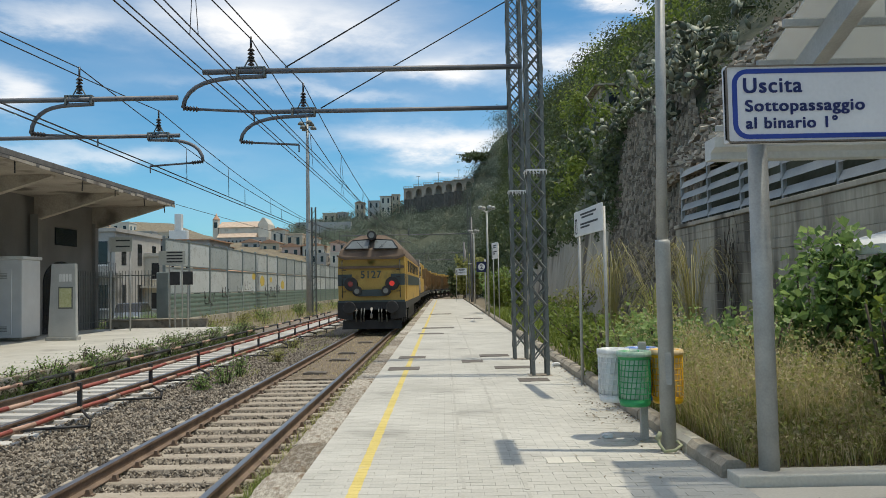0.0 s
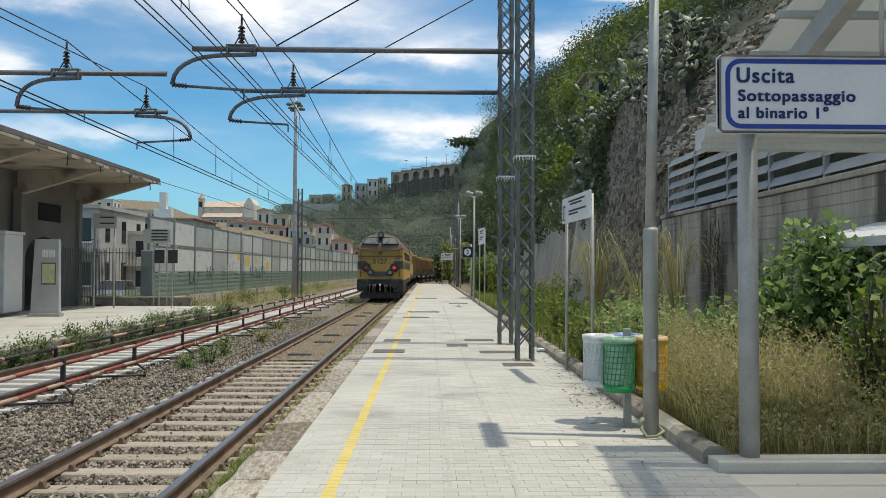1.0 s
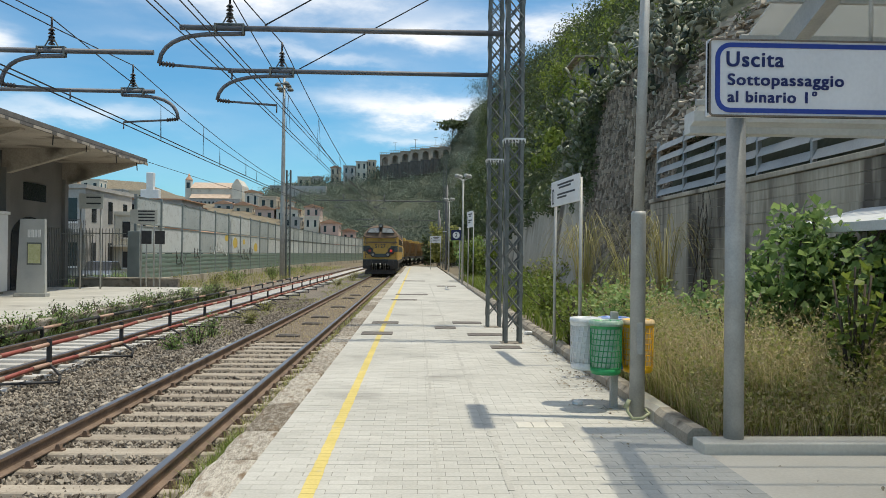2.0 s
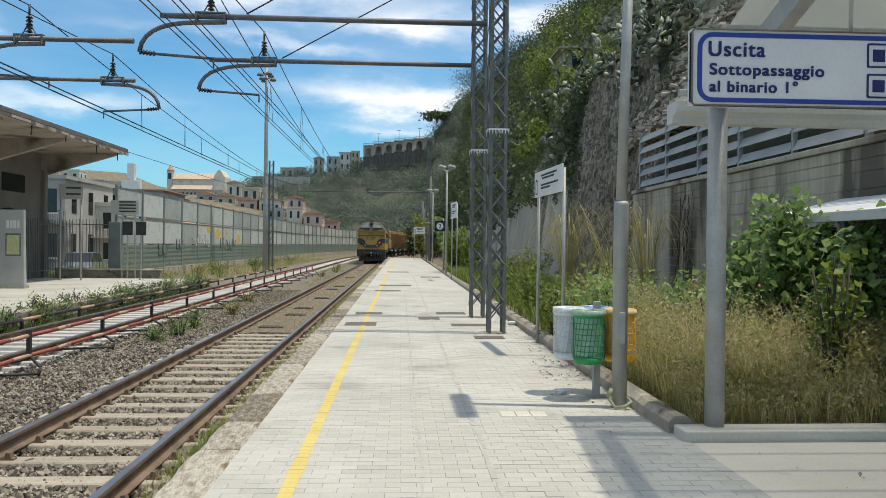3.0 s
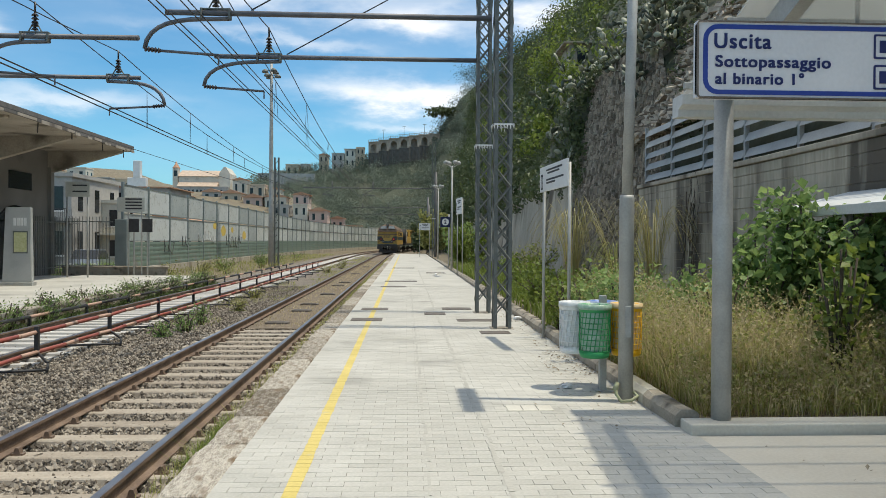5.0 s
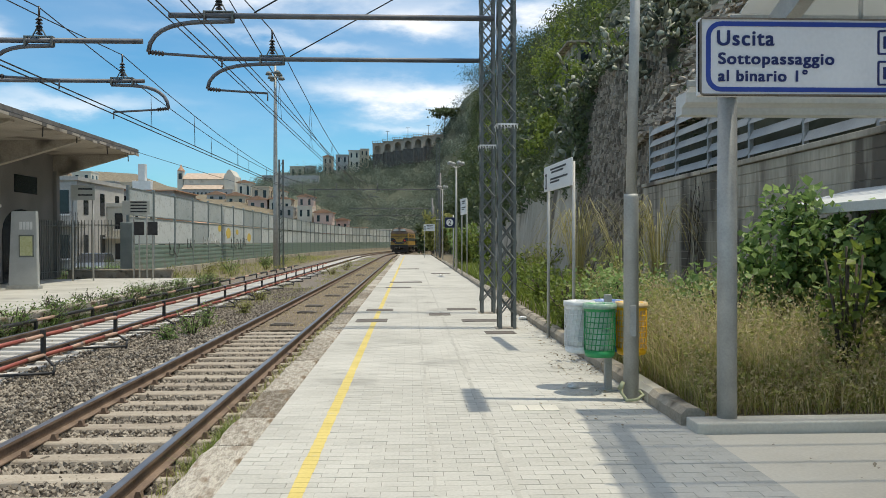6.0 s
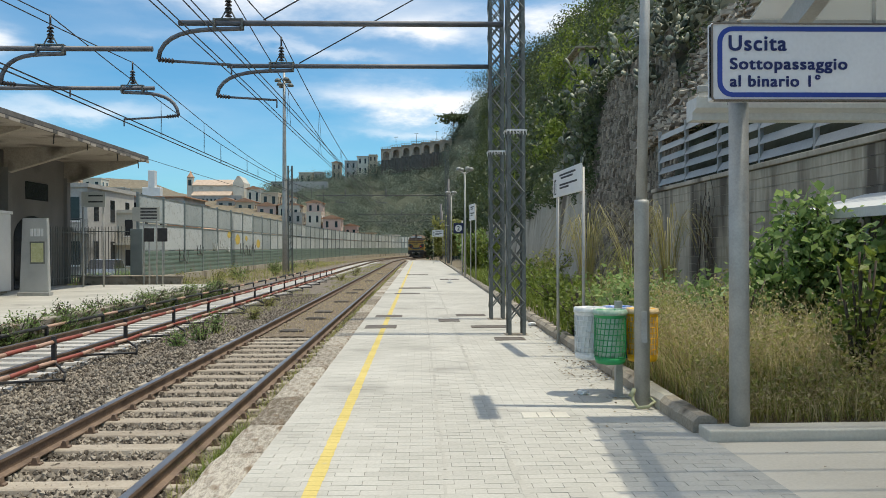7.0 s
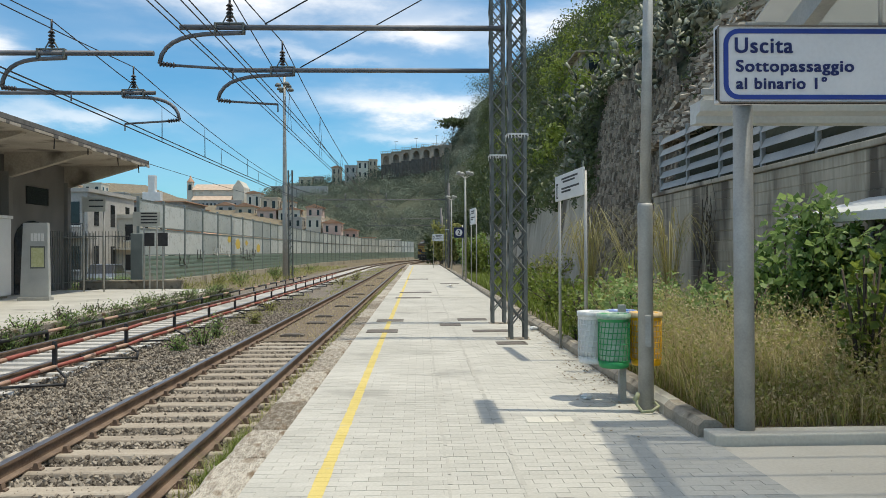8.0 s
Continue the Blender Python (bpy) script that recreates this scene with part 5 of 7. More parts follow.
def house(x, y, z, w, d, h, paint, label, roof="flat", rows=2, cols=3, sill=True):
    """House with storeys of windows in its front and right side; z is the ground."""
    t = thing("house", pose(x, y, z), label, "house", "houses of the town")
    m = HOUSE_MATS[paint]
    bm = bmesh.new()
    box(bm, 0, w, 0, d, -4, h)
    part("wall", bm, m, t)
    bm = bmesh.new()
    if roof == "tile":
        o = 0.35
        prism(bm, [(-o, h), (w + o, h), (w + o, h + 0.15), (w / 2, h + 0.15 + w * 0.18), (-o, h + 0.15)], "y", -o, d + o)
        part("roof", bm, M_tile, t, "terracotta tiled roof")
    elif roof == "shed":
        prism(bm, [(-0.3, h), (w + 0.3, h), (w + 0.3, h + 0.12), (-0.3, h + 0.12)], "y", -0.3, d + 0.3)
        part("roof", bm, M_tile, t, "terracotta tiled roof")
    else:
        box(bm, -0.15, w + 0.15, -0.15, d + 0.15, h, h + 0.3)
        part("parapet", bm, m, t)
    sh = h / rows
    ww = min(1.0, w / cols * (0.42 if sill else random.uniform(0.26, 0.38)))
    for r in range(rows):
        for c in range(cols):
            u = w * (c + 0.5) / cols
            bm = bmesh.new()
            box(bm, u - ww / 2, u + ww / 2, -0.03, 0.05, r * sh + sh * 0.25, r * sh + sh * 0.78)
            wn_ = part("window", bm, M_pane, t)
            if sill:
                bm = bmesh.new()
                box(bm, u - ww / 2 - 0.1, u + ww / 2 + 0.1, -0.12, -0.03, r * sh + sh * 0.21, r * sh + sh * 0.25)
                part("sill", bm, M_white, wn_)
        cs = max(1, int(d / 3))
        for c in range(cs):
            u = d * (c + 0.5) / cs
            bm = bmesh.new()
            box(bm, w - 0.05, w + 0.03, u - ww / 2, u + ww / 2, r * sh + sh * 0.25, r * sh + sh * 0.78)
            part("window", bm, M_pane, t)
        if sill and r and rows == 2:
            bm = bmesh.new()
            box(bm, w * 0.3, w + 0.1, -1.0, 0.02, r * sh - 0.15, r * sh)
            bal = part("balcony", bm, m, t)
            bm = bmesh.new()
            for k in range(int(w * 0.8 / 0.14)):
                box(bm, w * 0.3 + 0.14 * k, w * 0.3 + 0.14 * k + 0.02, -0.98, -0.96, r * sh, r * sh + 0.95)
            box(bm, w * 0.3, w + 0.1, -1.0, -0.95, r * sh + 0.95, r * sh + 1.0)
            part("railing", bm, M_black, bal)
    return t


# near town behind the far platform
house(-32.5, 62, -0.6, 6.4, 10, 7.0, "grey", "grey two-storey house with dark tall windows", rows=2, cols=3)
house(-27.5, 68, -0.6, 3.2, 8, 5.2, "cream", "small pale house with a low flat roof", rows=2, cols=2)
house(-26.8, 76, -0.6, 5.5, 7, 3.9, "pink", "low pink house with a tiled roof", "tile", 1, 3)
house(-40.5, 75, -0.6, 8, 10, 8.2, "tan", "old tan house behind the station", rows=3, cols=3)
house(-34, 90, -0.6, 7, 9, 8.0, "grey", "grey stone house with small windows", "shed", 3, 3)


def parked_car(x, y, label):
    t = thing("parked_car", pose(x, y, -0.6, 0, 0, 8), label, "car")
    paint = surface("car_paint", (0.20, 0.23, 0.27), (0.28, 0.31, 0.35), 2, 40, 0.3, 0, metal=0.3)
    bm = bmesh.new()
    prism(bm, [(-2.0, 0.3), (2.0, 0.3), (2.05, 0.75), (1.2, 0.95), (-1.9, 1.0), (-2.05, 0.7)], "x", -0.85, 0.85)
    bmesh.ops.bevel(bm, geom=list(bm.edges), offset=0.06, segments=2, affect="EDGES")
    body = part("body", bm, paint, t)
    bm = bmesh.new()
    prism(bm, [(-1.75, 0.95), (1.1, 0.95), (0.45, 1.45), (-1.2, 1.48)], "x", -0.72, 0.72)
    bmesh.ops.bevel(bm, geom=list(bm.edges), offset=0.05, segments=2, affect="EDGES")
    part("cabin", bm, M_pane, body, "dark car windows")
    bm = bmesh.new()
    box(bm, -0.66, 0.66, -1.15, 0.42, 1.47, 1.51, 0.015)
    part("roof", bm, paint, body)
    for sx in (-1, 1):
        for sy in (-1.3, 1.3):
            bm = bmesh.new()
            rod(bm, (sx * 0.68, sy, 0.31), (sx * 0.87, sy, 0.31), 0.31, n=16)
            wheel = part("wheel", bm, M_black, t)
            bm = bmesh.new()
            rod(bm, (sx * 0.87, sy, 0.31), (sx * 0.88, sy, 0.31), 0.19, n=12)
            part("rim", bm, M_galv, wheel)
    for sx in (-0.6, 0.6):
        bm = bmesh.new()
        box(bm, sx - 0.14, sx + 0.14, -2.07, -2.0, 0.62, 0.78, 0.02)
        part("headlight", bm, M_white, t)


parked_car(-18.2, 46, "grey-blue parked car behind the iron fence")


# ---- hills and town ----
def sheet(name, rows_of_points, mat, label, category, kind="structure", rough=0.0, seed=0.0):
    """A sheet of ground over rows of points, roughened."""
    nu, nv = len(rows_of_points), len(rows_of_points[0])
    vs = []
    for i, row in enumerate(rows_of_points):
        for j, p in enumerate(row):
            p = Vector(p)
            k = noise.noise(p * 0.09 + Vector((seed, 0, 0))) + 0.5 * noise.noise(p * 0.27 + Vector((0, seed, 0)))
            edge = 0.0 if j == 0 else 1.0
            vs.append((p.x - rough * k * edge * 0.7, p.y, p.z + rough * k * edge))
    fs = [(i * nv + j, i * nv + j + 1, (i + 1) * nv + j + 1, (i + 1) * nv + j) for i in range(nu - 1) for j in range(nv - 1)]
    return tagged(new(name, raw(name, vs, fs, mat, True)), label, category, kind=kind), np.array(vs), fs


def table(pairs, y):
    ys, vs = [a for a, _ in pairs], [b for _, b in pairs]
    return float(np.interp(y, ys, vs))


# near slope on the right: crest distance and height along the line
CREST_X = [(12, 30), (40, 29), (60, 26), (85, 22.3), (105, 22), (150, 21.4), (176, 17.5), (186, 16)]
CREST_Z = [(12, 22), (40, 25), (60, 27), (85, 28.5), (105, 28.5), (150, 33.5), (176, 35), (186, 35)]
FOOT_Z = [(2, 4.0), (20, 4.6), (20.6, 4.9), (23, 7.6), (31, 7.7), (32, 5.0), (92, 4.6), (110, 0.5), (186, 0.5)]
FOOT_X = [(2, 7.0), (20, 7.1), (20.6, 7.1), (23, 7.6), (31, 7.6), (32, 6.9), (92, 6.9), (110, 5.5), (186, 5.5)]
SHAPE = [(0, 0), (0.06, 0.10), (0.15, 0.26), (0.27, 0.42), (0.4, 0.56), (0.55, 0.71), (0.7, 0.84), (0.85, 0.94), (1.0, 1.0), (1.6, 1.08), (4, 1.1)]
rows = []
y = 2.0
while y <= 186:
    fx, fz, cx, cz = table(FOOT_X, y) + bend(y), table(FOOT_Z, y), table(CREST_X, y), table(CREST_Z, y)
    cx = max(cx, fx + 3)
    row = []
    for k in range(len(SHAPE) * 3 - 2):
        a, b = SHAPE[k // 3], SHAPE[min(k // 3 + 1, len(SHAPE) - 1)]
        f = (k % 3) / 3
        u, v = a[0] + (b[0] - a[0]) * f, a[1] + (b[1] - a[1]) * f
        row.append((fx + (cx - fx) * u, y, fz + (cz - fz) * v))
    rows.append(row)
    y += 2.0
hill, hill_v, hill_f = sheet("hillside", rows, M_rock, "steep overgrown hillside above the railway", "hillside", rough=1.3)
HILL = np.array(rows)

# far slope with the terrace, closing the valley
FAR_Y = 300.0
CREST_FAR = [(-170, 22), (-100, 20), (-80, 20), (-52, 24.5), (-46, 26.5), (-33, 29), (-22, 30.5), (-16, 33), (-10, 33), (9, 36), (13, 47), (24, 61), (34, 65), (60, 70), (150, 80)]
rows = []
for i in range(90):
    x = -170 + i * 3.6
    cz = table(CREST_FAR, x)
    row = []
    for v, back, drop in ((0.0, -75, 0), (0.06, -66, 0), (0.14, -60, 0), (0.25, -50, 0), (0.38, -40, 0), (0.5, -31, 0), (0.62, -24, 0), (0.73, -17, 0), (0.82, -11, 0), (0.9, -5, 0), (1.0, 0, 0), (1.01, 20, 0), (0.9, 160, 0)):
        low = -1.0 if x > -30 else 4.0
        row.append((x * (1 + back / 500), FAR_Y + back, low + (cz - low) * v))
    rows.append(row)
far_hill, _, _ = sheet("far_hill", rows, M_rock, "wooded far hill with old houses along its crest", "hill", rough=2.2, seed=7.0)
FARH = np.array(rows)

# town slope on the left
rows = []
for i in range(40):
    x = -260 + i * 6.0
    cz = table([(-260, 28), (-150, 24), (-118, 24), (-104, 25), (-90, 20), (-75, 18.5), (-50, 18), (-30, 14), (-20, 8)], x)
    rows.append([(x, 120, -0.6), (x, 150, 2.5), (x, 180, 6), (x, 205, 0.55 * cz), (x, 235, 0.8 * cz), (x, 262, cz), (x, 300, cz + 2)])
sheet("town_slope", rows, M_earth, "built-up slope of the old town", "slope", rough=0.8, seed=3.0)


def scatter(grid, n, rng, lo=0.0, hi=1.0, jitter=0.5, first=0, last=None):
    """Random places on a sheet of ground."""
    g = grid[first:last]
    nu, nv = g.shape[0] - 1, int((g.shape[1] - 1) * hi)
    i = rng.integers(0, nu, n)
    j = rng.integers(int((g.shape[1] - 1) * lo), nv, n)
    a, b = rng.random((n, 1)), rng.random((n, 1))
    p = (g[i, j] * (1 - a) + g[i + 1, j] * a) * (1 - b) + (g[i, j + 1] * (1 - a) + g[i + 1, j + 1] * a) * b
    return p + rng.normal(size=(n, 3)) * jitter


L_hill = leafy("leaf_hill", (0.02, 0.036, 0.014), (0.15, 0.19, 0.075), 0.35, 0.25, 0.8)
# far leaves are grey-green, and lightened further to paint in the distance haze
L_far = leafy("leaf_far_haze", (0.06, 0.088, 0.066), (0.27, 0.31, 0.225), 0.3, 0.09, 0.97)
L_bright = leafy("leaf_bright", (0.08, 0.13, 0.015), (0.27, 0.33, 0.065), 0.5)
L_vine = leafy("leaf_vine", (0.085, 0.165, 0.042), (0.39, 0.51, 0.18), 0.5)
L_dry = leafy("leaf_dry", (0.32, 0.26, 0.13), (0.70, 0.60, 0.37), 0.5)
L_straw = leafy("leaf_straw", (0.22, 0.20, 0.07), (0.52, 0.46, 0.22), 0.45)
L_olive = leafy("leaf_olive", (0.18, 0.20, 0.05), (0.50, 0.49, 0.18), 0.55)
L_cactus = surface("cactus_pad", (0.05, 0.062, 0.038), (0.33, 0.34, 0.25), 2, 14, 0.5, 0.3, spread=1.1)
M_bark = surface("bark", (0.05, 0.04, 0.03), (0.13, 0.105, 0.08), 4, 30, 0.95, 0.8, stretch=(1, 1, 0.3), depth=0.02)

rngh = np.random.default_rng(11)


def bushes(name, centres, radius, per, size, mat, label, rng, squash=0.8):
    """Many leaf clumps as one mass."""
    c = np.repeat(centres, per, axis=0)
    r = np.repeat(radius, per)[:, None]
    d = rng.normal(size=c.shape)
    d /= np.linalg.norm(d, axis=1, keepdims=True)
    off = d * r * rng.uniform(0.55, 1.08, (len(c), 1))
    off[:, 2] *= squash
    return tagged(new(name, leaves(name, c + off, size, mat, rng, normals=d)), label, "foliage", kind="stuff")


cl = scatter(HILL, 1700, rngh, 0.0, 0.86, 0.4, 23)
bushes("hill_shrubs", cl, rngh.uniform(0.8, 2.4, len(cl)), 70, 0.42, L_hill, "dense dark green shrubs covering the hillside", rngh)
cl = scatter(HILL, 300, rngh, 0.1, 0.86, 0.6, 42)
cl[:, 2] += 1.0
bushes("hill_trees", cl, rngh.uniform(1.8, 3.6, len(cl)), 340, 0.32, L_hill, "rounded dark tree crowns massed on the far part of the hillside", rngh, 0.95)
cl = scatter(HILL, 520, rngh, 0.2, 0.86, 0.3, 2, 25)
bushes("hill_shrubs", cl, rngh.uniform(0.6, 1.5, len(cl)), 230, 0.17, L_hill, "dense dark green shrubs covering the near slope", rngh)
cl = scatter(HILL, 420, rngh, 0.0, 0.3, 0.3, 0, 25)
bushes("slope_weeds", cl, rngh.uniform(0.2, 0.6, len(cl)), 110, 0.1, L_hill, "dark scrub and weeds on the bare near slope", rngh)
cl = scatter(HILL, 430, rngh, 0.05, 0.8, 0.5, 18)
cl[:, 2] += 0.8
bushes("hill_shrubs", cl, rngh.uniform(0.6, 1.7, len(cl)), 110, 0.3, L_bright, "bright green shrubs and saplings on the hillside", rngh)
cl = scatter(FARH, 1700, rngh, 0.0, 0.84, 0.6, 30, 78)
bushes("far_woods", cl, rngh.uniform(2.4, 5.6, len(cl)), 240, 0.5, L_far, "grey-green woods on the far hill, haze put into the leaf colour", rngh)


def tree(name, x, y, z, h, r, mat, label, rng, flat=0.75, n=900, size=0.35):
    """Tapered trunk, limbs, and clumps of leaves with gaps."""
    t = thing(name, pose(x, y, z), label, "tree", "trees on the slope")
    bm = bmesh.new()
    tips = []
    rod(bm, (0, 0, -1.5), (0.15, 0.1, h * 0.55), 0.06 * h ** 0.7, 0.035 * h ** 0.7, 9)
    for k in range(7):
        a = 2.4 * k
        e = Vector((r * 0.75 * math.cos(a), r * 0.75 * math.sin(a), h * (0.7 + 0.045 * k)))
        rod(bm, (0.1, 0.05, h * (0.35 + 0.03 * k)), e, 0.02 * h ** 0.7, 0.006 * h ** 0.7, 6)
        tips.append(e)
    part("trunk", bm, M_bark, t)
    c = np.array([[*p] for p in tips] + [[0, 0, h * 0.95]])
    cc = c[rng.integers(0, len(c), n)] + rng.normal(size=(n, 3)) * np.array([r * 0.32, r * 0.32, r * 0.25 * flat])
    ob = new("crown", leaves("crown", cc, size, mat, rng))
    ob.parent = t
    return t


for x, y, z, h, r, m, lab in ((22, 96, 27, 4.5, 3.0, L_bright, "light green leafy tree on the crest"), (20, 90, 24, 4.0, 2.6, L_bright, "light green leafy tree on the crest"),
                              (24, 78, 27, 6, 3.5, L_hill, "dark broad tree on the crest"), (26, 64, 28, 7, 4, L_hill, "dark broad tree on the crest"),
                              (21, 128, 31, 5, 3.2, L_hill, "dark round tree on the crest"), (20, 150, 33, 5, 3.4, L_hill, "dark round tree on the crest"),
                              (17, 172, 32.5, 3.5, 2.4, L_hill, "dark round tree on the crest"), (27, 50, 27, 8, 4, L_hill, "dark broad tree on the crest")):
    tree("tree", x, y, z, h, r, m, lab, rngh)
for x, y, z, h, r, m, lab in ((14.0, 150, 28, 7.0, 3.6, L_hill, "round dark tree standing out on the skyline"), (16.7, 105, 22.5, 6.0, 3.2, L_hill, "round dark tree standing out on the skyline"),
                              (17.6, 76, 17.5, 6.0, 3.0, L_bright, "light green leafy tree on the skyline"), (12.5, 60, 11.5, 5.0, 2.4, L_bright, "light green leafy tree by the huts"), (16.0, 128, 25.5, 6.0, 3.2, L_hill, "round dark tree standing out on the skyline")):
    tree("tree", x, y, z, h, r, m, lab, rngh, 0.9, 2600, 0.26)
tree("pine_tree", 13.0, 296, 44, 8, 4.6, L_hill, "umbrella pine standing out on the far crest", rngh, 0.35, 900, 1.2)


M_terrace = surface("terrace_stone", (0.30, 0.235, 0.18), (0.50, 0.42, 0.34), 0.5, 6, 0.9, 0.3, stain=(0.2, 0.16, 0.13), stain_scale=0.3, stain_at=0.6)


def terrace():
    """Curved road terrace on arches at the far crest."""
    t = thing("viaduct_terrace", pose(0, 0, 0), "old stone terrace road carried on round arches", "viaduct")
    n = 7
    pts = [(-14.2 + 3.8 * k, 292 - 3.5 * math.sin(math.pi * (k / n)), 34.3 + 0.55 * k) for k in range(n + 1)]
    for k in range(n):
        a, b = Vector(pts[k]), Vector(pts[k + 1])
        m = Matrix.Translation(a) @ pose(0, 0, 0, 0, 0, math.degrees(math.atan2(b.y - a.y, b.x - a.x)))
        w = (b - a).to_2d().length
        bm = bmesh.new()
        arch = [(w * 0.2, 0.6)] + [(w * 0.5 - w * 0.3 * math.cos(q * math.pi / 10), 1.9 + w * 0.3 * math.sin(q * math.pi / 10)) for q in range(11)] + [(w * 0.8, 0.6)]
        prism(bm, [(0, 0)] + [(0, 3.9), (w, 3.9), (w, 0)] + [(w * 0.8, 0)] + arch[::-1] + [(w * 0.2, 0)], "y", 0, 0.9)
        ob = part("arch", bm, M_terrace, t)
        ob.matrix_basis = m
        bm = bmesh.new()
        box(bm, 0, w, 2.2, 2.6, 0, 3.9)
        ob = part("back_wall", bm, M_terrace, t)
        ob.matrix_basis = m
        bm = bmesh.new()
        box(bm, 0, w, -0.3, 6, 3.9, 4.15)
        for q in range(6):
            box(bm, w * q / 6, w * q / 6 + 0.12, -0.3, -0.2, 4.15, 4.8)
        box(bm, 0, w, -0.3, -0.2, 4.8, 4.9)
        ob = part("parapet", bm, M_terrace, t)
        ob.matrix_basis = m
        bm = bmesh.new()
        box(bm, 0, w, 0.5, 0.9, -5.5, -0.02)
        for q in range(3):
            box(bm, w * q / 3, w * q / 3 + 0.25, 0.0, 0.5, -5.5, -0.02)
        ob = part("buttress", bm, surface("dark_timber", (0.10, 0.09, 0.08), (0.20, 0.18, 0.155), 1, 6, 0.9, 0.3), t)
        ob.matrix_basis = m
        if k % 2:
            bm = bmesh.new()
            rod(bm, (w * 0.5, 0, 4.1), (w * 0.5, 0, 7.8), 0.09, 0.06, 6)
            box(bm, w * 0.5 - 0.7, w * 0.5 + 0.7, -0.1, 0.1, 7.7, 7.85)
            ob = part("lamp", bm, M_galvdark, t)
            ob.matrix_basis = m


terrace()


def church():
    t = thing("church", pose(-73.5, 250, 12), "large pale church with a tiled roof and a bell tower", "church")
    bm = bmesh.new()
    box(bm, 1.5, 17.5, 0, 9, -2, 9.6)
    part("nave_wall", bm, M_cream, t)
    bm = bmesh.new()
    prism(bm, [(-0.4, 9.6), (4.5, 11.8), (9.4, 9.6)], "x", 1.2, 14.5)
    part("nave_roof", bm, surface("pale_tile", (0.42, 0.31, 0.23), (0.60, 0.47, 0.36), 1, 12, 0.9, 0.5), t, "pale terracotta roof")
    bm = bmesh.new()
    prism(bm, [(14.2, -2), (17.6, -2), (17.6, 10.5), (16.2, 12.6), (15.6, 12.6), (14.2, 10.5)], "y", -0.3, 9.2)
    part("facade", bm, M_cream, t)
    bm = bmesh.new()
    box(bm, 1.8, 17.4, -2.6, 0, -2, 6.2)
    part("aisle_wall", bm, M_grey_h, t)
    bm = bmesh.new()
    prism(bm, [(-2.9, 6.2), (0, 7.8), (0, 6.2)], "x", 1.6, 14)
    part("aisle_roof", bm, MATS["pale_tile"], t)
    for k in range(11):
        bm = bmesh.new()
        box(bm, 2.6 + 1.25 * k, 3.15 + 1.25 * k, -2.65, -2.55, 4.0, 5.2)
        part("window", bm, M_pane, t)
    bm = bmesh.new()
    box(bm, -0.6, 1.2, 0.5, 2.3, -2, 12.2)
    part("tower", bm, M_cream, t)
    bm = bmesh.new()
    box(bm, -0.2, 0.8, 0.44, 0.52, 9.6, 11.4)
    part("belfry_opening", bm, M_pane, t)
    bm = bmesh.new()
    turned(bm, [(1.3, 12.2), (1.2, 12.4), (0.5, 13.4), (0.05, 14.4)], 8, (0.3, 1.4, 0))
    part("spire", bm, M_tile, t)


church()
TOWN = [(-54, 245, 15, 5, 6, 5.5, "cream", "tile"), (-48.5, 240, 14, 6, 6, 6.5, "tan", "flat"), (-42.5, 243, 13, 4, 6, 5, "cream", "tile"), (-60, 232, 13, 6, 6, 3.5, "grey", "tile"),
        (-53, 226, 11, 6, 6, 4.5, "tan", "tile"), (-46, 222, 9.5, 6, 6, 5, "pink", "tile"), (-40, 222, 9, 5, 6, 5, "cream", "tile"), (-66, 224, 11, 6, 6, 4.5, "grey", "shed"),
        (-73, 220, 10, 6, 6, 5, "cream", "tile"), (-80, 235, 13, 7, 6, 5, "grey", "flat"), (-88, 240, 14.5, 6, 6, 5.5, "tan", "flat"), (-97, 245, 17, 7, 6, 5, "grey", "flat"),
        (-105, 246, 19, 6, 6, 5.5, "cream", "flat"), (-114, 246, 19, 6, 6, 6, "grey", "shed"), (-35, 205, 5, 5, 6, 7.5, "grey", "flat"), (-29.5, 204, 4, 4.5, 6, 9.0, "cream", "flat"),
        (-25, 202, 3, 5.5, 7, 8.2, "pink", "tile"), (-34, 196, 2, 6, 6, 5, "cream", "shed"), (-27, 190, 0, 5, 6, 4.5, "cream", "flat"), (-21.5, 196, 0, 6, 6, 3.8, "grey", "shed"),
        (-38, 190, 2, 5, 6, 4.5, "grey", "flat"), (-44, 195, 4, 5, 6, 5, "pink", "tile"), (-17, 210, 0, 6, 6, 3.5, "cream", "tile"), (-16, 205, 0, 5, 6, 7.2, "cream", "shed"), (-10.5, 212, 0, 6, 6, 6.4, "cream", "flat"), (-31, 215, 8, 5, 6, 8, "pink", "tile"), (-37, 214, 8, 5, 6, 7, "cream", "tile"), (-20.5, 214, 3, 4, 6, 6, "pink", "tile"),
        (-58, 200, 5, 6, 6, 4.5, "tan", "tile"), (-51, 190, 3, 6, 6, 4.5, "grey", "tile"), (-66, 196, 5, 6, 6, 4.5, "pink", "tile"), (-75, 195, 5, 6, 6, 5, "cream", "shed"),
        (-51, 296, 24, 5, 6, 3.5, "cream", "flat"), (-45.5, 296, 25.5, 5, 6, 4.4, "tan", "flat"), (-40, 297, 27, 3.4, 5, 3.2, "grey", "flat"), (-33, 296, 27.5, 3.4, 5, 6.2, "tan", "tile"),
        (-28, 294, 27.5, 4.4, 6, 6.6, "grey", "flat"), (-23.3, 295, 29, 4, 6, 7.0, "cream", "shed"), (-19, 296, 31, 3, 5, 5.6, "tan", "flat"), (-56, 297, 23.5, 4, 6, 3, "grey", "flat")]
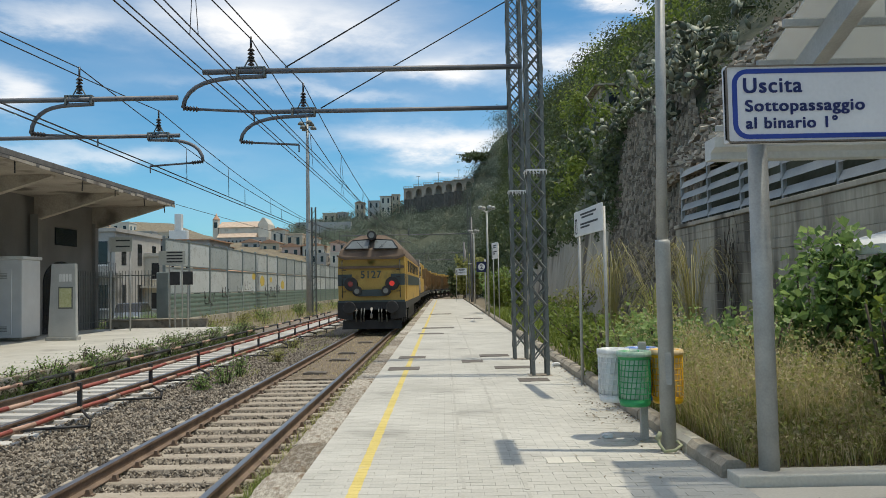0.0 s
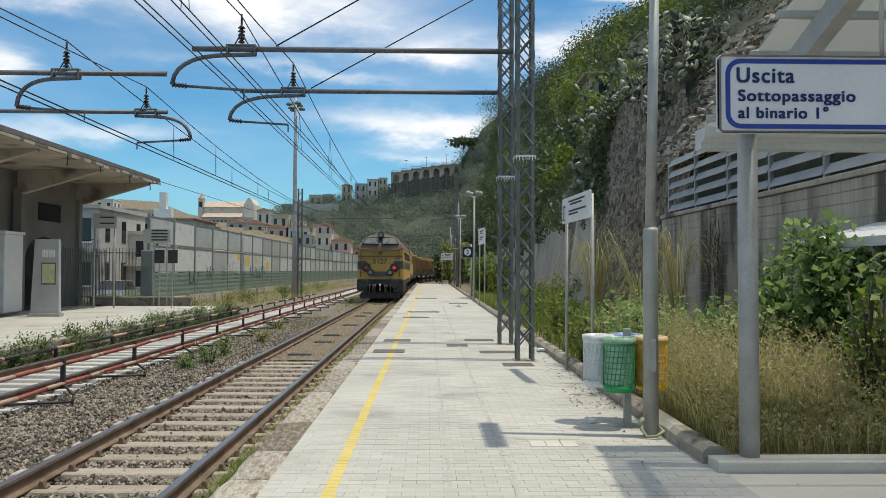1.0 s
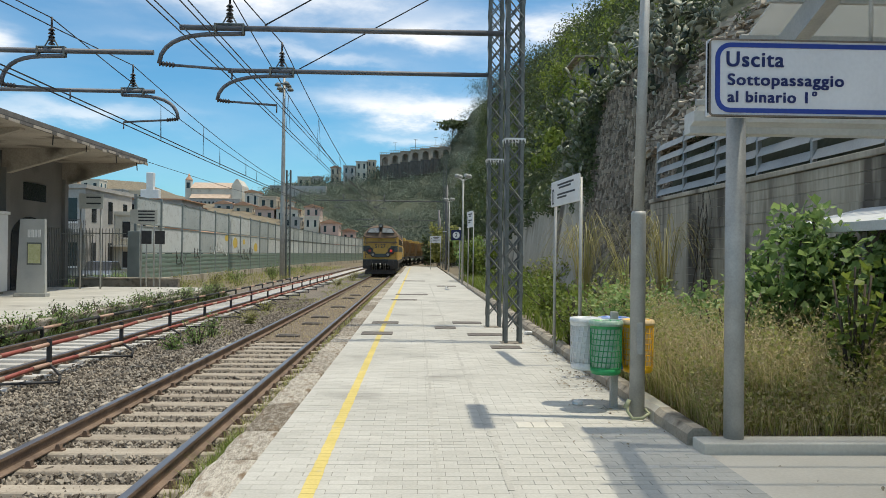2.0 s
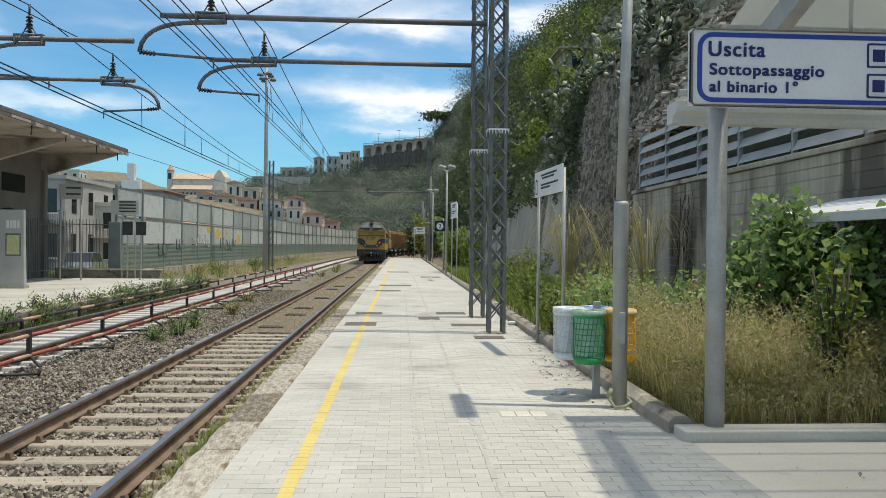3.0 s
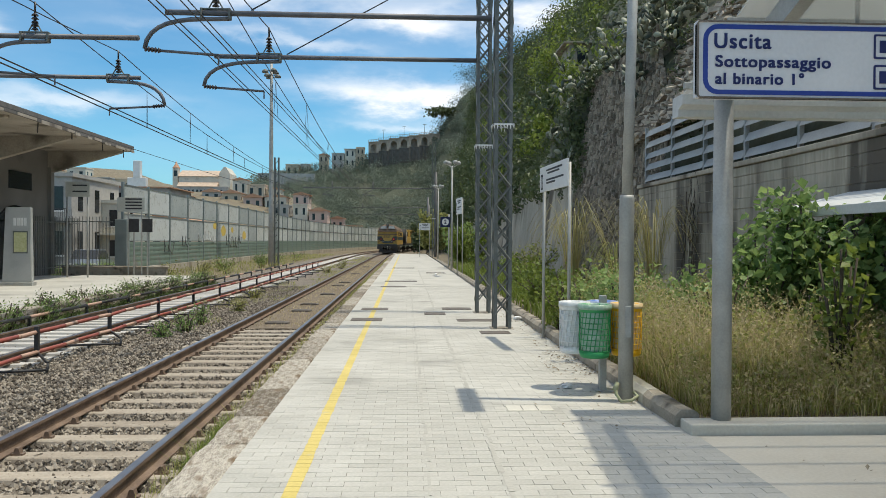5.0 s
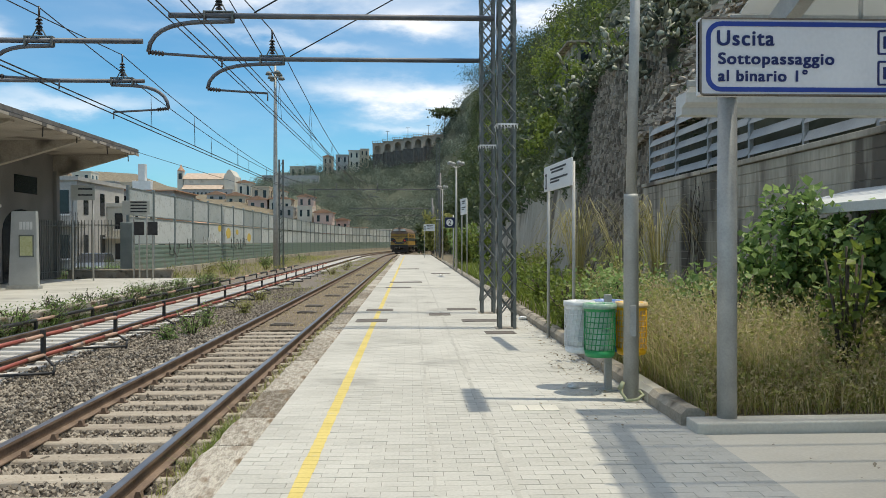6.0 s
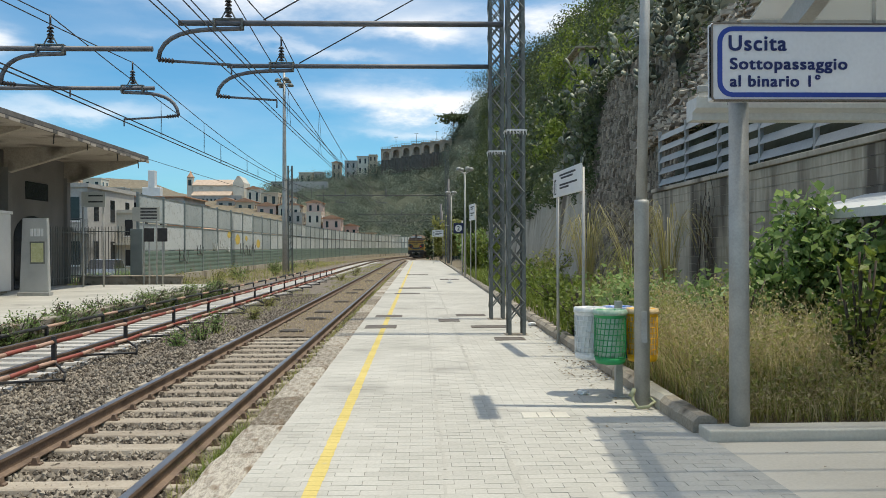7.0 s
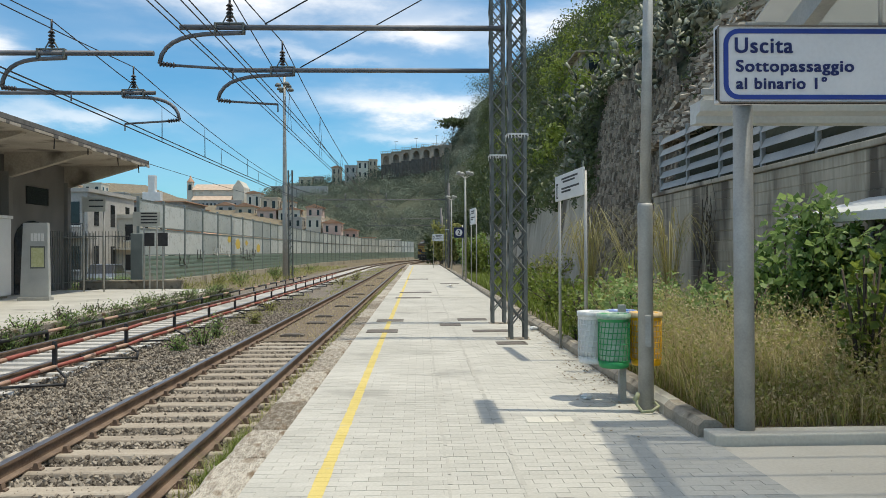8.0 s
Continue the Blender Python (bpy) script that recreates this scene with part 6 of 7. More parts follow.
for x, y, z, w, d, h, p, r in TOWN:
    if x > -46 and y < 218:
        w, h = w * 0.85, h * 0.74
    elif y < 260:
        w, h = w * random.uniform(0.72, 0.95), h * random.uniform(0.62, 0.95)
    house(x, y, z, w, d, h, p, f"{'tiled' if r != 'flat' else 'flat-roofed'} {p} old town house on the slope", r, max(1, int(h / 2.6)), max(2, int(w / 2)), False)
bm = bmesh.new()
box(bm, -49, -33, 282, 284, 14, 25.5)
solid("bastion_wall", bm, M_grey_h, "long grey stone bastion wall under the hill houses", "wall", kind="structure")
bm = bmesh.new()
box(bm, -1.6, 1.6, -0.6, 0.6, 0, 13, 0.05)
box(bm, -0.6, 0.6, -0.61, 0.61, 13, 16, 0.05)
solid("white_tower", bm, M_white, "narrow white tower among the roofs", "tower").matrix_basis = pose(-47.5, 140, -0.6)


def hut(x, y, z, w, d, h, label):
    t = thing("hill_hut", pose(x, y, z), label, "hut", "huts on the hillside")
    bm = bmesh.new()
    box(bm, 0, w, 0, d, -3, h)
    part("wall", bm, M_concrete, t)
    bm = bmesh.new()
    prism(bm, [(-0.5, h), (w + 0.5, h + 0.1), (w + 0.5, h + 0.22), (-0.5, h + 0.12)], "y", -0.5, d + 0.4)
    part("roof", bm, M_kerb, t)
    bm = bmesh.new()
    box(bm, w * 0.2, w * 0.5, -0.03, 0.05, h * 0.2, h * 0.75)
    part("opening", bm, M_pane, t)


hut(13.6, 58, 13.2, 4.5, 4, 2.2, "small concrete hut with a flat roof among trees")
hut(11.0, 52, 13.2, 2.5, 3, 1.6, "low grey hut with a sloping roof on the slope")


# ---- planting by the platform ----
rngv = np.random.default_rng(21)


def grass(name, xs, ys, zs, height, mat, label, rng, lean=0.25, wide=0.006):
    """Thin bent blades; each is its own strip."""
    n = len(xs)
    h = np.asarray(height) * rng.uniform(0.5, 1.2, n)
    a = rng.uniform(0, 6.28, n)
    ln = lean * rng.uniform(0.2, 1.6, n) * h
    sx, sy = -np.sin(a) * wide, np.cos(a) * wide
    dx, dy = np.cos(a), np.sin(a)
    v = np.empty((n, 5, 3))
    for k, (f, b, w) in enumerate(((0, 0, 1), (0, 0, -1), (0.55, 0.3, 0.8), (0.55, 0.3, -0.8), (1, 1, 0))):
        v[:, k, 0] = xs + dx * ln * b + sx * w
        v[:, k, 1] = ys + dy * ln * b + sy * w
        v[:, k, 2] = zs + h * f * (1 - 0.12 * b)
    i = np.arange(n)[:, None] * 5
    f3 = np.concatenate([i + [0, 1, 3], i + [0, 3, 2], i + [2, 3, 4]])
    return tagged(new(name, raw(name, v.reshape(-1, 3).tolist(), f3.tolist(), mat)), label, "grass", kind="stuff")


def patch(n, x0, x1, y0, y1, rng):
    return rng.uniform(x0, x1, n), rng.uniform(y0, y1, n)


def tuft(x, y):
    """Uneven growth: taller and lower tufts across the bed."""
    return np.array([0.82 + 0.55 * noise.noise(Vector((a * 1.5, b * 1.5, 3.0))) + 0.3 * noise.noise(Vector((a * 4.5, b * 4.5, 9.0))) for a, b in zip(x, y)])


# tall dry weeds
x, y = patch(12500, 2.5, 5.6, 6.35, 11.5, rngv)
keep = rngv.random(len(x)) < np.clip(1.25 - 0.22 * np.abs(y - 8.0), 0.25, 1)
x, y = x[keep], y[keep]
rise = 0.38 + 0.62 * np.clip((y - 6.5) / 1.0, 0, 1)
grass("dry_weeds", x, y, 0.05, 0.98 * rise * tuft(x, y), L_dry, "tall dry straw-coloured weeds behind the kerb", rngv, 0.55, 0.0035)
x, y = patch(15000, 2.5, 6.0, 6.35, 12, rngv)
grass("green_weeds", x, y, 0.05, 0.7 * (0.4 + 0.6 * np.clip((y - 6.4) / 1.0, 0, 1)) * tuft(x, y), L_olive, "olive green grass among the dry weeds", rngv, 0.7, 0.005)
x, y = patch(16000, 2.5, 5.2, 6.35, 11.5, rngv)
z = 0.08 + rngv.random(len(x)) * 0.98 * tuft(x, y) * (0.3 + 0.7 * np.clip((y - 6.4) / 1.0, 0, 1))
tagged(new("weed_leaves", leaves("weed_leaves", np.stack([x, y, z], 1), 0.05, L_olive, rngv)), "small olive leaves and seed heads of the weeds", "weeds", kind="stuff")
x, y = patch(15000, 2.5, 5.2, 6.35, 11.0, rngv)
z = 0.1 + (0.15 + rngv.random(len(x)) * 0.85) * tuft(x, y) * (0.3 + 0.7 * np.clip((y - 6.4) / 1.0, 0, 1))
tagged(new("seed_heads", leaves("seed_heads", np.stack([x, y, z], 1), 0.035, L_dry, rngv)), "pale dry seed heads", "weeds", kind="stuff")


def leafy_shrub(name, x, y, r, h, n, size, mat, label, rng, slim=0.85):
    t = thing(name, pose(x, y, 0.05), label, "shrub", "shrubs in the planted strip")
    bm = bmesh.new()
    cs = []
    for k in range(11):
        a, q = rng.uniform(0, 6.28), rng.uniform(0.2, 1.0)
        e = Vector((r * q * math.cos(a), r * q * math.sin(a), h * rng.uniform(0.55, 1.0)))
        tube(bm, [(0.2 * e.x, 0.2 * e.y, -0.1), (0.55 * e.x, 0.55 * e.y, e.z * 0.6), e], 0.012, 5)
        for f in np.linspace(0.25, 1.05, 9):
            cs.append((e.x * (0.2 + 0.8 * f), e.y * (0.2 + 0.8 * f), e.z * f))
    tagged(part("woody_stem", bm, M_bark, t), kind="stuff")
    cs = np.array(cs)
    c = cs[rng.integers(0, len(cs), n)] + rng.normal(size=(n, 3)) * 0.13 * r ** 0.5
    c[:, 2] = np.maximum(c[:, 2], 0.06)
    ob = new("foliage", leaves("foliage", c, size, mat, rng, 0.5, slim))
    ob.parent = t
    tagged(ob, kind="stuff")
    return t


for a in ((4.4, 9.3, 0.6, 2.05, 2100, 0.115, L_vine, "broad-leaved green shrub beside the retaining wall"), (5.1, 9.1, 0.7, 1.95, 2000, 0.12, L_vine, "broad-leaved green shrub beside the retaining wall"),
          (4.9, 8.4, 0.5, 1.7, 1100, 0.12, L_vine, "broad-leaved green shrub among dry weeds"), (4.25, 7.3, 0.3, 1.45, 260, 0.10, L_bright, "yellow-green sapling with long leaves"),
          (4.55, 8.1, 0.45, 1.15, 420, 0.10, L_vine, "broad-leaved green shrub among dry weeds"), (3.7, 8.9, 0.4, 1.2, 380, 0.09, L_vine, "broad-leaved green shrub among dry weeds"),
          (5.5, 8.0, 0.5, 1.5, 1000, 0.115, L_vine, "broad-leaved green shrub among dry weeds"), (4.05, 10.6, 0.6, 1.0, 1000, 0.10, L_vine, "broad-leaved green shrub beside the retaining wall")):
    leafy_shrub("leafy_shrub", *a, rngv)
for a in ((2.85, 9.9, 0.5, 1.0, 1300, 0.075, L_vine, "green bush spilling over the kerb"), (2.75, 11.2, 0.5, 0.95, 1200, 0.075, L_vine, "green bush spilling over the kerb"),
          (2.65, 12.6, 0.5, 0.9, 600, 0.07, L_bright, "light green bush at the kerb"), (3.4, 11.5, 0.8, 0.95, 1500, 0.08, L_vine, "green bush in the planted strip"),
          (3.1, 14.5, 0.7, 0.9, 700, 0.08, L_bright, "light green bush at the kerb"), (3.9, 13.6, 0.8, 0.9, 1300, 0.08, L_vine, "green bush in the planted strip"),
          (3.2, 17.0, 0.8, 0.9, 700, 0.09, L_bright, "light green bush at the kerb"), (4.6, 17.5, 0.9, 1.0, 700, 0.09, L_olive, "dry olive bush by the wall"),
          (3.4, 20.5, 0.9, 0.9, 700, 0.09, L_bright, "light green bush at the kerb"), (3.8, 25, 1.0, 0.9, 700, 0.1, L_bright, "light green bush at the kerb"),
          (5.0, 30, 1.2, 1.3, 800, 0.12, L_olive, "dry olive bush by the wall"), (3.6, 31, 1.0, 0.9, 700, 0.1, L_bright, "light green bush at the kerb"),
          (3.1, 43.6, 0.8, 2.2, 1500, 0.14, L_bright, "tall green bush at the platform edge"), (3.9, 41.5, 0.8, 2.3, 1500, 0.14, L_bright, "tall green bush at the platform edge"),
          (3.3, 45, 1.0, 2.5, 1500, 0.15, L_vine, "tall green bush at the platform edge"), (3.6, 56, 1.2, 2.6, 1000, 0.18, L_vine, "tall green bush at the platform edge"),
          (2.6, 90, 1.6, 4.6, 1500, 0.3, L_olive, "tangled bush arching over the platform end"), (1.5, 94, 1.8, 3.4, 1500, 0.3, L_hill, "tangled dark bush at the platform end"),
          (3.6, 84, 1.6, 4.6, 1500, 0.3, L_olive, "tangled bush arching over the platform end"), (4.4, 97, 2.4, 6.0, 1500, 0.35, L_hill, "tangled dark bush at the platform end")):
    leafy_shrub("green_bush", *a, rngv)
x, y = patch(9000, 2.5, 6.0, 12, 45, rngv)
grass("strip_grass", x, y, 0.05, 0.45, L_bright, "rough light green grass along the planted strip", rngv, 0.5, 0.012)


def fountain_grass(x, y, h, label):
    t = thing("fountain_grass", pose(x, y, 0.1), label, "ornamental grass", "drooping grasses")
    n = 75
    a = rngv.uniform(0, 6.28, n)
    r = rngv.uniform(0.55, 1.3, n)
    vs, fs = [], []
    for k in range(n):
        top = h * rngv.uniform(0.75, 1.05)
        pts = []
        for q in range(8):
            f = q / 7
            rr = 0.05 + r[k] * f ** 1.2
            zz = top * (1 - (1 - min(1, f * 1.7)) ** 2) - max(0, f - 0.5) ** 2 * 2.6 * r[k]
            pts.append((rr * math.cos(a[k]), rr * math.sin(a[k]), zz))
        b = len(vs)
        sx, sy = -math.sin(a[k]) * 0.006, math.cos(a[k]) * 0.006
        for px, py, pz in pts:
            vs += [(px - sx, py - sy, pz), (px + sx, py + sy, pz)]
        fs += [(b + 2 * q, b + 2 * q + 1, b + 2 * q + 3, b + 2 * q + 2) for q in range(7)]
    ob = new("blades", raw("blades", vs, fs, L_straw if h > 2 else L_olive))
    ob.parent = t


fountain_grass(3.6, 16.5, 2.3, "tall drooping straw-yellow ornamental grass by the wall")
fountain_grass(5.2, 16.0, 2.3, "tall drooping straw-yellow ornamental grass by the wall")
fountain_grass(4.5, 16.2, 1.5, "drooping yellow-green ornamental grass by the wall")


def prickly_pear(x, y, z, n, spread, label):
    """Cactus of flat pads, one on another."""
    t = thing("prickly_pear", pose(x, y, z), label, "cactus", "prickly pears on the slope")
    q = [(0.5 * math.cos(k * math.pi / 5) * (0.85 if math.sin(k * math.pi / 5) < 0 else 1), 0.5 + 0.5 * math.sin(k * math.pi / 5)) for k in range(10)]
    vs, fs = [], []
    n = int(n * 0.62)
    ends = [Matrix.Translation((rngv.normal() * spread, rngv.normal() * spread * 0.7, rngv.normal() * spread * 0.8)) for _ in range(max(4, n // 6))]
    for k in range(n):
        m = ends[rngv.integers(0, len(ends))]
        s = rngv.uniform(0.2, 0.38)
        p = m @ pose(0, 0, 0, rngv.normal() * 32, rngv.normal() * 38, rngv.uniform(0, 360))
        b = len(vs)
        for side in (-1, 1):
            for u, v in q:
                vs.append(tuple(p @ Vector((u * s * 0.55, side * 0.02 * s, v * s))))
            vs.append(tuple(p @ Vector((0, side * 0.055 * s, 0.5 * s))))
        for i in range(10):
            j = (i + 1) % 10
            fs += [(b + i, b + j, b + 10), (b + 11 + j, b + 11 + i, b + 21), (b + j, b + i, b + 11 + i, b + 11 + j)]
        ends.append(p @ Matrix.Translation((rngv.normal() * 0.06, 0, s * 0.93)))
    ob = new("cactus_body", raw("cactus_body", vs, fs, L_cactus, True))
    ob.parent = t
    tagged(ob, kind="stuff")


for a in ((6.95, 31.6, 5.2, 170, 0.6), (7.0, 32.0, 6.4, 170, 0.6), (7.2, 31.2, 7.4, 170, 0.6), (7.5, 30.0, 8.2, 150, 0.6), (7.1, 33.2, 5.6, 150, 0.7), (7.55, 27.2, 8.2, 90, 0.45),
          (7.5, 24.4, 8.3, 190, 0.6), (7.5, 23.4, 7.5, 190, 0.55), (7.9, 22.8, 7.9, 190, 0.6), (8.2, 22.2, 7.3, 150, 0.5), (7.35, 23.0, 6.4, 120, 0.4), (8.5, 22.6, 8.6, 190, 0.6), (7.6, 25.6, 8.9, 120, 0.5)):
    prickly_pear(*a, "prickly pear cactus clump with pale flat pads on the slope")
cl = np.array([(6.9 + 0.2 * rngv.normal(), yy, 4.2 + rngv.normal() * 0.5) for yy in np.arange(31.4, 92, 0.9)])
bushes("hanging_creeper", cl, rngv.uniform(0.5, 1.1, len(cl)), 90, 0.3, L_hill, "dark creeper hanging over the wall top", rngv)
cl = np.array([(7.0 + 0.15 * rngv.normal() + 0.12 * max(0, zz - 5), yy, zz) for yy, zz in zip(np.arange(30.0, 33.6, 0.09), rngv.uniform(3.6, 8.0, 60))])
bushes("hanging_creeper", cl, rngv.uniform(0.4, 0.8, len(cl)), 130, 0.16, L_hill, "dark creeper hanging beside the stone wall", rngv)



def rubble(n, label):
    """Flat broken stones lying in rough courses on the slope above the fence."""
    vs, fs = [], []
    unit = [(x, y, z) for x in (-1, 1) for y in (-1, 1) for z in (-1, 1)]
    for k in range(n):
        y, h = rngv.uniform(15.5, 23.3), rngv.random()
        z = round((4.5 + 3.4 * h) / 0.11) * 0.11 + rngv.normal() * 0.02
        x = 6.8 + 0.5 * (z - 4.5) + rngv.normal() * 0.08
        m = pose(x, y, z, rngv.normal() * 8, rngv.normal() * 10, rngv.normal() * 25)
        a, b, c = rngv.uniform(0.08, 0.2), rngv.uniform(0.08, 0.28), rngv.uniform(0.025, 0.07)
        o = len(vs)
        vs += [tuple(m @ Vector((p * a * rngv.uniform(0.6, 1.1), q * b * rngv.uniform(0.6, 1.1), r * c * rngv.uniform(0.7, 1.1)))) for p, q, r in unit]
        fs += [[o + i for i in f] for f in ((0, 1, 3, 2), (4, 6, 7, 5), (0, 4, 5, 1), (2, 3, 7, 6), (0, 2, 6, 4), (1, 5, 7, 3))]
    tagged(new("rubble", raw("rubble", vs, fs, surface("broken_stone", (0.16, 0.13, 0.10), (0.50, 0.44, 0.36), 2, 14, 0.95, 0.6, spread=0.7))), label, "rubble", kind="stuff")


rubble(2600, "broken flat stones of a fallen terrace wall on the slope")


def dead_creeper(y, n):
    """Brown dry stems hanging down the retaining wall."""
    bm = bmesh.new()
    for k in range(n):
        yy, top, low = y + rngv.normal() * 0.28, rngv.uniform(2.2, 3.05), rngv.uniform(0.0, 1.5)
        pts = [(WALL_X - 0.04 - 0.03 * rngv.random(), yy + rngv.normal() * 0.05 + 0.25 * (1 - f) * rngv.normal() * 0.3, top + (low - top) * f) for f in np.linspace(0, 1, 7)]
        tube(bm, pts, rngv.uniform(0.004, 0.011), 4)
    solid("dead_creeper", bm, M_bark, "dry brown creeper stems on the retaining wall", "creeper", kind="stuff")


dead_creeper(16.5, 15)


def leaf_litter(n, x0, x1, y0, y1, label):
    """Dry leaves and crumbs of soil lying on the paving, thicker towards the kerb."""
    x = x1 - (x1 - x0) * rngv.random(n) ** 2.2
    c = np.stack([x, rngv.uniform(y0, y1, n), np.full(n, 0.012)], 1)
    ob = new("leaf_litter", leaves("leaf_litter", c, 0.04, L_litter, rngv, 0.0, 0.6, np.tile([0.0, 0.0, 1.0], (n, 1))))
    tagged(ob, label, "litter", kind="stuff")


L_litter = leafy("dead_leaf", (0.17, 0.13, 0.085), (0.42, 0.35, 0.24), 0.1)
leaf_litter(170, 1.7, 2.28, 8.7, 10.2, "dry brown leaves and soil lying by the kerb")
leaf_litter(260, 1.9, 2.28, 10.2, 20, "dry brown leaves lying along the kerb")
leaf_litter(36, 1.2, 2.3, 6.0, 8.6, "scattered dry leaves on the pavers")
leaf_litter(26, 2.3, 5.0, 4.6, 5.9, "a few dry leaves on the concrete slab")

# weeds by the tracks
for n, x0, x1, y0, y1, h, m, lab in ((22000, -2.02, -1.46, 4.5, 88, 0.17, L_olive, "thin weeds along the platform foot"), (1500, -8.25, -8.02, 10, 34, 0.35, L_vine, "weeds along the far platform edge"),
                                     (3000, -12.9, -8.6, 34.8, 95, 0.28, L_olive, "tall weeds on the far verge"), (2600, -17, -13.8, 34.8, 60, 0.7, L_vine, "weeds behind the iron fence"), (1600, -1.9, -1.58, 6.6, 8.4, 0.22, L_bright, "green grass tuft at the platform foot")):
    x, y = patch(n, x0, x1, y0, y1, rngv)
    grass("track_weeds", x, y, -0.53 if x1 > -8.5 else -0.25, h, m, lab, rngv, 0.7, 0.004 if x1 > -2 else 0.012)
x, y = patch(5000, -3.5, -2.3, 18, 75, rngv)
grass("sleeper_weeds", x, y, -0.47, 0.07, L_dry, "short dry weeds between the rails", rngv, 0.9, 0.006)
x, y = patch(6000, -6.0, -4.0, 18, 95, rngv)
keep = np.array([noise.noise(Vector((a * 0.6, b * 0.25, 0))) > 0.0 for a, b in zip(x, y)])
grass("sleeper_weeds", x[keep], y[keep], -0.52, 0.16, L_olive, "patchy weeds between the two tracks", rngv, 0.8, 0.008)
for x, y, r, h in ((-4.75, 17.2, 0.35, 0.5), (-4.85, 18.6, 0.35, 0.55), (-4.95, 16.2, 0.25, 0.3), (-4.7, 22, 0.3, 0.4), (-5.2, 27, 0.3, 0.35), (-4.8, 48, 0.5, 0.5), (-4.6, 56, 0.5, 0.6), (-4.9, 62, 0.5, 0.6)):
    ob = leafy_shrub("weed_clump", x, y, r, h, 300, 0.07, L_olive if y > 20 else L_vine, "clump of weeds growing between the tracks", rngv, 0.4)
    ob.location.z = -0.52
for k in range(46):
    y = 11.5 + 0.48 * k + rngv.normal() * 0.2
    ob = leafy_shrub("edge_weed", -8.28 + rngv.normal() * 0.06, y, 0.42, rngv.uniform(0.3, 0.62), 460, 0.06, L_vine if k % 3 else L_hill, "dark weed clump along the far platform edge", rngv, 0.5)
    ob.location.z = -0.35

for x, y, r, h in ((-11.6, 39, 0.8, 0.7), (-11.2, 43, 0.8, 0.8), (-10.6, 46.5, 0.9, 0.9), (-11.8, 50, 0.8, 0.8), (-10.3, 56, 0.9, 1.0), (-11, 60, 0.9, 0.8), (-10.8, 66, 1.0, 0.8), (-10.5, 75, 1.0, 0.8)):
    ob = leafy_shrub("verge_bush", x, y, r, h, 450, 0.09, L_olive if r < 0.9 else L_vine, "low bush on the far verge by the barrier", rngv, 0.5)
    ob.location.z = -0.4

# ---- overhead wires ----


def wire(name, pts, r, label):
    bm = bmesh.new()
    tube(bm, pts, r, 5)
    return solid(name, bm, M_wire, label, "wire", "overhead wires")


def span(x0, x1, y0, y1, z0, z1, sag, n=14):
    return [(x0 + (x1 - x0) * k / n + bend(y0 + (y1 - y0) * k / n), y0 + (y1 - y0) * k / n, z0 + (z1 - z0) * k / n - 4 * sag * (k / n) * (1 - k / n)) for k in range(n + 1)]


def line(xa, supports, zc, zm, sag, label, twin=0.05):
    """Contact wires, the bearer that sags between supports, and droppers."""
    for y0, y1 in zip(supports, supports[1:]):
        for d in (-twin, twin):
            wire("contact_wire", span(xa + d, xa + d, y0, y1, zc, zc, 0.03), 0.009, "taut twin copper contact wire over the track")
        s = span(xa, xa, y0, y1, zm, zm, sag)
        wire("bearer_wire", s, 0.011, label)
        for k in (2, 4, 6, 8, 10, 12):
            for d in (-twin, twin):
                wire("dropper", [(s[k][0], s[k][1], s[k][2]), (s[k][0] + d, s[k][1] + 0.02, zc)], 0.005, "thin vertical dropper wire")


line(-3.25, [-38, 13.5, 56.5, 100], 4.62, 6.0, 1.0, "dark bearer wire sagging between supports")
line(-2.87, [-35, 16.5, 60], 4.66, 5.98, 1.0, "dark bearer wire sagging between supports")
line(-6.7, [-37, 14.4, 57], 4.45, 5.8, 0.9, "dark bearer wire over the far track", 0.012)
line(-6.6, [-32, 18.2, 60], 4.5, 5.85, 0.9, "dark bearer wire over the far track", 0.012)
for x, z in ((-10.6, 5.3),):
    wire("feeder_wire", span(x, x - 0.6, -30, 60, z, z + 0.2, 0.3), 0.012, "thin dark feeder wire beside the tracks")
wire("stay_wire", [(-2.5, 16.5, 5.44), (1.6, 16.52, 7.75)], 0.014, "taut stay wire from arm to mast")
wire("stay_wire", [(-2.65, 13.5, 5.48), (1.6, 13.52, 7.95)], 0.014, "taut stay wire from arm to mast")
# masts that carry the far-track arms
for x, y in ((-12.4, 14.4), (-13.9, 18.2)):
    lattice_mast(x, y, 8.5, "grey lattice mast on the far platform")


def portal(y, z):
    """Distant arm across the tracks."""
    t = thing("distant_support", pose(bend(y), y, 0), "distant pipe arm over the tracks", "catenary arm", "catenary arms")
    bm = bmesh.new()
    rod(bm, (-9.3, 0, z), (2.6, 0, z), 0.05, n=6)
    rod(bm, (2.7, 0, -0.6), (2.7, 0, z + 1.5), 0.13, n=8)
    part("pipe", bm, M_arm, t)
    for x in (-6.7, -3.0):
        bm = bmesh.new()
        rod(bm, (x - 0.9, 0, z - 0.6), (x + 0.2, 0, z - 0.7), 0.035, n=5)
        rod(bm, (x + 0.2, 0, z), (x - 0.9, 0, z - 0.6), 0.03, n=5)
        rod(bm, (x, 0, z), (x, 0, z + 0.6), 0.05, n=6)
        part("steady_arm", bm, M_arm, t)


portal(71, 6.3)
portal(112, 6.3)
portal(120, 5.6)


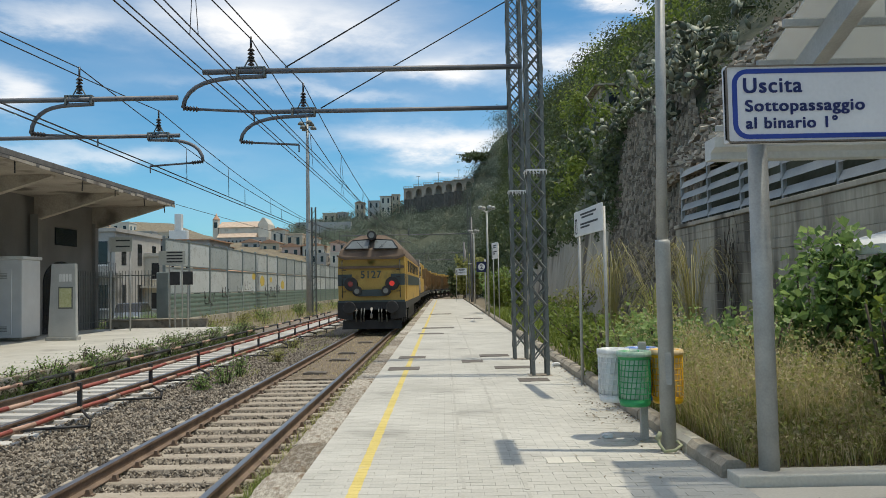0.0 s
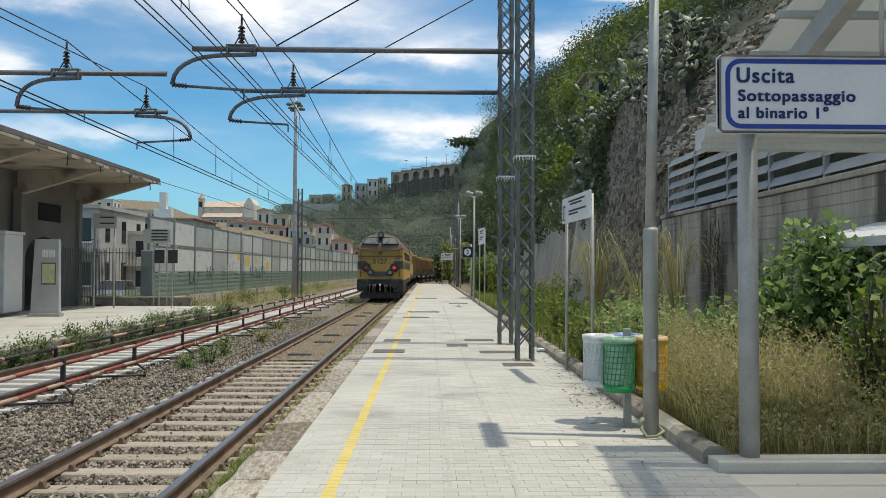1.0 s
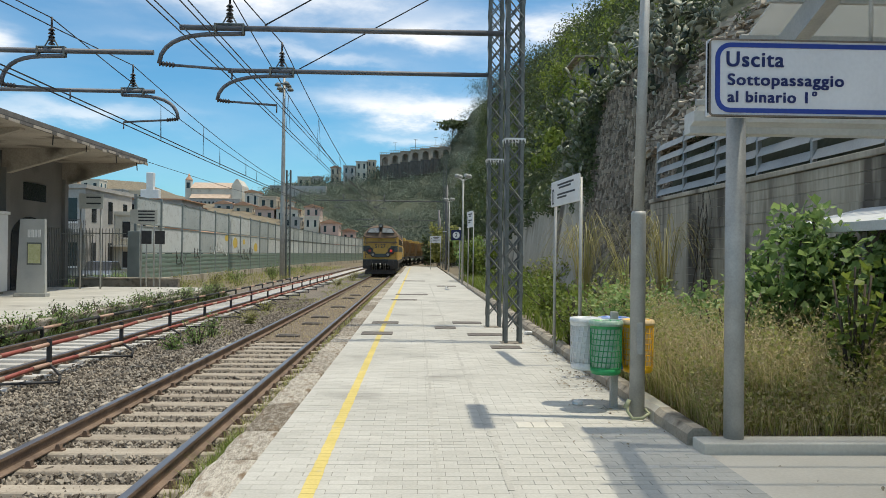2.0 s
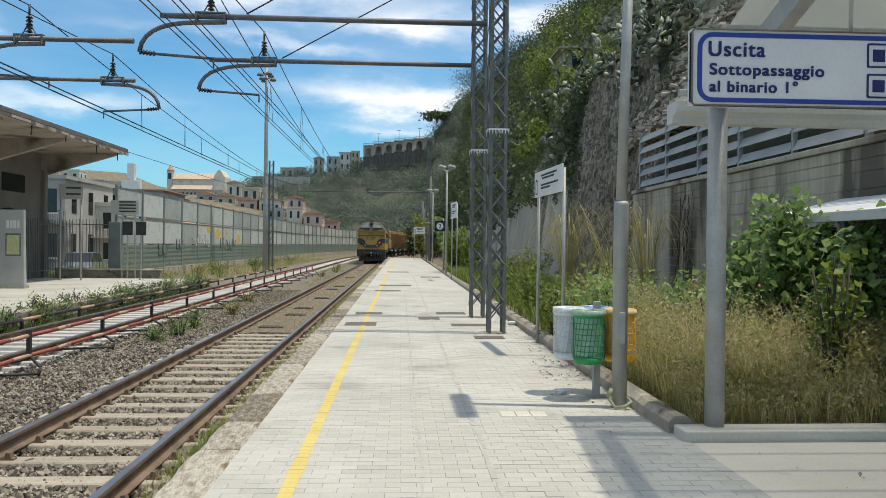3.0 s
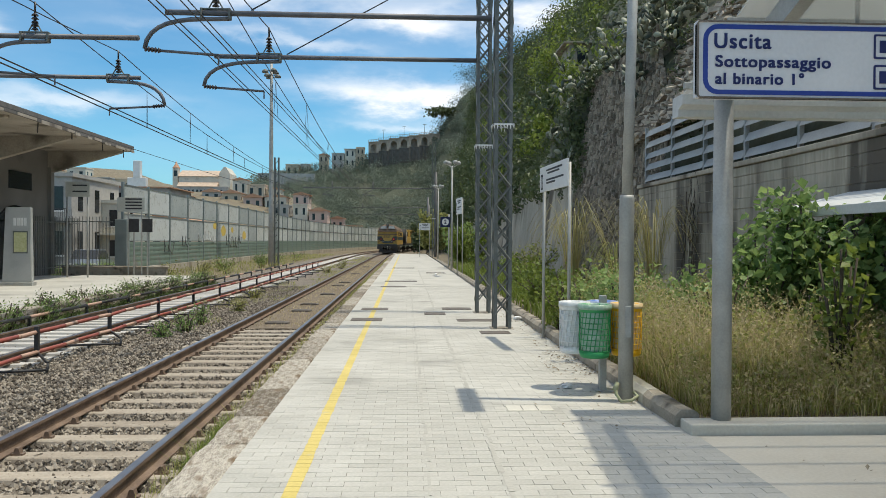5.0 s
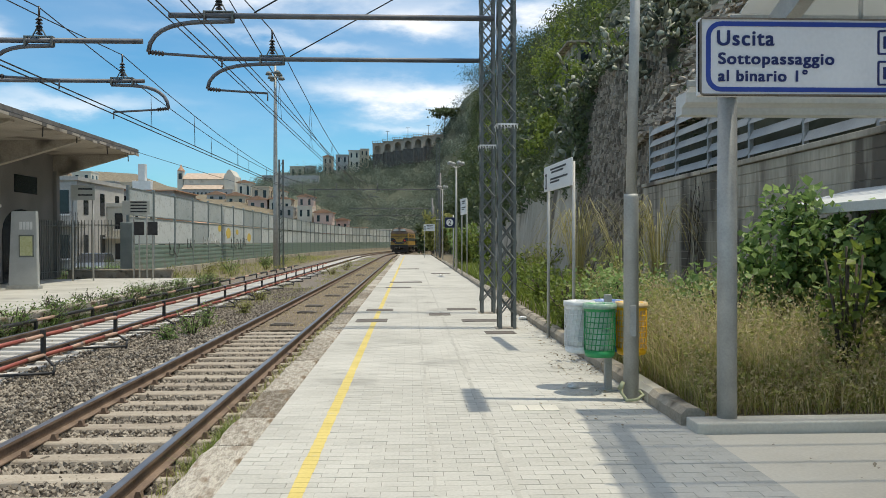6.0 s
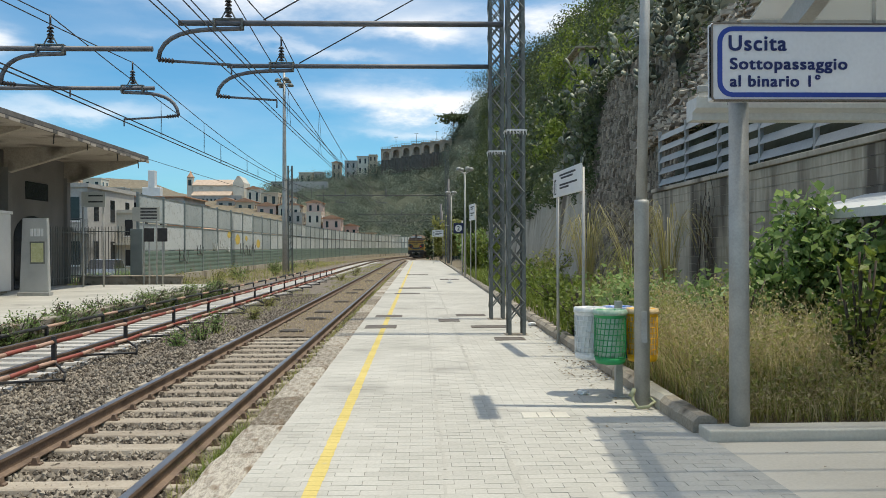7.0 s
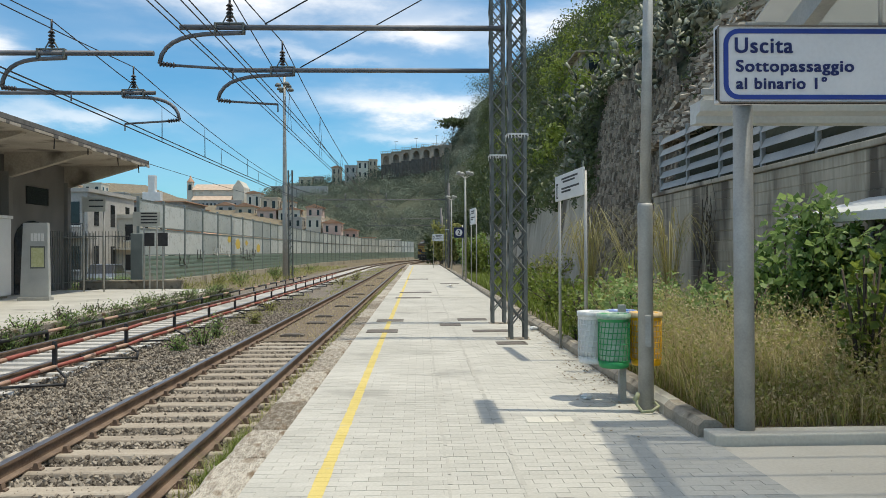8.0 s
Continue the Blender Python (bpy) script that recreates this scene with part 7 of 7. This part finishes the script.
# ---- the train ----
M_lyellow = surface("loco_yellow", (0.44, 0.27, 0.055), (0.62, 0.41, 0.10), 1.2, 20, 0.55, 0.1, stain=(0.22, 0.13, 0.05), stain_scale=1.1, stain_at=0.60)
M_lgreen = surface("loco_dark_green", (0.035, 0.05, 0.05), (0.07, 0.09, 0.09), 2, 20, 0.5, 0.1)
M_lroof = surface("loco_roof_brown", (0.11, 0.078, 0.055), (0.22, 0.155, 0.11), 1.5, 20, 0.85, 0.2)
M_lskirt = surface("loco_skirt", (0.018, 0.018, 0.019), (0.05, 0.048, 0.045), 3, 30, 0.7, 0.2)
# windscreen base colour is lifted to grey to paint the sky reflected in it
M_lglass = surface("cab_glass_reflection", (0.08, 0.095, 0.10), (0.15, 0.17, 0.175), 1, 6, 0.3, 0)
M_lamp_red = glow("tail_lamp_red", (0.70, 0.05, 0.035), 0.3)
M_lamp_dim = surface("tail_lamp_dim", (0.20, 0.03, 0.025), (0.32, 0.06, 0.05), 4, 30, 0.25, 0)
M_lens = surface("lamp_lens", (0.16, 0.16, 0.15), (0.30, 0.30, 0.28), 5, 30, 0.2, 0)
M_orange = surface("wagon_orange", (0.20, 0.115, 0.045), (0.33, 0.205, 0.085), 1.2, 15, 0.6, 0.2, stain=(0.25, 0.13, 0.06), stain_scale=0.9, stain_at=0.58)


def wheelset(parent, y, r=0.5):
    bm = bmesh.new()
    for x in (-0.75, 0.75):
        s = 1 if x > 0 else -1
        rod(bm, (x - 0.07 * s, y, r - 0.3), (x + 0.07 * s, y, r - 0.3), r, n=18)
        rod(bm, (x + 0.07 * s, y, r - 0.3), (x + 0.22 * s, y, r - 0.3), 0.14, n=10)
    rod(bm, (-0.75, y, r - 0.3), (0.75, y, r - 0.3), 0.09, n=8)
    part("wheelset", bm, M_lskirt, parent)


def locomotive():
    t = thing("locomotive", pose(0, 0, 0), "dirty yellow and dark green diesel locomotive with a brown roof", "locomotive")
    L, z0 = 19.5, -0.3
    # body: cross section over the length, with a raked cab front at each end
    sec = [(-1.38, 1.25), (1.38, 1.25), (1.40, 2.4), (1.38, 3.15), (1.30, 3.45), (1.0, 3.85), (0.55, 4.08), (0, 4.14), (-0.55, 4.08), (-1.0, 3.85), (-1.30, 3.45), (-1.38, 3.15), (-1.40, 2.4)]
    def rake(z, e):
        b = 0.0 if z < 3.2 else (0.14 if z < 3.5 else 0.14 + (z - 3.45) * 1.35)
        return b
    bm = bmesh.new()
    rings = []
    stations = [0, 0.15, 1.4, 2.0, L - 2.0, L - 1.4, L - 0.15, L]
    for s in stations:
        ring = []
        for x, z in sec:
            if s in (0, L):
                yy = rake(z, 0) + 0.10 * (abs(x) / 1.4) ** 3
                yy = yy if s == 0 else L - yy
            elif s in (0.15, L - 0.15):
                yy = max(0.15, rake(z, 0) + 0.18)
                yy = yy if s < 1 else L - yy
            else:
                yy = s
            ring.append(bm.verts.new((x, yy, z + z0)))
        rings.append(ring)
    n = len(sec)
    for a, b in zip(rings, rings[1:]):
        for i in range(n):
            j = (i + 1) % n
            f = bm.faces.new((a[i], a[j], b[j], b[i]))
            zm = (sec[i][1] + sec[j][1]) / 2
            f.material_index = 1 if zm > 3.2 else 0
    for ring in (rings[0], rings[-1]):
        lo = bm.faces.new([ring[i] for i in (0, 1, 2, 3, 11, 12)])
        mid = bm.faces.new([ring[i] for i in (3, 4, 10, 11)])
        hi = bm.faces.new([ring[i] for i in (4, 5, 6, 7, 8, 9, 10)])
        mid.material_index = hi.material_index = 1
    bmesh.ops.recalc_face_normals(bm, faces=bm.faces)
    body = part("body", bm, [M_lyellow, M_lroof], t)
    # brow that overhangs the nose
    bm = bmesh.new()
    prism(bm, [(-1.42, 3.16), (-1.1, 3.04), (1.1, 3.04), (1.42, 3.16), (1.42, 3.24), (1.1, 3.14), (-1.1, 3.14), (-1.42, 3.24)], "y", -0.10, 0.2)
    part("brow", bm, M_lroof, body).location.z = z0
    bm = bmesh.new()
    prism(bm, [(-1.36, 2.66), (1.36, 2.66), (1.36, 2.76), (-1.36, 2.76)], "y", -0.012, 0.05)
    part("trim_band", bm, M_lroof, body, "thin dark trim band").location.z = z0
    bm = bmesh.new()
    for s in (-1, 1):
        box(bm, min(s * 0.82, s * 1.39), max(s * 0.82, s * 1.39), -0.014, 0.05, 1.95, 2.42)
    prism(bm, [(-0.55, 1.50), (0.55, 1.50), (0.62, 1.78), (-0.62, 1.78)], "y", -0.014, 0.04)
    box(bm, -1.39, 1.39, -0.014, 0.05, 1.25, 1.33)
    part("dark_band", bm, M_lgreen, body, "dark green painted band").location.z = z0
    for s in (-1, 1):
        bm = bmesh.new()
        box(bm, 1.40 * s - 0.012, 1.40 * s + 0.012, 0.5, L - 0.5, 1.95, 2.42)
        part("dark_band", bm, M_lgreen, body, "dark green painted band").location.z = z0
        bm = bmesh.new()
        for k in range(7):
            box(bm, 1.40 * s - 0.02, 1.40 * s + 0.02, 3.0 + 2.0 * k, 3.9 + 2.0 * k, 2.55, 3.05)
        part("side_grille", bm, M_lskirt, body).location.z = z0
        bm = bmesh.new()
        box(bm, 1.40 * s - 0.018, 1.40 * s + 0.018, 1.2, 1.9, 1.35, 3.1)
        part("cab_door", bm, M_lyellow, body).location.z = z0
    # windscreens lie on the raked front
    for s in (-1, 1):
        bm = bmesh.new()
        a, b = 0.1 * s, 1.0 * s
        quad = [(a, 3.48), (b * 1.12, 3.48), (b * 0.86, 3.86), (a, 3.92)]
        vs = [bm.verts.new((x, rake(z, 0) + 0.10 * (abs(x) / 1.4) ** 3 - 0.03, z + z0)) for x, z in quad]
        vb = [bm.verts.new((x, rake(z, 0) + 0.15, z + z0)) for x, z in quad]
        bm.faces.new(vs)
        for i in range(4):
            bm.faces.new((vs[i], vb[i], vb[(i + 1) % 4], vs[(i + 1) % 4]))
        bmesh.ops.recalc_face_normals(bm, faces=bm.faces)
        ws = part("windscreen", bm, M_lglass, body)
        bm = bmesh.new()
        ring = [(x, rake(z, 0) + 0.10 * (abs(x) / 1.4) ** 3 - 0.04, z + z0) for x, z in quad]
        for i in range(4):
            rod(bm, ring[i], ring[(i + 1) % 4], 0.028, n=6)
        part("window_frame", bm, M_lskirt, ws)
        bm = bmesh.new()
        rod(bm, (s * 0.35, 0.14, 3.52 + z0), (s * 0.62, 0.42, 3.80 + z0), 0.012, n=5)
        part("wiper", bm, M_black, ws)
    bm = bmesh.new()
    rod(bm, (0, 0.30, 4.06 + z0), (0, 0.75, 4.06 + z0), 0.19, n=18)
    part("top_headlamp", bm, M_lskirt, t)
    bm = bmesh.new()
    rod(bm, (0, 0.28, 4.06 + z0), (0, 0.30, 4.06 + z0), 0.12, n=16)
    part("top_lens", bm, M_lens, t)
    for s in (-1, 1):
        bm = bmesh.new()
        rod(bm, (s * 0.86, -0.10, 2.02 + z0), (s * 0.86, 0.1, 2.02 + z0), 0.27, 0.29, 20)
        rod(bm, (s * 0.60, -0.09, 1.72 + z0), (s * 0.60, 0.1, 1.72 + z0), 0.19, 0.21, 18)
        bez = part("lamp_bezel", bm, M_lskirt, t)
        bm = bmesh.new()
        rod(bm, (s * 0.86, -0.12, 2.02 + z0), (s * 0.86, -0.10, 2.02 + z0), 0.11, n=16)
        part("tail_lamp", bm, M_lamp_red if s > 0 else M_lamp_dim, bez, "red tail lamp")
        bm = bmesh.new()
        rod(bm, (s * 0.60, -0.11, 1.72 + z0), (s * 0.60, -0.09, 1.72 + z0), 0.11, n=16)
        part("white_lamp", bm, M_lens, bez)
        bm = bmesh.new()
        tube(bm, [(s * 1.2, 0.02, 1.45 + z0), (s * 1.2, -0.1, 1.5 + z0), (s * 1.2, -0.1, 2.95 + z0), (s * 1.2, 0.02, 3.0 + z0)], 0.022, 6)
        for k in range(4):
            rod(bm, (s * 1.2, -0.1, 1.7 + 0.3 * k + z0), (s * 1.05, -0.02, 1.7 + 0.3 * k + z0), 0.018, n=5)
        part("handrail", bm, M_lskirt, t)
        # buffers
        bm = bmesh.new()
        rod(bm, (s * 0.875, 0, 1.05 + z0), (s * 0.875, -0.45, 1.05 + z0), 0.1, n=12)
        rod(bm, (s * 0.875, -0.45, 1.05 + z0), (s * 0.875, -0.52, 1.05 + z0), 0.26, 0.24, 18)
        part("buffer", bm, M_lskirt, t)
        bm = bmesh.new()
        prism(bm, [(s * 0.78, 0.5), (s * 1.42, 0.62), (s * 1.42, 1.24), (s * 0.78, 1.24)], "y", 0.0, 0.5)
        part("skirt", bm, M_lskirt, t).location.z = z0
    bm = bmesh.new()
    box(bm, -1.40, 1.40, 0.02, L - 0.02, 0.95 + z0, 1.25 + z0)
    part("frame", bm, M_lskirt, t)
    bm = bmesh.new()
    box(bm, -1.25, 1.25, 6.5, L - 6.5, 0.25 + z0, 0.95 + z0, 0.04)
    part("fuel_tank", bm, M_lskirt, t)
    bm = bmesh.new()
    prism(bm, [(-1.25, 0.14), (1.25, 0.14), (1.2, 0.5), (-1.2, 0.5)], "y", 0.12, 0.2)
    part("plough", bm, M_lskirt, t).location.z = z0
    bm = bmesh.new()
    tube(bm, [(0, 0, 1.0 + z0), (0, -0.25, 0.95 + z0), (0.02, -0.3, 0.75 + z0), (0, -0.2, 0.62 + z0)], 0.05, 8)
    part("coupling", bm, M_galv, t)
    for x in (-0.42, -0.3, 0.3, 0.42, -0.62, 0.62):
        bm = bmesh.new()
        tube(bm, [(x, 0, 1.0 + z0), (x, -0.16, 0.9 + z0), (x * 1.03, -0.2, 0.62 + z0), (x * 1.02, -0.1, 0.45 + z0)], 0.028, 6)
        part("brake_hose", bm, M_galvdark, t)
    for y in (2.4, 4.2, 6.0, L - 6.0, L - 4.2, L - 2.4):
        wheelset(t, y)
    for y in (4.2, L - 4.2):
        bm = bmesh.new()
        for s in (-1, 1):
            box(bm, s * 1.12 - 0.06, s * 1.12 + 0.06, y - 2.5, y + 2.5, 0.35 + z0, 0.62 + z0, 0.02)
            for k in (-1.8, 0, 1.8):
                box(bm, s * 1.15 - 0.1, s * 1.15 + 0.1, y + k - 0.2, y + k + 0.2, 0.3 + z0, 0.75 + z0, 0.02)
        part("bogie_frame", bm, M_lskirt, t)
    ob = fitted("running_number", "5127", -0.44, 2.56 + z0, 0.86, 0.32, -0.016, M_lgreen, t, 0.02)
    bm = bmesh.new()
    prism(bm, [(-0.16, 2.95), (0, 2.88), (0.16, 2.95), (0.05, 2.98), (0, 2.8), (-0.05, 2.98)], "y", -0.02, 0.0)
    part("emblem", bm, M_yellow, t).location.z = z0
    return t


def wagon(kind, label, length):
    t = thing("work_wagon", pose(0, 0, 0), label, "wagon", "wagons of the train")
    bm = bmesh.new()
    box(bm, -1.35, 1.35, 0.3, length - 0.3, 0.75, 1.05, 0.03)
    part("underframe", bm, M_lskirt, t)
    for y in (2.0, 3.8, length - 3.8, length - 2.0):
        wheelset(t, y, 0.45)
    if kind == "machine":
        bm = bmesh.new()
        box(bm, -1.3, 1.3, 6, length - 1, 1.05, 2.2, 0.05)
        part("deck_house", bm, M_lyellow, t)
        bm = bmesh.new()
        box(bm, -1.2, 1.2, length - 5, length - 1.5, 2.2, 3.5, 0.1)
        part("cab", bm, M_lyellow, t)
        bm = bmesh.new()
        rod(bm, (-1.2, 2.4, 2.25), (1.3, 2.4, 2.25), 1.25, n=28)
        drum = part("cable_drum", bm, M_lskirt, t, "dark cable drum with pale spokes")
        for k in range(14):
            a = k * math.pi / 7
            bm = bmesh.new()
            c, q = Vector((1.3, 2.4, 2.25)), Vector((0, math.cos(a), math.sin(a)))
            rod(bm, c + 0.3 * q, c + 1.2 * q, 0.05, 0.075, 5)
            part("spoke", bm, M_soffit, drum)
        bm = bmesh.new()
        box(bm, -1.25, 1.3, 4.4, 6.4, 1.05, 3.3, 0.12)
        part("operator_cab", bm, M_lyellow, t)
        bm = bmesh.new()
        box(bm, -1.0, 1.0, 4.37, 4.41, 2.3, 3.0)
        box(bm, 1.29, 1.33, 4.7, 6.1, 2.3, 3.0)
        part("cab_window", bm, M_pane, t)
        for s in (-1, 1):
            bm = bmesh.new()
            rod(bm, (s * 0.7, 4.8, 3.3), (s * 0.7, 4.8, 3.55), 0.1, n=10)
            part("beacon", bm, M_lens, t)
        bm = bmesh.new()
        tube(bm, [(0.6, 5, 1.1), (0.7, 5.2, 3.2), (0.6, 8, 3.5), (0.4, 11, 2.4)], 0.14, 8)
        part("boom", bm, M_lyellow, t)
    else:
        bm = bmesh.new()
        prism(bm, [(-1.1, 1.05), (1.1, 1.05), (1.4, 1.9), (1.4, 3.1), (-1.4, 3.1), (-1.4, 1.9)], "y", 0.8, length - 0.8)
        part("hopper", bm, M_orange, t)
        for k in range(int(length / 1.6)):
            for s in (-1, 1):
                bm = bmesh.new()
                y = 1.2 + 1.55 * k
                box(bm, s * 1.43 - 0.04, s * 1.43 + 0.04, y, y + 0.12, 1.6, 3.15)
                part("rib", bm, M_orange, t)
        bm = bmesh.new()
        box(bm, -1.1, 1.1, length * 0.4, length * 0.6, 3.1, 3.6, 0.05)
        part("conveyor_hood", bm, M_lyellow, t)
    return t


LOCO = locomotive()
WAGONS = [(wagon("machine", "yellow track machine wagon with a dark drum and a boom", 15.5), 20.6)]
for k in range(6):
    WAGONS.append((wagon("hopper", "orange ribbed hopper wagon of the work train", 14.0), 37.2 + 15.1 * k))


# ---- movement ----
START, SPEED = 32.3, 15.3


def along(s):
    """Pose on the near track, s metres down the line."""
    a = math.degrees(math.atan((s - CURVE_Y) / CURVE_R)) if s > CURVE_Y else 0.0
    return pose(TRACK_1 + bend(s), s, 0, 0, 0, -a)


def motions():
    for vehicle, back in [(LOCO, 0.0)] + WAGONS:
        walk(vehicle, [(0.5 * k, along(START + back + SPEED * 0.5 * k)) for k in range(17)])


motions()
